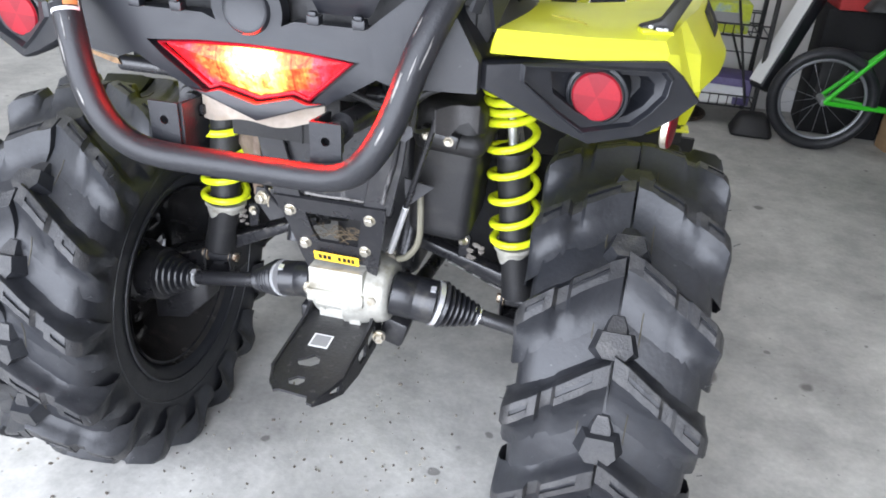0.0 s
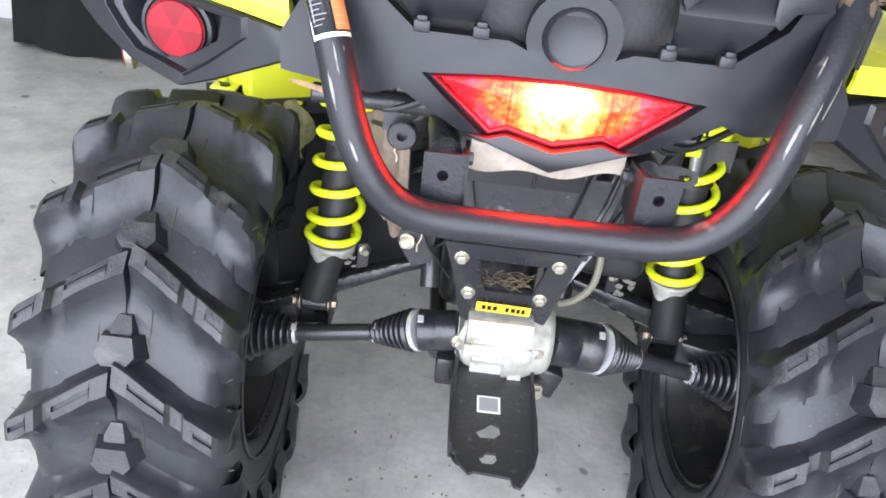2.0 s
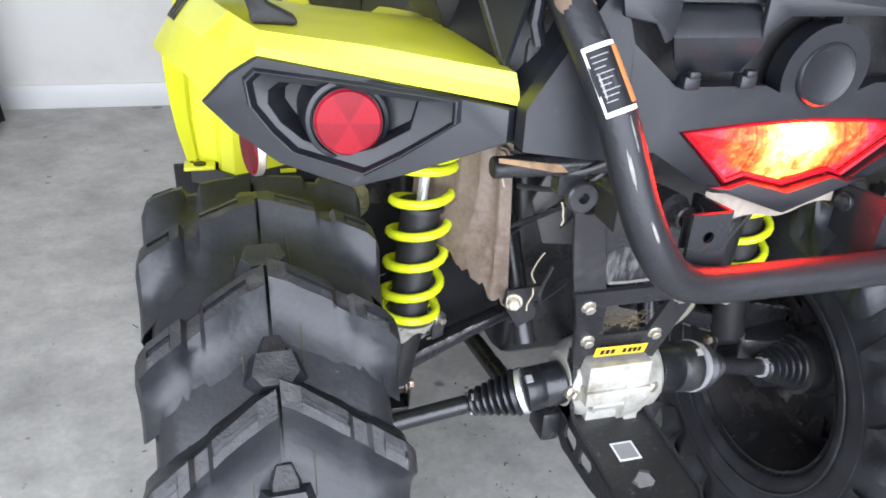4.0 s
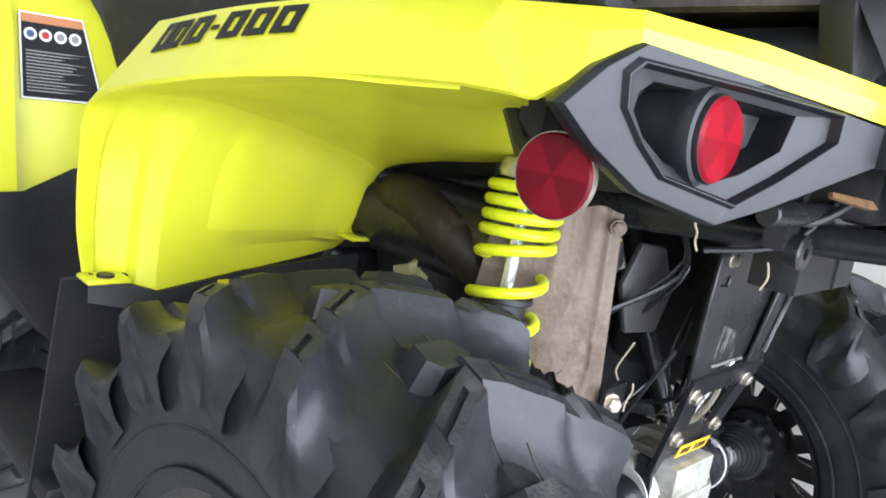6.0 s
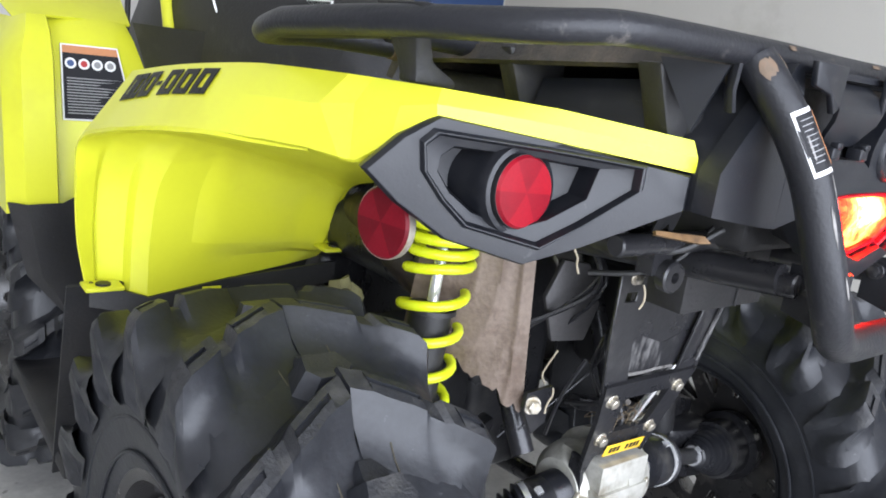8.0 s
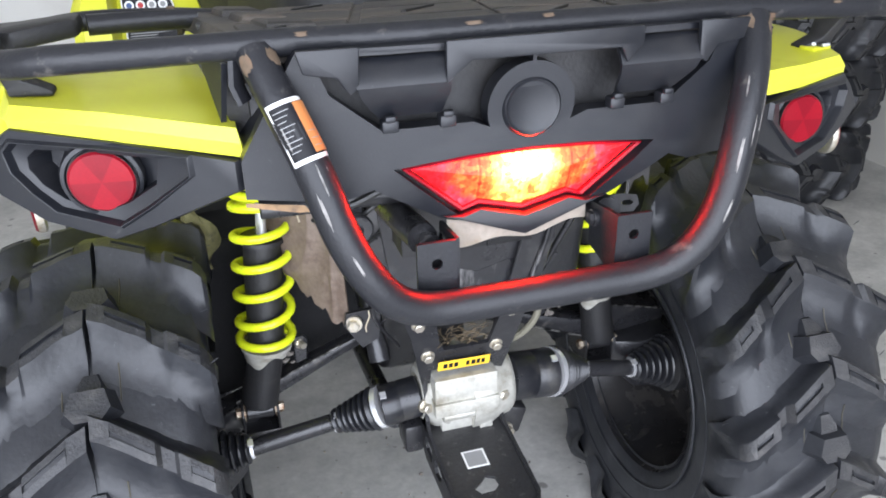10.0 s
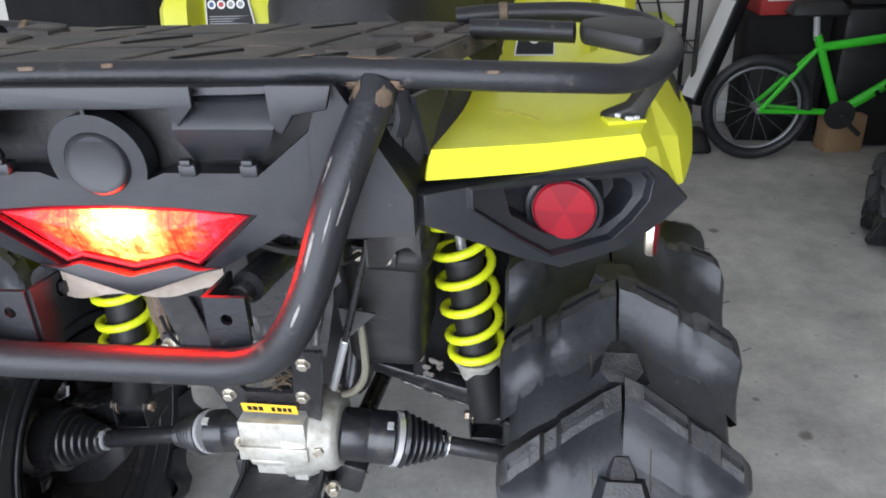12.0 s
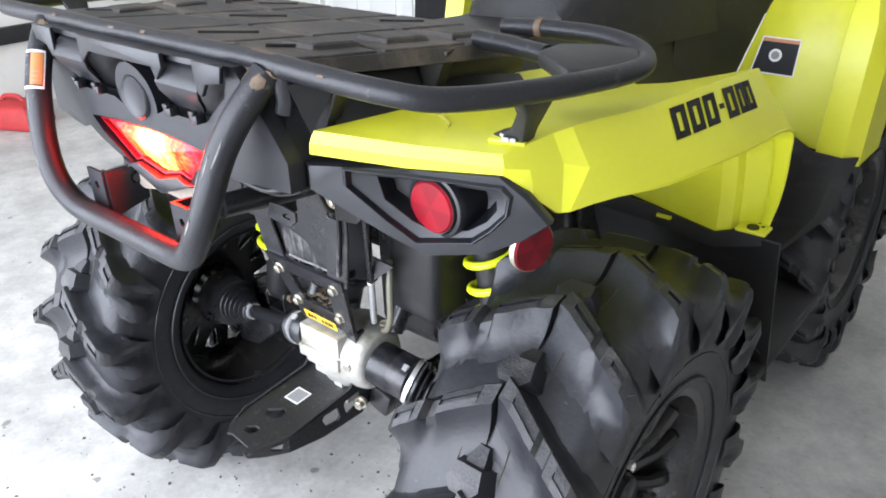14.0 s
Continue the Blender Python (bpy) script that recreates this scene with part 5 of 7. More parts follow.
def shock(s):
    k = new("shock_absorber")
    k.parent = quad
    tagged(k, "black shock absorber with a bright yellow coil spring")
    top = Vector((0.248, 0.075, 0.835)) if s > 0 else Vector((-0.236, 0.085, 0.835))
    bot = Vector((0.280, 0.091, 0.538)) if s > 0 else Vector((-0.260, 0.083, 0.537))
    d = (bot - top).normalized()
    L = (bot - top).length
    ex = (Vector((1, 0, 0)) - d * d.x).normalized()
    ey = ex.cross(d)
    bm = bmesh.new()
    pts = []
    for i in range(200):
        # wound from the lower end: a closed end turn, open turns, then close ones at the top
        t = i * 0.05
        h = 0.002 + 0.010 * min(t, 0.9) + 0.0455 * min(max(t - 0.9, 0), 4.7) + 0.0160 * max(t - 5.6, 0)
        if h > L - 0.008:
            break
        a = 0.5 + 2 * math.pi * t
        pts.append(bot - d * h + (ex * math.cos(a) + ey * math.sin(a)) * 0.0385)
    tube(bm, pts, 0.0064, 10)
    part("coil_spring", bm, SPRING, k, "bright yellow coil spring")
    bm = bmesh.new()
    lathe(bm, top + d * 0.128, bot, [(0, 0.010), (0.002, 0.031), (0.008, 0.032), (0.010, 0.026), (0.03, 0.027), (L - 0.128 - 0.004, 0.027), (L - 0.128, 0.029)], 24)
    part("damper_body", bm, PLASTIC_DARK, k)
    bm = bmesh.new()
    rod(bm, top, top + d * 0.16, 0.0075, 12)
    part("piston_rod", bm, BRIGHT, k, "bright steel rod")
    bm = bmesh.new()
    lathe(bm, top - d * 0.02, bot, [(0, 0.02), (0.004, 0.033), (0.018, 0.036), (0.024, 0.034)], 24)
    part("top_cap", bm, ZINC, k)
    # collar whose skirt is chipped, so that the black sleeve shows through
    rows = []
    for i in range(41):
        a = 2 * math.pi * i / 40
        r = ex * math.cos(a) + ey * math.sin(a)
        skirt = 0.026 + 0.008 * math.sin(a * 2 + 0.4) + 0.004 * math.sin(a * 5 + s)
        rows.append([bot + d * z + r * w for z, w in ((0.004, 0.026), (0.004, 0.0375), (0.010, 0.0375), (0.012, 0.034), (skirt * 0.7, 0.033), (skirt, 0.0305), (skirt, 0.0265))])
    bm = bmesh.new()
    grid(bm, rows)
    part("adjuster_collar", bm, CAST, k, "chipped dull aluminium collar", 50)
    low = Vector((0.294, 0.091, 0.418)) if s > 0 else Vector((-0.284, 0.085, 0.411))
    bm = bmesh.new()
    lathe(bm, bot + d * 0.008, low + Vector((0, 0, 0.012)), [(0, 0.027), (0.07, 0.027), (0.082, 0.0285), (0.100, 0.0285), ((low - bot).length - 0.022, 0.022)], 24)
    part("lower_sleeve", bm, PLASTIC_DARK, k)
    bm = bmesh.new()
    rod(bm, low + Vector((-0.021, 0, 0)), low + Vector((0.021, 0, 0)), 0.0125, 18)
    part("lower_eye", bm, CHASSIS, k)
    bm = bmesh.new()
    rod(bm, low + Vector((-0.028, 0, 0)), low + Vector((0.028, 0, 0)), 0.006, 12)
    hex_bolt(bm, low + Vector((0.026, 0, 0)), (1, 0, 0), 0.0085, 0.009, 1.6)
    hex_bolt(bm, low + Vector((-0.026, 0, 0)), (-1, 0, 0), 0.0085, 0.009, 1.6)
    part("lower_bolt", bm, RUSTY_BOLT, k, "rusty bolt and nut")


for side in (1, -1):
    shock(side)


def bellows(bm, p0, p1, r0, r1, folds):
    p0, p1 = Vector(p0), Vector(p1)
    L = (p1 - p0).length
    prof = [(0, r0)]
    for i in range(folds):
        t0, t1 = (i + 0.5) / folds, (i + 1) / folds
        prof += [(L * (i + 0.25) / folds, (r0 + (r1 - r0) * t0) * 1.10), (L * t0, (r0 + (r1 - r0) * t0) * 1.15), (L * (i + 0.62) / folds, (r0 + (r1 - r0) * t0) * 1.10), (L * (i + 0.95) / folds, (r0 + (r1 - r0) * t1) * 0.80)]
    prof.append((L, r1))
    return lathe(bm, p0, p1, prof, 32)


def half_shaft(s):
    h = new("drive_shaft")
    h.parent = quad
    tagged(h, "black drive shaft with ribbed rubber boots and steel clamps")
    if s > 0:
        a, b, c, e = (0.088, -0.004, 0.452), (0.165, 0.004, 0.440), (0.236, 0.027, 0.414), (0.332, 0.034, 0.392)
    else:
        a, b, c, e = (-0.048, -0.004, 0.450), (-0.108, -0.002, 0.441), (-0.177, 0.026, 0.408), (-0.305, 0.026, 0.389)
    a, b, c, e = (Vector(p) for p in (a, b, c, e))
    end = e + Vector((s * 0.062, 0.004, -0.006))
    d = (b - a).normalized()
    L = (b - a).length
    k = 0.90 if s > 0 else 0.74
    bm = bmesh.new()
    lathe(bm, a, b, [(0, 0.036 * k), (0.004, 0.042 * k), (L * 0.5, 0.0425 * k), (L * 0.52, 0.0415 * k), (L * 0.56, 0.0415 * k), (L * 0.58, 0.0425 * k), (L, 0.043 * k)], 36)
    part("inner_joint", bm, BOOT, h)
    bm = bmesh.new()
    bellows(bm, b + d * 0.006, c, 0.0375 * k / 0.9, 0.0165, 7)
    part("inner_boot", bm, BOOT, h, "ribbed black rubber boot")
    for p, q, r in ((b, c, 0.0445 * k), (c, e, 0.0170), (e, c, 0.0170)):
        q = (q - p).normalized()
        bm = bmesh.new()
        lathe(bm, p - q * 0.004, p + q, [(0, r * 0.9), (0, r), (0.008, r), (0.008, r * 0.9)], 32)
        block(bm, p + Vector((0, -r * 0.45, r * 0.92)), (0.009, 0.010, 0.0045), Matrix.Rotation(0.45, 4, "X"))
        part("clamp", bm, BRIGHT, h, "bright steel band clamp")
    bm = bmesh.new()
    rod(bm, c, e, 0.0135, 20)
    part("shaft", bm, CHASSIS, h)
    bm = bmesh.new()
    bellows(bm, e, end, 0.018, 0.040, 6)
    part("outer_boot", bm, BOOT, h, "ribbed black rubber boot")
    bm = bmesh.new()
    lathe(bm, end, end + Vector((s, 0.05, -0.05)), [(0, 0.040), (0.002, 0.050), (0.04, 0.052), (0.05, 0.062), (0.075, 0.060)], 32)
    part("hub_knuckle", bm, CHASSIS, h)


for side in (1, -1):
    half_shaft(side)


def differential():
    g = new("differential")
    g.parent = quad
    tagged(g, "cast aluminium rear differential")
    bm = bmesh.new()
    block(bm, (0.008, -0.022, 0.488), (0.094, 0.075, 0.040))
    block(bm, (0.008, -0.030, 0.458), (0.098, 0.070, 0.022))
    block(bm, (0.012, -0.012, 0.415), (0.074, 0.065, 0.10), None, 1.12)
    block(bm, (0.040, -0.045, 0.425), (0.020, 0.020, 0.06))
    rod(bm, (-0.028, -0.052, 0.442), (0.050, -0.052, 0.442), 0.011, 12)
    part("front_case", bevelled(bm, 0.006, 3), CAST, g, "", 50)
    bm = bmesh.new()
    lathe(bm, (0.020, 0.004, 0.450), (1, 0.004, 0.450), [(0, 0.070), (0.03, 0.068), (0.045, 0.060), (0.062, 0.056), (0.070, 0.050), (0.072, 0.044)], 40)
    part("side_cover", bm, CAST, g)
    bm = bmesh.new()
    lathe(bm, (-0.015, 0.004, 0.450), (-1, 0.004, 0.450), [(0, 0.060), (0.02, 0.055), (0.03, 0.046), (0.036, 0.040)], 32)
    part("side_cover", bm, CAST, g)
    for x, y, z in ((0.066, -0.046, 0.458), (-0.048, -0.035, 0.452), (0.078, -0.040, 0.380), (0.075, 0.035, 0.50)):
        bm = bmesh.new()
        hex_bolt(bm, (x, y, z), (0.3, -1, 0), 0.0085, 0.010)
        part("case_bolt", bm, ZINC, g)
    bm = bmesh.new()
    block(bm, (0.095, 0.01, 0.375), (0.045, 0.05, 0.05), Matrix.Rotation(0.3, 4, "Y"))
    part("lower_mount", bevelled(bm, 0.006, 2), CHASSIS, g)
    bm = bmesh.new()
    block(bm, (-0.062, 0.01, 0.375), (0.03, 0.05, 0.05))
    part("lower_mount", bevelled(bm, 0.006, 2), CHASSIS, g)


differential()


def hitch_plate():
    g = new("hitch_plate")
    g.parent = quad
    tagged(g, "scraped black steel hitch plate with four bolts")
    # upper sheet leans back towards the rear, lower arms run down to the differential
    up = axes((0.012, -0.066, 0.640), (1, 0, 0), (0, -0.10, 1))
    bm = bmesh.new()
    plate(bm, [(-0.075, 0.0), (0.068, 0.0), (0.080, 0.075), (0.088, 0.146), (0.05, 0.146), (-0.02, 0.150), (-0.085, 0.143)], [], up @ Matrix.Translation((0, 0, -0.010)), 0.005)
    part("upper_sheet", bm, CHASSIS, g)
    bm = bmesh.new()
    plate(bm, [(-0.072, 0.001), (0.066, 0.001), (0.070, 0.030), (0.052, 0.052), (0.010, 0.040), (-0.040, 0.056), (-0.074, 0.042)], [], up @ Matrix.Translation((0, 0, -0.005)), 0.0005)
    part("scraped_face", bm, SCRAPED, g, "scraped grey steel")
    # side straps, each with a slot near its top, and the bright worn lower edge between them
    for s, out in ((1, [(0.046, -0.012), (0.092, -0.012), (0.112, 0.075), (0.124, 0.158), (0.082, 0.160), (0.066, 0.080)]), (-1, [(-0.098, -0.012), (-0.052, -0.012), (-0.072, 0.080), (-0.084, 0.155), (-0.124, 0.150), (-0.114, 0.075)])):
        slot = [(s * 0.092 + a - 0.004, 0.118 + c) for a, c in ((-0.010, -0.006), (0.010, -0.006), (0.011, 0.006), (-0.009, 0.006))]
        bm = bmesh.new()
        plate(bm, out, [slot], up, 0.005)
        part("side_strap", bevelled(bm, 0.0012, 1), CHASSIS, g, "black steel strap with a slot")
        bm = bmesh.new()
        hex_bolt(bm, up @ Vector((s * 0.098, 0.143, 0.005)), (0, -1, -0.1), 0.0065, 0.005)
        part("bolt", bm, ZINC, g, "zinc hex bolt")
    bm = bmesh.new()
    tube(bm, [up @ Vector((x, 0.0015 + 0.0008 * math.sin(90 * x), -0.004)) for x in (-0.05, -0.03, -0.01, 0.01, 0.03, 0.046)], 0.0022, 6)
    part("worn_edge", bm, SCUFF_PALE, g, "bright worn steel edge")
    bm = bmesh.new()
    tube(bm, [(0.092, -0.074, 0.650), (0.112, -0.082, 0.72), (0.124, -0.090, 0.790)], 0.0035, 8)
    part("edge_fold", bm, SCRAPED, g)
    lo = axes((0.008, -0.069, 0.640), (1, 0, 0), (0, -0.30, 1))
    bm = bmesh.new()
    plate(bm, [(-0.095, 0.0), (0.09, 0.0), (0.080, -0.06), (0.068, -0.125), (0.062, -0.155), (0.048, -0.158), (0.046, -0.128), (-0.046, -0.128), (-0.048, -0.158), (-0.058, -0.155), (-0.066, -0.125), (-0.078, -0.06)],
          [[(-0.045, -0.028), (0.048, -0.028), (0.036, -0.088), (-0.030, -0.088), (-0.038, -0.07)]], lo, 0.007)
    part("lower_plate", bm, CHASSIS, g)
    for x, y, z in ((-0.062, -0.066, 0.613), (0.070, -0.066, 0.615), (-0.046, -0.048, 0.548), (0.056, -0.046, 0.548)):
        bm = bmesh.new()
        hex_bolt(bm, (x, y - 0.001, z), (0, -1, -0.3), 0.0076, 0.007)
        part("bolt", bm, ZINC, g, "zinc hex bolt")
    bm = bmesh.new()
    m = axes((-0.032, -0.0465, 0.518), (1, 0, -0.02), (0, -0.3, 1))
    prism(bm, [(0, 0), (0.078, 0), (0.078, 0.019), (0, 0.019)], m, 0.0012)
    part("maker_label", bevelled(bm, 0.001, 2), STICKER_YELLOW, g, "amber plastic label with dark lettering bars")
    for u0, u1 in ((0.008, 0.014), (0.016, 0.022), (0.024, 0.030), (0.042, 0.047), (0.050, 0.056), (0.058, 0.063), (0.065, 0.070)):
        bm = bmesh.new()
        prism(bm, [(u0, 0.005), (u1, 0.005), (u1, 0.014), (u0, 0.014)], m @ Matrix.Translation((0, 0, 0.0012)), 0.0004)
        part("label_bar", bm, STICKER_BLACK, g)
    # debris caught in the opening
    rnd = random.Random(4)
    bm = bmesh.new()
    for i in range(46):
        p = Vector((rnd.uniform(-0.03, 0.04), rnd.uniform(-0.050, -0.02), rnd.uniform(0.556, 0.574)))
        q = p + Vector((rnd.uniform(-0.03, 0.03), rnd.uniform(-0.012, 0.012), rnd.uniform(-0.006, 0.010)))
        tube(bm, [p, p.lerp(q, 0.5) + Vector((0, 0, 0.004)), q], 0.0005, 4)
    part("caught_grass", bm, GRASS, g, "dry grass caught in the plate")


hitch_plate()


def skid():
    g = new("skid_plate")
    g.parent = quad
    tagged(g, "scratched black steel skid plate with cut-outs")
    m = axes((0.010, -0.035, 0.408), (1, 0, 0), (0, -1, -0.06))
    bm = bmesh.new()
    plate(bm, [(-0.056, -0.02), (0.058, -0.02), (0.062, 0.10), (0.060, 0.160), (0.034, 0.222), (0.025, 0.220), (0.021, 0.207), (-0.026, 0.203), (-0.034, 0.207), (-0.048, 0.190), (-0.060, 0.150), (-0.062, 0.10)],
          [[(-0.027, 0.131), (-0.014, 0.122), (-0.004, 0.112), (0.008, 0.118), (0.010, 0.132), (0.0, 0.142), (-0.019, 0.143)], [(-0.021, 0.178), (-0.010, 0.168), (0.002, 0.168), (0.005, 0.178), (-0.002, 0.188), (-0.016, 0.188)]], m, 0.005)
    part("tray", bm, SKID_PAINT, g, "", 30)
    for s in (-1, 1):
        f = axes((0.010 + s * 0.060, -0.035, 0.410), (0, -1, -0.06), (0, 0, 1))
        bm = bmesh.new()
        plate(bm, [(-0.034, 0.045), (-0.012, 0.030), (0.02, 0.004), (0.158, 0.0), (0.158, -0.030), (0.09, -0.050), (0.0, -0.060), (-0.034, -0.040)],
              [[(0.002 + 0.0, -0.012), (0.034, -0.012), (0.038, -0.018), (0.036, -0.036), (0.030, -0.041), (0.004, -0.036), (0.0, -0.030)], [(0.052, -0.013), (0.082, -0.010), (0.087, -0.016), (0.082, -0.032), (0.076, -0.036), (0.054, -0.040), (0.049, -0.034)]], f, 0.005 * s)
        part("side_flange", bm, SKID_PAINT, g)
        # end of the flange, folded inward along the cut corner
        c = axes(m @ Vector((s * 0.060, 0.158 if s > 0 else 0.150, -0.002)), m.to_3x3() @ Vector((-s * 0.026, 0.062, 0) if s > 0 else Vector((-s * 0.012, 0.040, 0))), (0, 0, 1))
        L = 0.067 if s > 0 else 0.042
        bm = bmesh.new()
        plate(bm, [(0, 0.002), (L, -0.002), (L, -0.010), (L * 0.6, -0.020), (0, -0.030)], [[(0.008, -0.008), (0.028, -0.006), (0.030, -0.012), (0.012, -0.020)]], c, 0.004 * s)
        part("flange_end", bm, SKID_PAINT, g)
        bm = bmesh.new()
        plate(bm, [(-0.035, -0.005), (0.008, -0.005), (-0.002, 0.05), (-0.012, 0.10), (-0.03, 0.10), (-0.03, 0.05)], [], f, 0.006 * s)
        part("upright_arm", bm, CHASSIS, g)
    bm = bmesh.new()
    lm = m @ Matrix.Translation((-0.024, 0.062, -0.0012)) @ Matrix.Scale(0.92, 4)
    plate(bm, [(0, 0), (0.036, 0), (0.036, 0.036), (0, 0.036)], [[(0.003, 0.003), (0.033, 0.003), (0.033, 0.033), (0.003, 0.033)]], lm, 0.0008)
    part("label_frame", bm, STICKER_WHITE, g, "worn white-edged label")
    bm = bmesh.new()
    prism(bm, [(0.003, 0.003), (0.033, 0.003), (0.033, 0.033), (0.003, 0.033)], lm, 0.0005)
    part("label_field", bm, GREY_PRINT, g)


skid()


def arm_box(bm, stations):
    """A box-section arm through (x, y, top, bottom, depth)."""
    nested(bm, [[(x, y - w / 2, zb), (x, y + w / 2, zb), (x, y + w / 2, zt), (x, y - w / 2, zt)] for x, y, zt, zb, w in stations])
    bmesh.ops.recalc_face_normals(bm, faces=bm.faces)
    return bevelled(bm, 0.0045, 2, 40)


def suspension(s):
    g = new("suspension_arm")
    g.parent = quad
    tagged(g, "black painted steel box-section suspension arm")
    if s > 0:
        inner = [(0.09, 0.115, 0.514, 0.492, 0.026), (0.160, 0.112, 0.494, 0.473, 0.028), (0.255, 0.112, 0.467, 0.436, 0.034), (0.325, 0.112, 0.450, 0.412, 0.036)]
        outer = [(0.305, 0.125, 0.484, 0.432, 0.050), (0.36, 0.135, 0.468, 0.412, 0.056), (0.44, 0.15, 0.440, 0.385, 0.060)]
        pin, stay = Vector((0.294, 0.091, 0.418)), Vector((0.190, 0.090, 0.519))
    else:
        inner = [(-0.09, 0.115, 0.516, 0.498, 0.026), (-0.151, 0.112, 0.494, 0.474, 0.028), (-0.249, 0.112, 0.454, 0.427, 0.034), (-0.318, 0.112, 0.426, 0.396, 0.036)]
        outer = [(-0.286, 0.125, 0.425, 0.376, 0.050), (-0.363, 0.118, 0.398, 0.350, 0.056), (-0.43, 0.13, 0.375, 0.325, 0.060)]
        pin, stay = Vector((-0.284, 0.085, 0.411)), Vector((-0.211, 0.085, 0.515))
    bm = bmesh.new()
    part("inner_arm", arm_box(bm, inner), GLOSS_BLACK, g)
    bm = bmesh.new()
    part("outer_arm", arm_box(bm, outer), GLOSS_BLACK, g)
    # seam beads of the pressed arms, worn; their bright colour stands in for edge glints
    for line in ([(x, y - w / 2, zt) for x, y, zt, zb, w in outer], [(x, y - w / 2, zb) for x, y, zt, zb, w in outer], [(x, y - w / 2, zt if s < 0 else zb) for x, y, zt, zb, w in inner[1:]]):
        bm = bmesh.new()
        tube(bm, line, 0.0017, 6)
        part("seam_bead", bm, WORN_GLINT_EDGE, g, "worn seam bead with the edge's glint put in its colour")
    # lower shock bracket: two cheeks joined under the pin
    for k in (-1, 1):
        bm = bmesh.new()
        prism(bm, [(-0.016, -0.030), (0.05, -0.034), (0.05, 0.012), (0.010, 0.016), (-0.012, 0.013), (-0.018, 0.0)], axes(pin + Vector((k * 0.0245, 0, 0)), (0, 1, 0), (0, 0, 1)), 0.004 * k)
        part("bracket_cheek", bevelled(bm, 0.0015, 1), CHASSIS, g)
    bm = bmesh.new()
    block(bm, pin + Vector((0, 0.02, -0.036)), (0.056, 0.07, 0.012))
    part("bracket_base", bevelled(bm, 0.003, 2), CHASSIS, g)
    # hose stay with a bolt and dried mud above the arm
    bm = bmesh.new()
    prism(bm, [(-0.010, -0.036), (0.008, -0.030), (0.012, 0.006), (0.006, 0.014), (-0.010, 0.012)], axes(stay + Vector((0, 0.012, 0)), (1, 0, 0), (0, 0, 1)), 0.005)
    part("hose_stay", bevelled(bm, 0.0015, 1), CHASSIS, g)
    bm = bmesh.new()
    hex_bolt(bm, stay + Vector((0, 0.008, 0)), (-s * 0.5, -1, 0), 0.0060, 0.010, 1.4)
    part("stay_bolt", bm, ZINC, g)
    rnd = random.Random(31 + s)
    bm = bmesh.new()
    for k in range(7):
        c = stay + Vector((s * rnd.uniform(0.008, 0.034), 0.006, rnd.uniform(-0.032, -0.004)))
        bmesh.ops.create_icosphere(bm, subdivisions=1, radius=rnd.uniform(0.003, 0.006), matrix=Matrix.Translation(c) @ Matrix.Diagonal((1.3, 0.7, 0.9, 1)))
    for v in bm.verts:
        v.co += Vector((rnd.uniform(-1, 1), rnd.uniform(-1, 1), rnd.uniform(-1, 1))) * 0.0012
    part("dried_mud", bm, MUD_GREY, g, "lump of dried grey mud")
    # cast knuckle between the arm and the hub
    bm = bmesh.new()
    arm_box(bm, [(s * 0.315, 0.10, outer[1][3] + 0.01, outer[1][3] - 0.045, 0.05), (s * 0.36, 0.10, outer[1][3] + 0.01, outer[1][3] - 0.085, 0.08), (s * 0.43, 0.11, outer[1][3] + 0.01, outer[1][3] - 0.10, 0.09)])
    part("knuckle", bm, CHASSIS, g)
    # black sheet above the arm, added to stand in for the open bay's shade
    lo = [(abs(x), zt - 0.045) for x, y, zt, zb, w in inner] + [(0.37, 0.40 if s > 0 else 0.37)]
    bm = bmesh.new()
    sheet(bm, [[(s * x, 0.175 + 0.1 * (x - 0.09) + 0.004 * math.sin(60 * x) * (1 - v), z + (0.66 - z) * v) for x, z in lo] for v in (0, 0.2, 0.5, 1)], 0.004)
    part("bay_shade_sheet", bm, CLOTH_AND_SHADE, g, "black sheet standing in for the shade of the open wheel bay", 60)


for side in (1, -1):
    suspension(side)


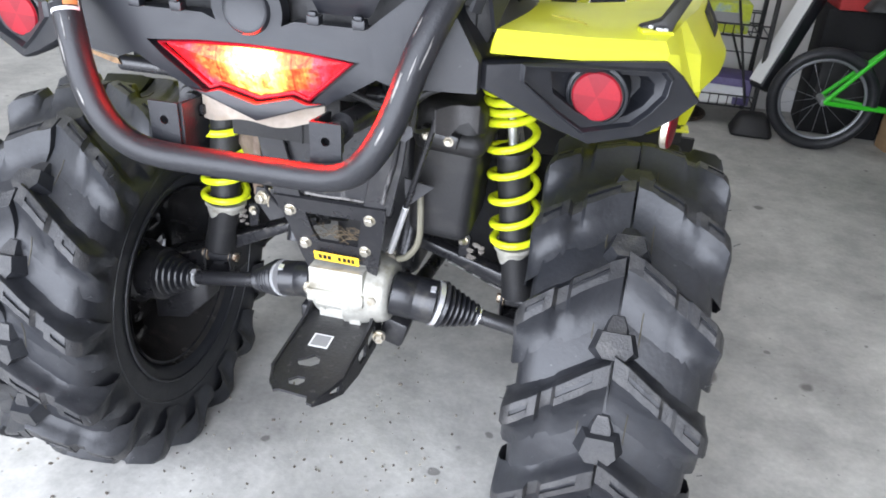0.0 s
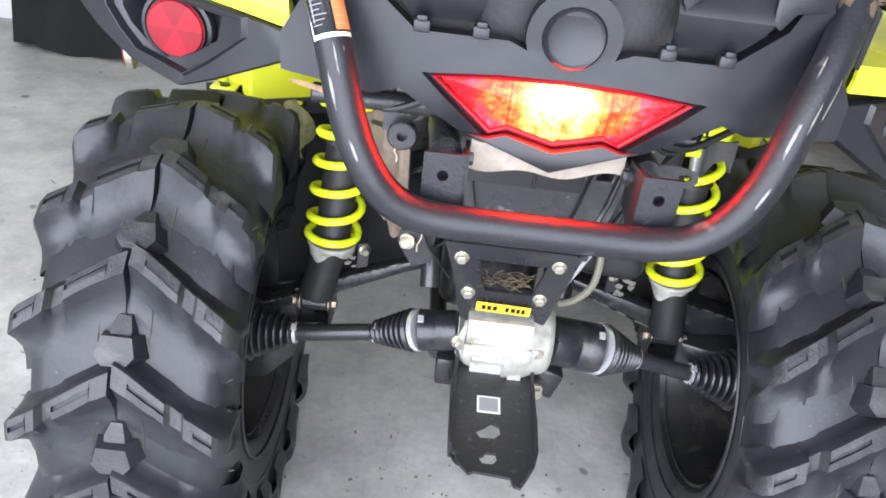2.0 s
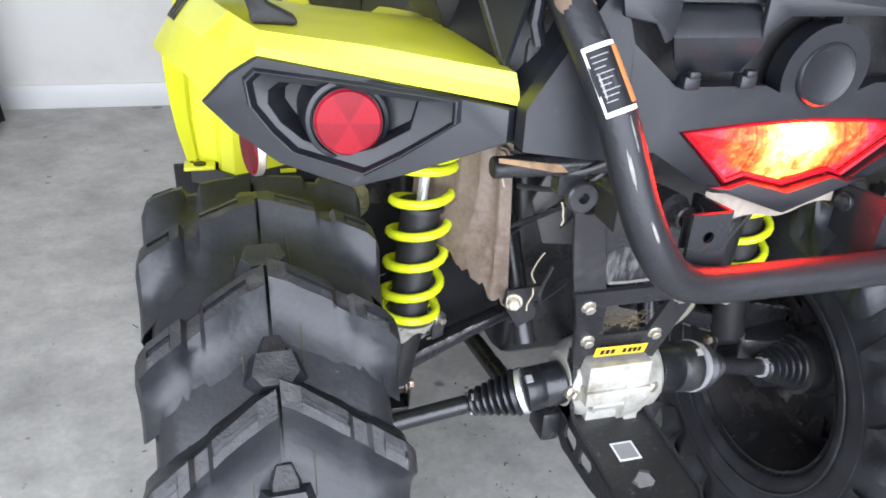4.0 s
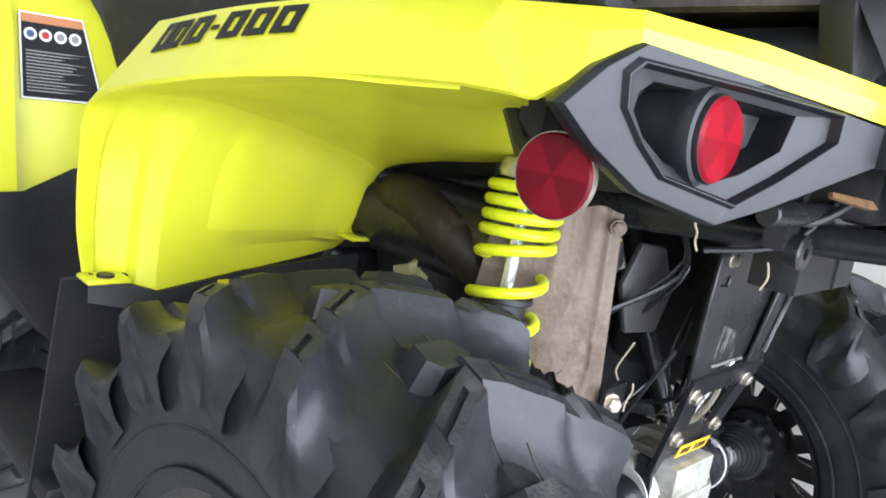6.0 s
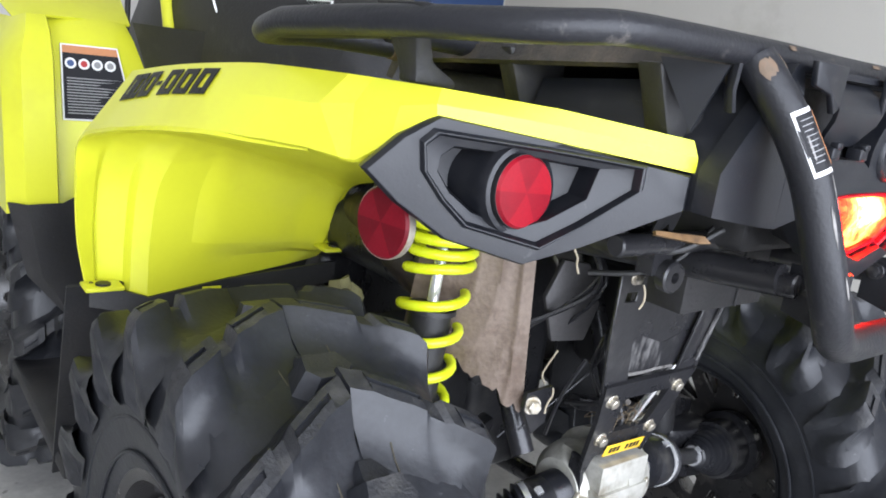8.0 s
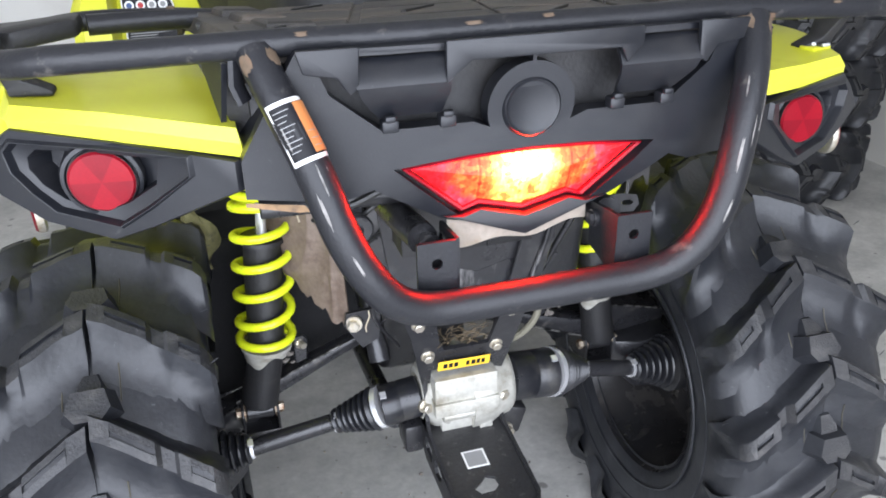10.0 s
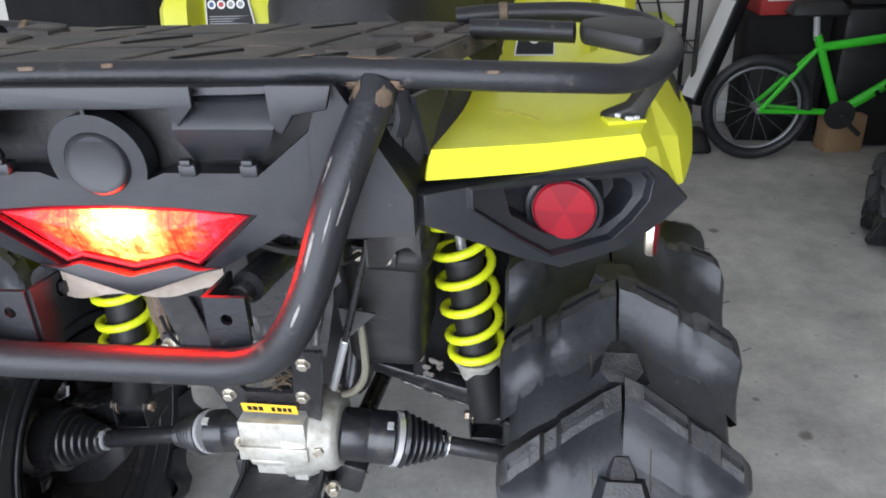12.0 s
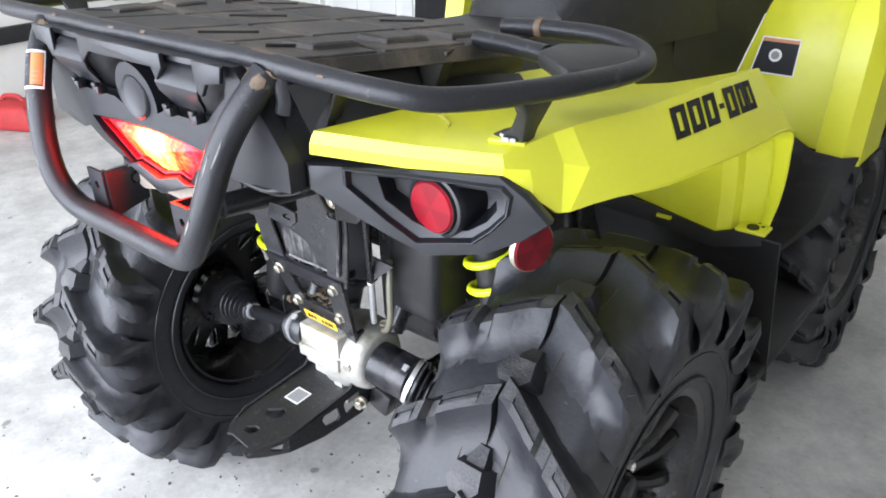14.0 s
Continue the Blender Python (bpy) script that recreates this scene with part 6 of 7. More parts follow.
def under_body():
    g = new("under_frame")
    g.parent = quad
    tagged(g, "black steel frame with muffler, heat shield and hoses")
    # exhaust heat shield on the left
    bm = bmesh.new()
    rows = []
    for j in range(31):
        v = j / 30
        row = []
        for i in range(33):
            u = i / 32
            drop = 0.225 if u > 0.82 else 0.225 - 0.075 * ((0.82 - u) / 0.82) ** 0.8
            x = -0.240 + 0.088 * u - 0.012 * v + 0.02 * v * u
            y = 0.118 - 0.102 * u - 0.020 * math.sin(math.pi * u) + 0.012 * v * (1 - u) - 0.012 * v * u
            # upright beads that sweep outward below
            d = u if v < 0.34 else math.hypot(u, 0.95 * (v - 0.34))
            rib = sum(math.exp(-((d - k) / 0.024) ** 2) for k in (0.22, 0.42, 0.62)) + math.exp(-((u - 0.86 + 0.10 * max(0.0, v - 0.6)) / 0.024) ** 2)
            rib -= 1.6 * math.exp(-((d - 0.74) / 0.10) ** 2)
            x, y = x - 0.0032 * rib * 0.7, y - 0.0032 * rib * 0.7
            row.append((x, y, 0.812 - drop * v + 0.003 * math.sin(11 * u) + (0.004 * math.sin(37 * u) + 0.003 * math.sin(71 * u)) * v ** 6))
        rows.append(row)
    sheet(bm, rows, 0.003)
    body("heat_shield", bm, SHIELD, "mud-stained tan metal heat shield", g, 60)
    bm = bmesh.new()
    hex_bolt(bm, (-0.140, -0.008, 0.595), (-0.3, -1, 0), 0.009, 0.009)
    part("shield_bolt", bm, ZINC, g)
    bm = bmesh.new()
    hex_bolt(bm, (-0.165, 0.012, 0.795), (-0.7, -0.7, 0), 0.007, 0.005)
    part("shield_bolt", bm, SHIELD, g)
    bm = bmesh.new()
    prism(bm, [(0, 0), (0.05, 0.0), (0.045, -0.05), (0.02, -0.06), (-0.004, -0.02)], axes((-0.150, -0.002, 0.612), (1, 0.1, 0), (0, 0, 1)), 0.005)
    part("shield_bracket", bm, CHASSIS, g)
    bm = bmesh.new()
    lathe(bm, (-0.165, 0.12, 0.735), (-0.165, 1, 0.735), [(0, 0.04), (0.01, 0.06), (0.30, 0.062), (0.32, 0.04)], 28)
    part("silencer", bm, CHASSIS, g, "black exhaust silencer")
    bm = bmesh.new()
    tube(bm, spline([(-0.19, 0.16, 0.70), (-0.22, 0.20, 0.74), (-0.21, 0.30, 0.77), (-0.16, 0.42, 0.74)], 6), 0.028, 16)
    part("exhaust_pipe", bm, BURNT, g, "rusty brown exhaust pipe")
    bm = bmesh.new()
    rows = []
    for j in range(9):
        v = j / 8
        half = 0.020 * (0.55 + 0.6 * math.sin(math.pi * min(1, v * 1.15)) + 0.12 * math.sin(13 * v))
        rows.append([(-0.338 + half * u + 0.006 * math.sin(5 * v) + 0.012 * v, 0.140 + 0.010 * abs(u) ** 1.5 + 0.006 * math.sin(4 * u + 7 * v), 0.728 - 0.085 * v + 0.006 * math.sin(3 * u + 2)) for u in (-1, -0.6, -0.2, 0.15, 0.5, 0.8, 1)])
    sheet(bm, rows, 0.004)
    part("torn_leaf", bm, OLIVE, g, "torn olive-tan plastic scrap", 40)
    rnd = random.Random(9)
    for k in range(7):
        x0, z0 = rnd.uniform(-0.13, -0.03), rnd.uniform(0.62, 0.84)
        bm = bmesh.new()
        tube(bm, spline([(x0, -0.02 + rnd.uniform(-0.05, 0.06), z0), (x0 + rnd.uniform(-0.03, 0.03), -0.03, z0 - 0.06), (x0 + rnd.uniform(-0.05, 0.05), rnd.uniform(-0.02, 0.05), z0 - rnd.uniform(0.10, 0.16))], 5), rnd.choice((0.0015, 0.0025, 0.0035)), 6)
        part("cable", bm, CHASSIS, g)
    bm = bmesh.new()
    prism(bm, [(0.02, 0), (0.07, 0.0), (0.085, 0.05), (0.06, 0.105), (0.02, 0.11), (0.0, 0.06)], axes((-0.115, 0.03, 0.665), (1, -0.25, 0), (0, 0, 1)), 0.01)
    part("guard_plate", bevelled(bm, 0.003, 2), GUARD, g, "grey plastic guard plate")
    # black tank on the right
    bm = bmesh.new()
    block(bm, (0.165, 0.085, 0.674), (0.105, 0.15, 0.236), Matrix.Rotation(0.06, 4, "Y"), 1.05)
    block(bm, (0.172, 0.080, 0.730), (0.118, 0.162, 0.045), Matrix.Rotation(0.06, 4, "Y"))
    part("storage_tank", bevelled(bm, 0.022, 4), PLASTIC_DARK, g, "rounded black plastic tank")
    bm = bmesh.new()
    tube(bm, spline([(0.130, 0.00, 0.66), (0.136, -0.01, 0.61), (0.134, -0.01, 0.56), (0.115, 0.0, 0.525), (0.095, 0.01, 0.51)], 6), 0.0055, 8)
    part("breather_hose", bm, HOSE, g, "clear tan rubber hose")
    bm = bmesh.new()
    rod(bm, (0.085, 0.0, 0.53), (0.176, -0.088, 0.805), 0.0045, 10)
    part("brake_rod", bm, CHASSIS, g)
    bm = bmesh.new()
    prism(bm, [(0, 0), (0.045, 0.03), (0.0, 0.05)], axes((0.118, -0.03, 0.63), (1, 0.3, 0.1), (0, 0, 1)), 0.004)
    part("rod_bracket", bm, DULL_STEEL, g, "dull grey metal bracket")
    bm = bmesh.new()
    rod(bm, (0.084, 0.001, 0.527), (0.118, -0.032, 0.630), 0.0060, 10)
    part("bright_rod", bm, BRIGHT, g, "bright steel rod end")
    bm = bmesh.new()
    block(bm, (0.160, -0.004, 0.742), (0.060, 0.018, 0.022), Matrix.Rotation(0.2, 4, "Y"))
    part("tank_bracket", bevelled(bm, 0.003, 2), CHASSIS, g)
    for x, z in ((0.142, 0.745), (0.176, 0.739)):
        bm = bmesh.new()
        hex_bolt(bm, (x, -0.013, z), (0, -1, 0), 0.006, 0.006)
        part("tank_bolt", bm, ZINC, g)
    # slotted steel ear beside the hoop
    bm = bmesh.new()
    plate(bm, [(-0.030, -0.010), (0.010, -0.011), (0.018, -0.003), (0.015, 0.008), (-0.006, 0.011), (-0.030, 0.010)], [[(-0.003, -0.003), (0.007, -0.003), (0.010, 0.0), (0.007, 0.003), (-0.003, 0.003), (-0.006, 0.0)]], axes((0.154, -0.20, 0.815), (1, 0.1, -0.08), (0, 0.25, 1)), 0.004)
    part("slotted_ear", bm, DULL_STEEL, g, "grey steel ear with a slot")
    # frame rails
    for s in (-1, 1):
        for p in ([(0.10, -0.26, 0.835), (0.11, -0.10, 0.82), (0.12, 0.20, 0.80), (0.12, 0.7, 0.72)], [(0.075, 0.06, 0.36), (0.09, 0.5, 0.32), (0.12, 1.2, 0.32)], [(0.10, 0.03, 0.50), (0.11, 0.12, 0.66), (0.12, 0.18, 0.80)]):
            bm = bmesh.new()
            tube(bm, spline(mirrored(p, s), 5), 0.016, 12)
            part("frame_rail", bm, CHASSIS, g)
    bm = bmesh.new()
    rod(bm, (-0.25, -0.175, 0.850), (0.165, -0.175, 0.850), 0.011, 14)
    body("cross_tube", bm, CHASSIS, "", g)
    bm = bmesh.new()
    prism(bm, [(0, 0), (0.050, -0.004), (0.062, -0.003), (0.055, 0.003), (0.0, 0.004)], axes((-0.262, -0.222, 0.872), (1, -0.25, 0), (0, 0.4, 1)), 0.004)
    body("torn_edge", bm, BRASSY, "torn brown edge strip under the wing", g)
    bm = bmesh.new()
    block(bm, (-0.020, -0.135, 0.803), (0.16, 0.05, 0.078))
    block(bm, (0.004, -0.1605, 0.803), (0.004, 0.004, 0.078))
    body("toolbox", bevelled(bm, 0.008, 2), PLASTIC_DARK, "", g)
    # tan mud sheet hanging under the lamp
    bm = bmesh.new()
    sheet(bm, [[(x, -0.262 + 0.008 * math.sin(30 * x), 0.842 + 0.35 * abs(x) ** 1.7 - dz - 0.004 * math.sin(70 * x + 9 * dz)) for x in [-0.077 + 0.154 * i / 20 for i in range(21)]] for dz in (-0.012, 0.0, 0.010, 0.018)], 0.003)
    body("mud_flap_strip", bm, MUD, "tan mud-caked strip", g, 60)
    # round grommet stays beside the hoop
    for s in (-1,):
        bm = bmesh.new()
        lathe(bm, (s * 0.150, -0.164, 0.815), (s * 0.150, -1, 0.815), [(0, 0.016), (0.012, 0.017), (0.014, 0.015), (0.014, 0.006), (0.004, 0.005)], 24)
        block(bm, (s * 0.158, -0.155, 0.835), (0.03, 0.02, 0.04))
        body("grommet_stay", bm, CHASSIS, "", g)
    rnd = random.Random(17)
    for x, y, z, L in ((-0.215, -0.10, 0.835, 0.05), (-0.16, -0.15, 0.80, 0.04), (-0.10, -0.16, 0.845, 0.055), (-0.085, -0.15, 0.83, 0.05), (-0.10, 0.0, 0.66, 0.07), (-0.12, -0.02, 0.62, 0.05), (0.10, -0.10, 0.84, 0.05), (0.14, -0.12, 0.83, 0.06)):
        bm = bmesh.new()
        p, pts = Vector((x, y, z)), []
        for k in range(5):
            pts.append(p.copy())
            p += Vector((rnd.uniform(-0.4, 0.4), rnd.uniform(-0.3, 0.3), -0.7)) * L / 4
        tube(bm, spline(pts, 3), 0.0011, 5)
        part("grass_stem", bm, STRAW, g, "dry grass stem")
    # wiring and torn flaps under the tail
    for pts, r in (([(0.10, -0.235, 0.868), (0.145, -0.215, 0.852), (0.20, -0.19, 0.872), (0.25, -0.15, 0.880)], 0.004), ([(0.09, -0.21, 0.872), (0.13, -0.20, 0.840), (0.17, -0.17, 0.848), (0.19, -0.10, 0.875)], 0.003),
                   ([(0.15, -0.16, 0.885), (0.16, -0.15, 0.83), (0.150, -0.12, 0.79), (0.155, -0.06, 0.77)], 0.0035), ([(-0.12, -0.20, 0.870), (-0.17, -0.18, 0.845), (-0.22, -0.15, 0.860)], 0.004), ([(-0.10, -0.18, 0.87), (-0.15, -0.16, 0.82), (-0.19, -0.10, 0.80)], 0.003)):
        bm = bmesh.new()
        tube(bm, spline(pts, 6), r, 8)
        part("wire", bm, WIRE, g)
    for x, y, z, w, h in ((0.165, -0.175, 0.868, 0.030, 0.040), (0.205, -0.165, 0.872, 0.035, 0.030), (0.135, -0.185, 0.865, 0.022, 0.032), (-0.175, -0.175, 0.868, 0.030, 0.034)):
        bm = bmesh.new()
        rows = [[(x + w * (u - 0.5), y + 0.006 * math.sin(9 * u + 40 * z) + 0.01 * v, z + 0.02 - h * v * (0.75 + 0.25 * math.sin(11 * u + 90 * x))) for u in (0, 0.25, 0.5, 0.75, 1)] for v in (0, 0.5, 1)]
        sheet(bm, rows, 0.002)
        part("torn_flap", bm, BURNT if x > 0.2 else CLOTH_AND_SHADE, g, "torn black flap", 50)
    # black inner guards under the tail
    for s in (-1, 1):
        bm = bmesh.new()
        sheet(bm, [mirrored(r, s) for r in ([(0.225, -0.165, 0.905), (0.225, 0.0, 0.905), (0.220, 0.16, 0.90)], [(0.220, -0.160, 0.882), (0.219, 0.0, 0.880), (0.217, 0.16, 0.876)], [(0.214, -0.150, 0.880 if s > 0 else 0.862), (0.212, 0.0, 0.876 if s > 0 else 0.835), (0.208, 0.16, 0.872 if s > 0 else 0.825)])], 0.005)
        body("inner_guard", bm, PLASTIC_DARK, "", g)
    bm = bmesh.new()
    sheet(bm, [[(0.188 + 0.05 * u, -0.150 + 0.05 * u + 0.012 * math.sin(5 * u), 0.832 - 0.032 * v - 0.012 * math.sin(7 * u) * v) for u in (0, 0.25, 0.5, 0.75, 1)] for v in (0, 0.5, 1)], 0.003)
    part("torn_guard", bm, GUARD, g, "torn grey plastic guard", 50)
    # closed box of the tail behind the lamp
    bm = bmesh.new()
    block(bm, (0, -0.105, 0.882), (0.21, 0.22, 0.070))
    body("tail_box", bevelled(bm, 0.010, 2), PLASTIC_DARK, "", g)
    # gearbox mass that fills the middle
    bm = bmesh.new()
    block(bm, (0, 0.34, 0.55), (0.17, 0.34, 0.36))
    block(bm, (0, 0.80, 0.48), (0.34, 0.60, 0.36))
    part("engine_cover", bevelled(bm, 0.03, 3), CHASSIS, g)


under_body()


def front_body():
    g = new("front_body")
    g.parent = quad
    tagged(g, "yellow front bodywork with black lower panels")
    for s in (-1, 1):
        # rear-facing yellow panel beside the seat
        bm = bmesh.new()
        zs = (0.630, 0.70, 0.80, 0.90, 0.945, 0.968, 0.978)
        rows = []
        for k, z in enumerate(zs):
            up = max(0, z - 0.9) / 0.078
            lean = (z - 0.655) * 0.22
            rows.append([(s * x, y + lean + 0.05 * up * up, z + dz) for x, y, dz in ((0.215 + 0.27 * (z - 0.655), 1.10, 0), (0.235 + 0.27 * (z - 0.655), 1.015, 0.045 * (k == 0)), (0.36, 0.99, 0.004 + 0.022 * (k == 0)), (0.45, 0.985, 0), (0.475, 0.99, -0.004), (0.490, 0.925, 0), (0.545 - 0.02 * up, 0.915, 0), (0.572 - 0.03 * up, 0.95, -0.01), (0.575 - 0.03 * up, 1.10, -0.01))])
        sheet(bm, rows, 0.005)
        part("side_panel", bm, YELLOW, g, "bright yellow plastic panel", 30)
        bm = bmesh.new()
        sheet(bm, [mirrored([(0.31, 1.14, 0.978), (0.40, 1.11, 0.980), (0.50, 1.08, 0.978), (0.542, 1.07, 0.968)], s), mirrored([(0.31, 1.25, 1.05), (0.42, 1.25, 1.06), (0.52, 1.25, 1.05), (0.56, 1.25, 1.02)], s), mirrored([(0.32, 1.55, 1.02), (0.42, 1.6, 1.03), (0.54, 1.6, 1.0), (0.58, 1.58, 0.96)], s)], 0.005)
        part("front_fender", bm, YELLOW, g)
        bm = bmesh.new()
        rows = [mirrored(r, s) for r in ([(0.26, 0.96, 0.69), (0.40, 0.945, 0.68), (0.47, 0.925, 0.65), (0.485, 0.915, 0.645), (0.545, 0.905, 0.645), (0.570, 0.93, 0.645)], [(0.26, 0.90, 0.54), (0.40, 0.885, 0.53), (0.462, 0.875, 0.52), (0.478, 0.868, 0.52), (0.525, 0.868, 0.52), (0.545, 0.885, 0.52)], [(0.26, 0.86, 0.40), (0.38, 0.845, 0.40), (0.43, 0.84, 0.40), (0.442, 0.835, 0.40), (0.46, 0.835, 0.42), (0.47, 0.845, 0.43)])]
        sheet(bm, rows, 0.006)
        part("lower_panel", bm, PLASTIC_DARK, g, "matt black lower panel")
        bm = bmesh.new()
        block(bm, (s * 0.43, 0.70, 0.335), (0.28, 0.42, 0.03))
        part("footrest", bevelled(bm, 0.008, 2), PLASTIC_DARK, g)
        # splash guard behind the footrest
        bm = bmesh.new()
        sheet(bm, [mirrored(r, s) for r in ([(0.22, 0.452, 0.668), (0.40, 0.450, 0.645), (0.574, 0.468, 0.634)], [(0.25, 0.49, 0.50), (0.42, 0.50, 0.48), (0.574, 0.51, 0.46)], [(0.30, 0.54, 0.34), (0.44, 0.55, 0.32), (0.572, 0.555, 0.305)])], 0.006)
        part("splash_guard", bm, PLASTIC_DARK, g, "thin black splash guard")
        bm = bmesh.new()
        sheet(bm, [mirrored(r, s) for r in ([(0.20, 0.40, 0.668), (0.36, 0.432, 0.642), (0.475, 0.432, 0.622), (0.545, 0.462, 0.640)], [(0.20, 0.40, 0.635), (0.36, 0.428, 0.612), (0.475, 0.43, 0.595), (0.545, 0.46, 0.605)])], 0.006)
        bm.transform(Matrix.Translation((0, 0, 0.02 if s > 0 else 0)))
        part("guard_lip", bm, PLASTIC_DARK, g)
        for x in (0.28, 0.39):
            bm = bmesh.new()
            block(bm, (s * x, 0.416, (0.663 if s > 0 else 0.643) - 0.1 * (x - 0.28)), (0.026, 0.006, 0.005))
            part("guard_clip", bm, YELLOW, g, "yellow slot clip")
        # black inner cover between the console and the yellow panel
        bm = bmesh.new()
        sheet(bm, [mirrored([(0.185, 0.84, z), (0.212, 0.92, z), (0.228 + 0.27 * (z - 0.655), 1.015 + 0.22 * (z - 0.655), z)], s) for z in (0.62, 0.75, 0.88, 0.985)], 0.005)
        part("inner_cover", bm, PLASTIC_DARK, g, "smooth black plastic cover", 60)
    # warning labels on both panels, with plain bars for its small print
    for s in (-1, 1):
        lean = Vector((0, 0.22, 1)).normalized()
        if s < 0:
            o = Vector((-0.462, 1.014, 0.790))
            w, h = 0.13, 0.140
        else:
            o = Vector((0.312, 1.019, 0.768))
            w, h = 0.078, 0.074
        m = axes(o, (1, -0.03 * s, 0), lean)
        for nm, x0, x1, y0, y1, d, mt in (("label_edge", -0.003, w + 0.003, -0.003, h + 0.003, 0.0040, STICKER_WHITE), ("label_field", 0, w, 0, h, 0.0046, STICKER_BLACK), ("label_band", 0, w, h * 0.90, h, 0.0052, STICKER_ORANGE)):
            bm = bmesh.new()
            slant = 0.03 if s < 0 else 0.0
            skew = 0.0 if s < 0 else 0.012
            prism(bm, [(x0 - skew * (1 - y0 / h), y0), (x1 - slant * (y0 / h), y0), (x1 - slant * (y1 / h), y1), (x0 - skew * (1 - y1 / h), y1)], m, d)
            part(nm, bm, mt, g, "black printed warning label")
        if s < 0:
            for k in range(4):
                bm = bmesh.new()
                plate(bm, circle2(0.014 + 0.0245 * k, h * 0.76, 0.0105, 16), [], m, 0.0054)
                part("pictogram", bm, STICKER_WHITE, g, "small round white pictogram")
                bm = bmesh.new()
                prism(bm, circle2(0.014 + 0.0245 * k, h * 0.76, 0.0065, 10), m, 0.0058)
                part("pictogram_mark", bm, (BLUE, RED_CARD, GREY_PRINT, GREY_PRINT)[k], g)
            rnd = random.Random(8)
            for k in range(13):
                bm = bmesh.new()
                y = h * (0.55 - 0.04 * k)
                prism(bm, [(0.006, y), (0.006 + rnd.uniform(0.05, 0.105), y), (0.006 + rnd.uniform(0.05, 0.105), y + 0.0022), (0.006, y + 0.0022)], m, 0.0052)
                part("print_line", bm, GREY_PRINT, g)
        else:
            bm = bmesh.new()
            plate(bm, circle2(w * 0.42, h * 0.52, 0.014, 18), [], m, 0.0054)
            part("pictogram", bm, STICKER_WHITE, g, "small round white pictogram")
            bm = bmesh.new()
            prism(bm, circle2(w * 0.42, h * 0.52, 0.009, 10), m, 0.0058)
            part("pictogram_mark", bm, GREY_PRINT, g)
    # seat and console
    bm = bmesh.new()
    rows = []
    for y, z, w in ((0.16, 0.90, 0.17), (0.19, 0.935, 0.18), (0.32, 0.945, 0.17), (0.50, 0.935, 0.16), (0.66, 0.94, 0.14), (0.80, 0.97, 0.12)):
        rows.append([(-w - 0.02, y, 0.86), (-w - 0.015, y, z - 0.05), (-w + 0.03, y, z - 0.008), (0, y, z), (w - 0.03, y, z - 0.008), (w + 0.015, y, z - 0.05), (w + 0.02, y, 0.86)])
    sheet(bm, rows, 0.01)
    part("seat", bm, SEAT, g, "black vinyl saddle")
    bm = bmesh.new()
    block(bm, (0, 0.80, 0.78), (0.42, 0.75, 0.24), None, 0.85)
    part("console_base", bevelled(bm, 0.03, 3), PLASTIC_DARK, g)
    bm = bmesh.new()
    rows = []
    for y, z, w in ((0.50, 0.93, 0.07), (0.515, 1.01, 0.09), (0.56, 1.065, 0.115), (0.66, 1.105, 0.135), (0.78, 1.135, 0.165), (0.92, 1.17, 0.20), (1.08, 1.20, 0.225), (1.25, 1.18, 0.22), (1.45, 1.10, 0.20)):
        rows.append([(-w - 0.03, y, 0.86), (-w - 0.022, y, 0.5 * z + 0.43), (-w, y, z - 0.055), (-w + 0.045, y, z - 0.014), (-0.02, y, z), (0.02, y, z), (w - 0.045, y, z - 0.014), (w, y, z - 0.055), (w + 0.022, y, 0.5 * z + 0.43), (w + 0.03, y, 0.86)])
    sheet(bm, rows, 0.006)
    part("console", bm, PLASTIC_DARK, g, "black plastic console", 28)
    # ignition key on its ring, hanging at the side of the console
    bm = bmesh.new()
    k = Vector((-0.232, 0.885, 1.064))
    tube(bm, [k + Vector((0.007 * math.cos(a), 0.004, 0.008 + 0.007 * math.sin(a))) for a in (2 * math.pi * i / 20 for i in range(20))], 0.0008, 6, closed=True)
    m = axes(k + Vector((0, 0, -0.014)), (0.8, -0.5, 0.3), (-0.35, 0, 1))
    prism(bm, [(-0.006, 0.001), (0.006, 0.001), (0.007, 0.010), (0.0, 0.014), (-0.007, 0.010)], m, 0.002)
    prism(bm, [(-0.002, -0.024), (0.0, -0.027), (0.002, -0.024), (0.002, 0.002), (-0.002, 0.002)], m, 0.0016)
    part("ignition_key", bm, BRIGHT, g, "bright steel key on a ring")
    # caution label on the side of the console
    m = axes((-0.146, 0.690, 1.010), (0.13, -1, 0), (0.20, 0, 1))
    for nm, x0, x1, y0, y1, d, mt in (("label_edge", 0, 0.075, 0, 0.060, 0.003, STICKER_WHITE), ("label_field", 0.003, 0.072, 0.024, 0.057, 0.0036, STICKER_BLACK), ("label_band", 0.003, 0.072, 0.003, 0.022, 0.0036, STICKER_ORANGE)):
        bm = bmesh.new()
        prism(bm, [(x0, y0 + 0.004), (x0 + 0.006, y0), (x1 - 0.006, y0), (x1, y0 + 0.004), (x1, y1), (x0, y1)], m, -d)
        part(nm, bm, mt, g, "printed caution label")
    for s in (-1, 1):
        bm = bmesh.new()
        tube(bm, [(s * 0.25, 1.05, 0.94), (s * 0.25, 1.12, 1.10), (s * 0.20, 1.2, 1.22)], 0.014, 10)
        part("trim_post", bm, YELLOW, g)
    bm = bmesh.new()
    tube(bm, spline([(-0.36, 0.95, 1.24), (-0.22, 1.02, 1.26), (-0.06, 1.12, 1.22), (0.06, 1.12, 1.22), (0.22, 1.02, 1.26), (0.36, 0.95, 1.24)], 5), 0.012, 10)
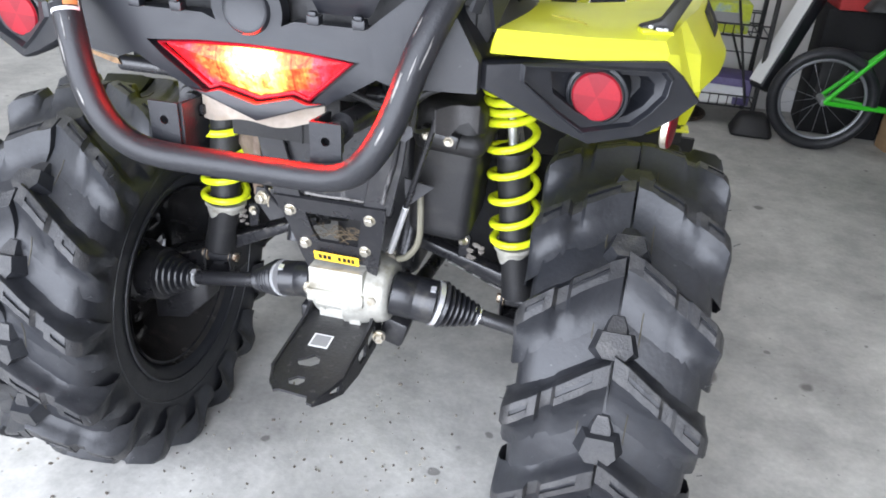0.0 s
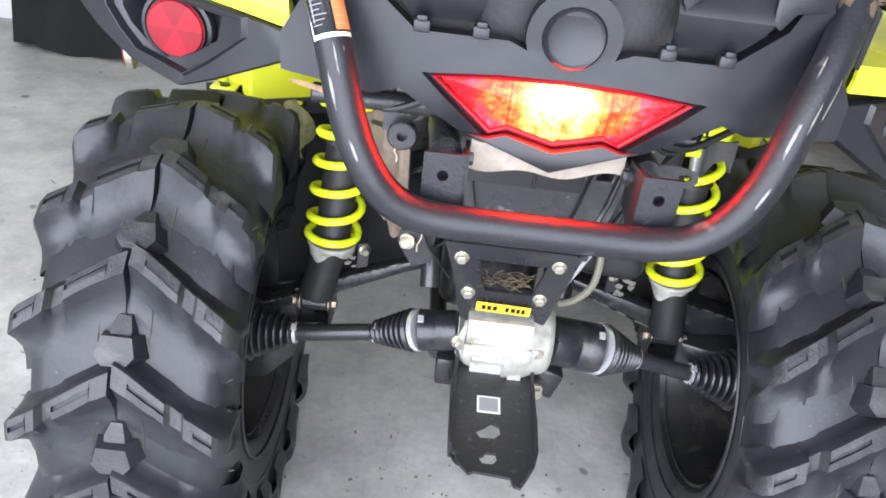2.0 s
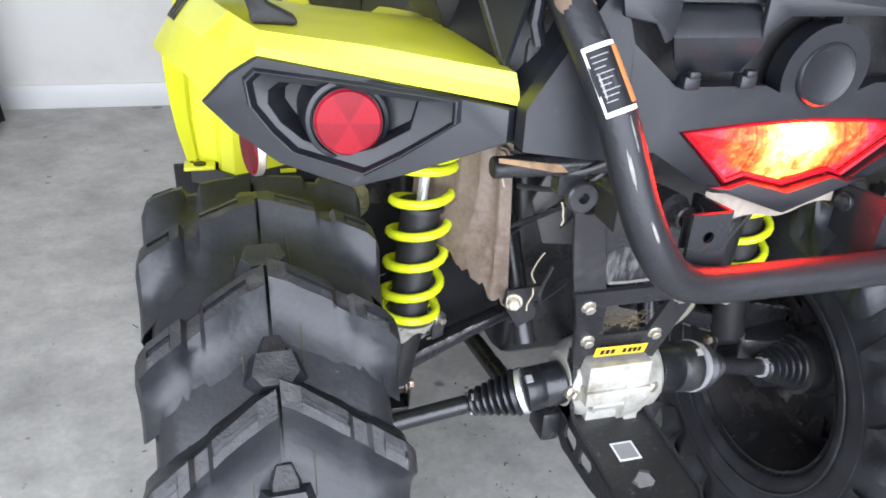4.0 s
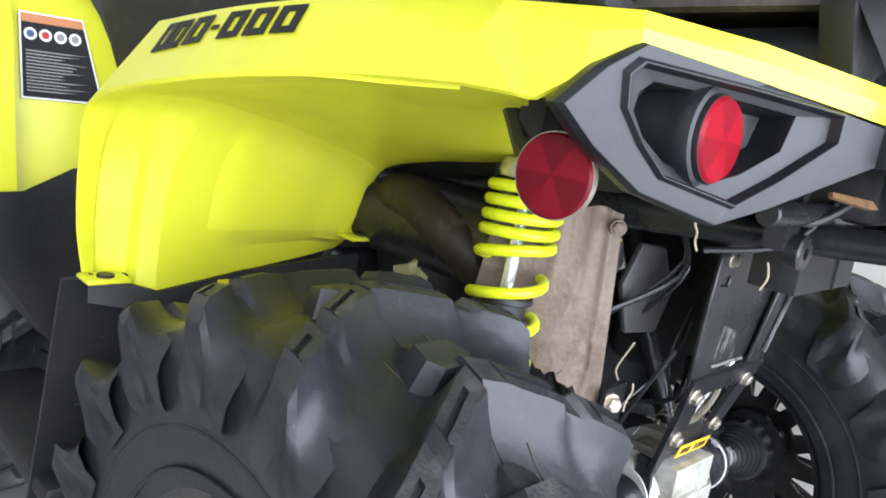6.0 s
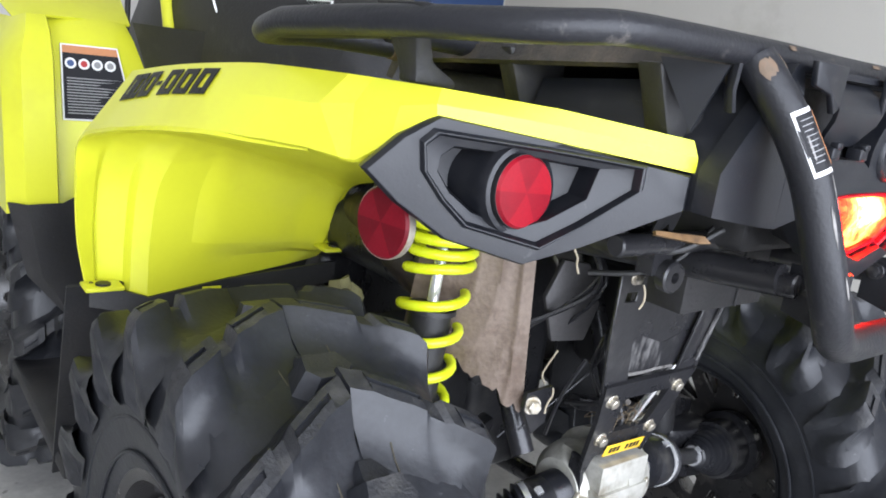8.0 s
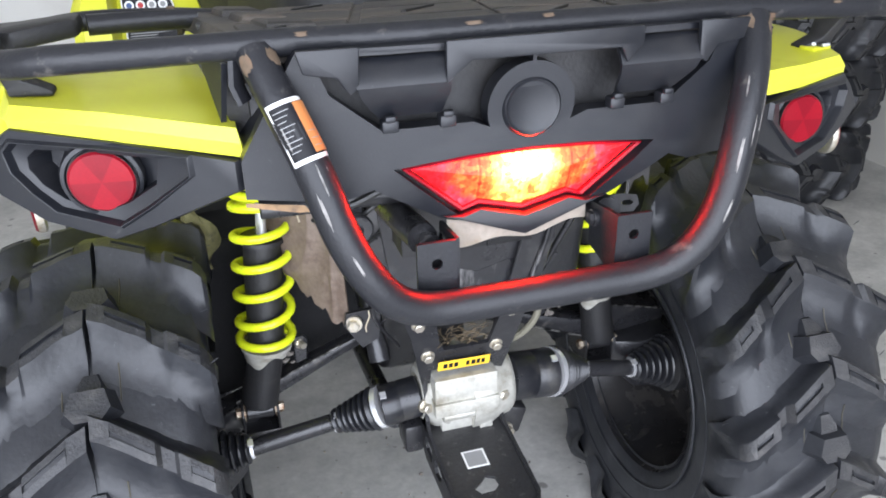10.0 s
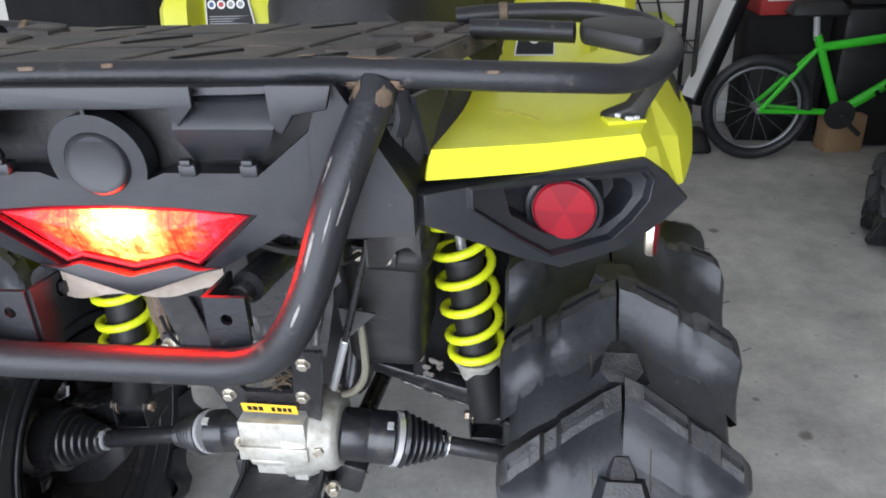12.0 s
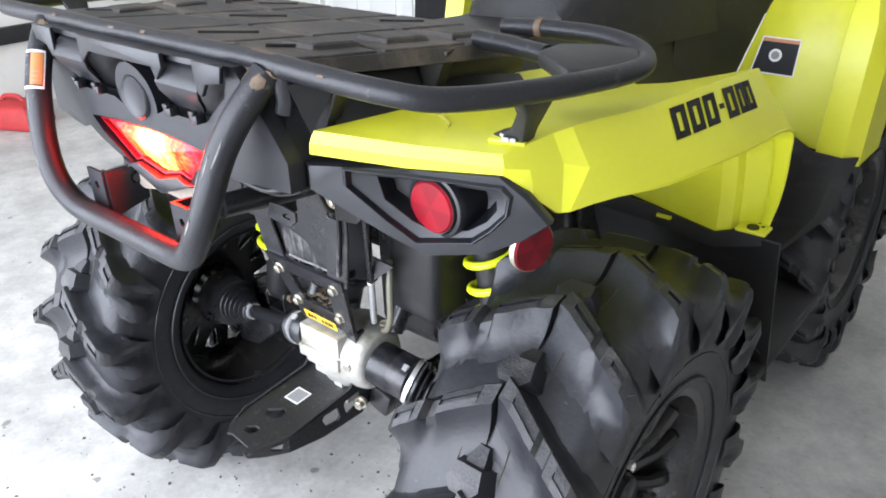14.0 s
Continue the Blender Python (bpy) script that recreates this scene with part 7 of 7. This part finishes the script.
    block(bm, (0, 1.12, 1.15), (0.12, 0.1, 0.16))
    part("handlebar", bm, PLASTIC_DARK, g)


front_body()


# ---------------------------------------------------------------- things along the walls
def tyre_piece(name, faces):
    """The given faces of the tyre as a mesh of their own."""
    ids = {}
    polys = []
    for f in faces:
        polys.append([ids.setdefault(v, len(ids)) for v in TYRE.polygons[f].vertices])
    me = bpy.data.meshes.new(name)
    me.from_pydata([TYRE.vertices[v].co[:] for v in ids], [], polys)
    for m in (RUBBER, RUBBER_WORN, SEAM):
        me.materials.append(m)
    me.polygons.foreach_set("material_index", [TYRE.polygons[f].material_index for f in faces])
    me.polygons.foreach_set("use_smooth", [True] * len(polys))
    me.set_sharp_from_angle(angle=radians(42))
    return me


TREAD = {f for a, b in LUG_FACES + BLOCK_FACES for f in range(a, b)}
TYRE_PIECES = [("casing", tyre_piece("casing", [f for f in range(len(TYRE.polygons)) if f not in TREAD]))]
TYRE_PIECES += [("tread_lug", tyre_piece("tread_lug", list(range(a, b)))) for a, b in LUG_FACES]
TYRE_PIECES += [("tread_block", tyre_piece("tread_block", list(range(a, b)))) for a, b in BLOCK_FACES]


def loose_tyre(z, dx, dy, turn, tilt=0.0):
    t = tagged(new("mud_tyre"), "worn black mud tyre lying flat in a stack", "tyre", "stacked mud tyres")
    t.matrix_world = pose(1.80 + dx, 1.58 + dy, z, 0, 90 + tilt, turn)
    for name, me in TYRE_PIECES:
        new(name, me).parent = t
    return t


for i, (dx, dy, turn, tilt) in enumerate(((0.0, 0.0, 10, 0), (0.05, 0.03, 75, 0), (0.02, -0.02, 33, 0), (0.06, 0.0, 120, 0))):
    loose_tyre(0.137 + 0.272 * i, dx, dy, turn, tilt)


def bicycle():
    b = thing("bicycle", "child's bright green bicycle leaning by the tyre stack", "bicycle")
    y = 2.45
    for x in (1.26, 2.14):
        w = new("wheel")
        w.parent = b
        w.matrix_basis = pose(x, y, 0.222)
        bm = bmesh.new()
        tube(bm, [(0.200 * math.cos(a), 0, 0.200 * math.sin(a)) for a in (2 * math.pi * i / 48 for i in range(48))], 0.0245, 10, closed=True)
        part("tyre", bm, RUBBER, w, "black bicycle tyre")
        bm = bmesh.new()
        tube(bm, [(0.172 * math.cos(a), 0, 0.172 * math.sin(a)) for a in (2 * math.pi * i / 48 for i in range(48))], 0.008, 8, closed=True)
        part("rim", bm, STEEL, w)
        bm = bmesh.new()
        for k in range(14):
            a = 2 * math.pi * k / 14
            tube(bm, [(0.01 * math.cos(a), 0.02 if k % 2 else -0.02, 0.01 * math.sin(a)), (0.17 * math.cos(a + 0.2), 0, 0.17 * math.sin(a + 0.2))], 0.0008, 4)
        rod(bm, (0, -0.05, 0), (0, 0.05, 0), 0.016, 12)
        part("spokes", bm, STEEL, w)
    bb, seat_t, head_t, head_b, rear = (1.585, y, 0.20), (1.47, y, 0.47), (1.90, y, 0.53), (1.93, y, 0.44), (1.26, y, 0.222)
    for p, q, r in ((seat_t, head_t, 0.018), (bb, head_b, 0.021), (bb, (1.455, y, 0.52), 0.017), (head_t, head_b, 0.022)):
        bm = bmesh.new()
        tube(bm, [p, q], r, 12)
        part("frame_tube", bm, GREEN, b, "bright green frame tube")
    for s in (-1, 1):
        for p in (bb, seat_t):
            bm = bmesh.new()
            tube(bm, [p, (rear[0], y + s * 0.05, rear[2])], 0.010, 8)
            part("stay", bm, GREEN, b)
        bm = bmesh.new()
        tube(bm, [(1.93, y + s * 0.05, 0.43), (2.14, y + s * 0.05, 0.222)], 0.013, 8)
        part("fork", bm, WIRE, b)
    bm = bmesh.new()
    rod(bm, (1.585, y - 0.04, 0.20), (1.585, y - 0.03, 0.20), 0.06, 24)
    rod(bm, (1.585, y - 0.05, 0.20), (1.67, y - 0.05, 0.12), 0.010, 8)
    part("crank", bm, WIRE, b)
    for k, (x, z) in enumerate(((1.78, 0.34), (1.80, 0.36), (1.82, 0.375), (1.84, 0.39))):
        bm = bmesh.new()
        block(bm, (1.72 + 0.035 * k, y - 0.0225, 0.288 + 0.024 * k), (0.018, 0.002, 0.026), Matrix.Rotation(-0.6, 4, "Y"))
        part("logo_mark", bm, LOGO, b)
    bm = bmesh.new()
    rod(bm, (1.455, y, 0.50), (1.44, y, 0.60), 0.013, 10)
    part("seat_post", bm, SILVER, b)
    bm = bmesh.new()
    block(bm, (1.44, y, 0.63), (0.24, 0.13, 0.06), None, 0.7)
    part("saddle", bevelled(bm, 0.02, 3), SEAT, b)
    bm = bmesh.new()
    tube(bm, spline([(1.86, y - 0.26, 0.78), (1.88, y - 0.14, 0.80), (1.90, y - 0.05, 0.70), (1.90, y + 0.05, 0.70), (1.88, y + 0.14, 0.80), (1.86, y + 0.26, 0.78)], 5), 0.011, 8)
    rod(bm, (1.89, y, 0.55), (1.90, y, 0.70), 0.014, 10)
    part("handlebar", bm, WIRE, b)


bicycle()


def wire_shelf():
    w = thing("wire_shelf", "black wire shelving unit half full of small goods", "shelf")
    x0, x1, y0, y1 = 0.10, 1.02, 2.62, 2.95
    for x in (x0, x1):
        for y in (y0, y1):
            bm = bmesh.new()
            rod(bm, (x, y, 0), (x, y, 1.5), 0.011, 10)
            part("post", bm, WIRE, w)
    for z in (0.10, 0.42, 0.80, 1.20):
        bm = bmesh.new()
        for y in (y0, y1):
            tube(bm, [(x0, y, z), (x1, y, z)], 0.005, 6), tube(bm, [(x0, y, z + 0.05), (x1, y, z + 0.05)], 0.004, 6)
        for i in range(24):
            x = x0 + (x1 - x0) * i / 23
            tube(bm, [(x, y0, z + 0.05), (x, y0, z), (x, y1, z), (x, y1, z + 0.05)], 0.0028, 5)
        part("tray", bm, WIRE, w)
    for a, b in (((x0, y1, 0.1), (x0 + 0.5, y1, 1.2)), ((x1, y1, 0.1), (x1 - 0.5, y1, 1.2)), ((0.62, y0, 0.12), (0.78, y0, 0.80)), ((0.98, y0, 0.12), (0.80, y0, 0.80))):
        bm = bmesh.new()
        tube(bm, [a, b], 0.006, 6)
        part("brace", bm, WIRE, w)
    for k in range(6):
        bm = bmesh.new()
        z = 0.18 + 0.10 * k
        tube(bm, [(x0, y1, z), (x1, y1, z)], 0.003, 5)
        part("back_wire", bm, WIRE, w)


wire_shelf()


def box_thing(name, c, size, material, label, category, rz=0.0, bev=0.006, rx=0.0, stripe=None):
    b = thing(name, label, category)
    bm = bmesh.new()
    block(bm, c, size, pose(0, 0, 0, rx, 0, rz))
    part("carton", bevelled(bm, bev, 2), material, b)
    if stripe:
        bm = bmesh.new()
        n = pose(0, 0, 0, rx, 0, rz).to_3x3() @ Vector((0, -size[1] / 2 - 0.002, 0))
        block(bm, Vector(c) + n, (size[0] * 0.8, 0.004, size[2] * 0.4), pose(0, 0, 0, rx, 0, rz))
        part("printed_field", bm, stripe, b)
    return b


box_thing("parts_box", (0.72, 2.74, 0.489), (0.40, 0.22, 0.13), LIME_CARD, "yellow and grey printed carton on the wire shelf", "box", 3, stripe=GREY_PRINT)
box_thing("shoe_box", (0.86, 2.74, 0.166), (0.30, 0.2, 0.12), PURPLE, "purple and silver printed carton on the wire shelf", "box", -8, stripe=SILVER)
box_thing("paper_pile", (0.80, 2.74, 0.13), (0.34, 0.24, 0.05), STICKER_WHITE, "pile of white papers on the wire shelf", "papers", 5)
box_thing("red_carton", (1.40, 2.80, 0.66), (0.26, 0.24, 0.20), RED_CARD, "red and white printed carton on stacked boxes", "box", 4, stripe=STICKER_WHITE)
box_thing("tall_carton", (1.42, 2.82, 0.28), (0.34, 0.28, 0.56), CLOTH_AND_SHADE, "tall black carton on the floor behind a bicycle", "box", -3, stripe=PLASTIC_DARK)
box_thing("small_carton", (1.66, 2.58, 0.08), (0.17, 0.10, 0.16), CARD, "small brown cardboard box on the floor", "box", 12)
box_thing("printed_carton", (1.40, 2.82, 0.86), (0.24, 0.20, 0.20), CARD, "brown and red printed carton on a red carton", "box", -6, stripe=RED_CARD)
box_thing("grey_bin", (1.80, 2.78, 0.30), (0.40, 0.36, 0.60), PLASTIC_DARK, "dark grey plastic storage bin on the floor", "bin", 2, 0.03)
box_thing("dark_bin", (1.85, 2.78, 0.83), (0.46, 0.36, 0.46), PLASTIC_DARK, "dark plastic storage bin stacked on another bin", "bin", -3, 0.03)
box_thing("blue_tub", (1.75, 2.76, 1.22), (0.48, 0.36, 0.32), BLUE, "blue plastic storage tub on a stack of bins", "tub", 0, 0.03)


def vacuum():
    v = thing("vacuum_cleaner", "grey and silver upright vacuum cleaner leaning by the shelf", "vacuum cleaner")
    a, b = Vector((1.02, 2.60, 0.20)), Vector((1.20, 2.72, 0.66))
    m, L = frame_of(a, b)
    bm = bmesh.new()
    prism(bm, [(-0.045, -0.04), (0.045, -0.04), (0.045, 0.04), (-0.045, 0.04)], m, L)
    part("bag_housing", bevelled(bm, 0.02, 3), PLASTIC, v)
    bm = bmesh.new()
    k = m @ Matrix.Translation((0, 0, 0.02))
    up = (m.to_3x3().inverted() @ Vector((-0.3, -1, 0.2)))
    sgn = -1 if up.y < 0 else 1
    prism(bm, [(-0.040, sgn * 0.041), (0.034, sgn * 0.041), (0.034, sgn * 0.047), (-0.040, sgn * 0.047)], k, L * 0.85)
    part("silver_panel", bm, WHITE_PAINT, v, "silver front panel")
    bm = bmesh.new()
    rod(bm, b, b + (b - a).normalized() * 0.35, 0.022, 14)
    part("handle_tube", bm, SILVER, v)
    bm = bmesh.new()
    block(bm, (1.02, 2.56, 0.05), (0.20, 0.16, 0.10), None, 0.6)
    part("floor_head", bevelled(bm, 0.025, 3), PLASTIC_DARK, v)


vacuum()


def fuel_can():
    c = thing("fuel_can", "red plastic fuel can with a dark spout on the floor", "fuel can", at=pose(-3.40, 0.80, 0, 0, 0, 25))
    bm = bmesh.new()
    nested(bm, [[(x * k, y * k, z) for x, y in ((-0.17, -0.10), (0.17, -0.10), (0.17, 0.10), (-0.17, 0.10))] for k, z in ((0.96, 0.0), (1.0, 0.02), (1.0, 0.09), (0.85, 0.125), (0.5, 0.14))])
    part("body", bevelled(bm, 0.015, 3), RED_CARD, c, "red plastic body")
    bm = bmesh.new()
    tube(bm, spline([(-0.06, 0, 0.13), (-0.03, 0, 0.16), (0.05, 0, 0.16), (0.08, 0, 0.13)], 5), 0.012, 10)
    part("handle", bm, RED_CARD, c)
    bm = bmesh.new()
    tube(bm, [(0.12, 0, 0.10), (0.17, 0, 0.14), (0.23, 0, 0.16)], [0.024, 0.018, 0.013], 12)
    part("spout", bm, PLASTIC_DARK, c, "dark plastic spout")


fuel_can()


def wall_board():
    b = thing("wall_board", "long dark board fixed low on the side wall", "board")
    bm = bmesh.new()
    block(bm, (X0 + 0.02, 1.0, 0.40), (0.04, 2.6, 0.09))
    part("board", bevelled(bm, 0.005, 2), PLASTIC_DARK, b)


wall_board()


def rusty_disc():
    d = thing("rusty_disc", "rusty round metal plate lying on the concrete", "metal plate", at=pose(0.68, 2.76, 0))
    bm = bmesh.new()
    lathe(bm, (0, 0, 0), (0, 0, 1), [(0, 0.150), (0.010, 0.155), (0.018, 0.150), (0.018, 0.128), (0.012, 0.122), (0.012, 0.03), (0.018, 0.026), (0.018, 0.001)], 40)
    part("disc", bm, BURNT, d)


rusty_disc()
box_thing("red_brick", (0.60, 2.54, 0.032), (0.20, 0.10, 0.064), surface("red_brick", (0.24, 0.07, 0.045), 0.85, grain=60, vary=0.3, bump=0.6), "single red clay brick lying on the floor", "brick", 15, 0.004)


def draped_cover():
    """A black cloth over a tall narrow thing by the wall."""
    bm = bmesh.new()
    n = 48
    rnd = random.Random(2)
    ph = [rnd.uniform(0, 6.3) for _ in range(6)]
    rings = []
    for z, k in ((0.012, 1.05), (0.3, 1.0), (0.6, 0.96), (0.95, 0.93), (1.08, 0.86), (1.14, 0.6), (1.15, 0.05)):
        r = []
        for i in range(n):
            a = 2 * math.pi * i / n
            ca, sa = math.cos(a), math.sin(a)
            q = 1 / max(abs(ca) ** 4 + abs(sa) ** 4, 1e-6) ** 0.25
            f = 1 + (0.045 * math.sin(9 * a + ph[0]) + 0.03 * math.sin(17 * a + ph[1])) * (1.15 - z)
            r.append(bm.verts.new((-1.78 + 0.36 * k * q * ca * f, 2.72 + 0.22 * k * q * sa * f, z + (0.012 * math.sin(5 * a + ph[2]) if z < 0.1 else 0))))
        rings.append(r)
    for a, b in zip(rings, rings[1:]):
        bridge(bm, a, b)
    bm.faces.new(rings[-1])
    tagged(link_mesh("draped_cover", bm, CLOTH_AND_SHADE), "black cloth cover draped over a tall box on the floor", "cover")


draped_cover()


# ---------------------------------------------------------------- small litter on the floor
bm = bmesh.new()
rnd = random.Random(21)
for i in range(420):
    x, y = rnd.gauss(-0.15, 0.4), rnd.gauss(-0.1, 0.35)
    s = rnd.uniform(0.001, 0.0042)
    block(bm, (x, y, s * 0.4), (s * rnd.uniform(1, 2.5), s * rnd.uniform(0.8, 1.6), s), Matrix.Rotation(rnd.uniform(0, 3), 4, "Z"), 0.6)
tagged(link_mesh("dirt_crumbs", bm, CRUMB), "dry mud crumbs scattered on the concrete", "dirt", "", "stuff")
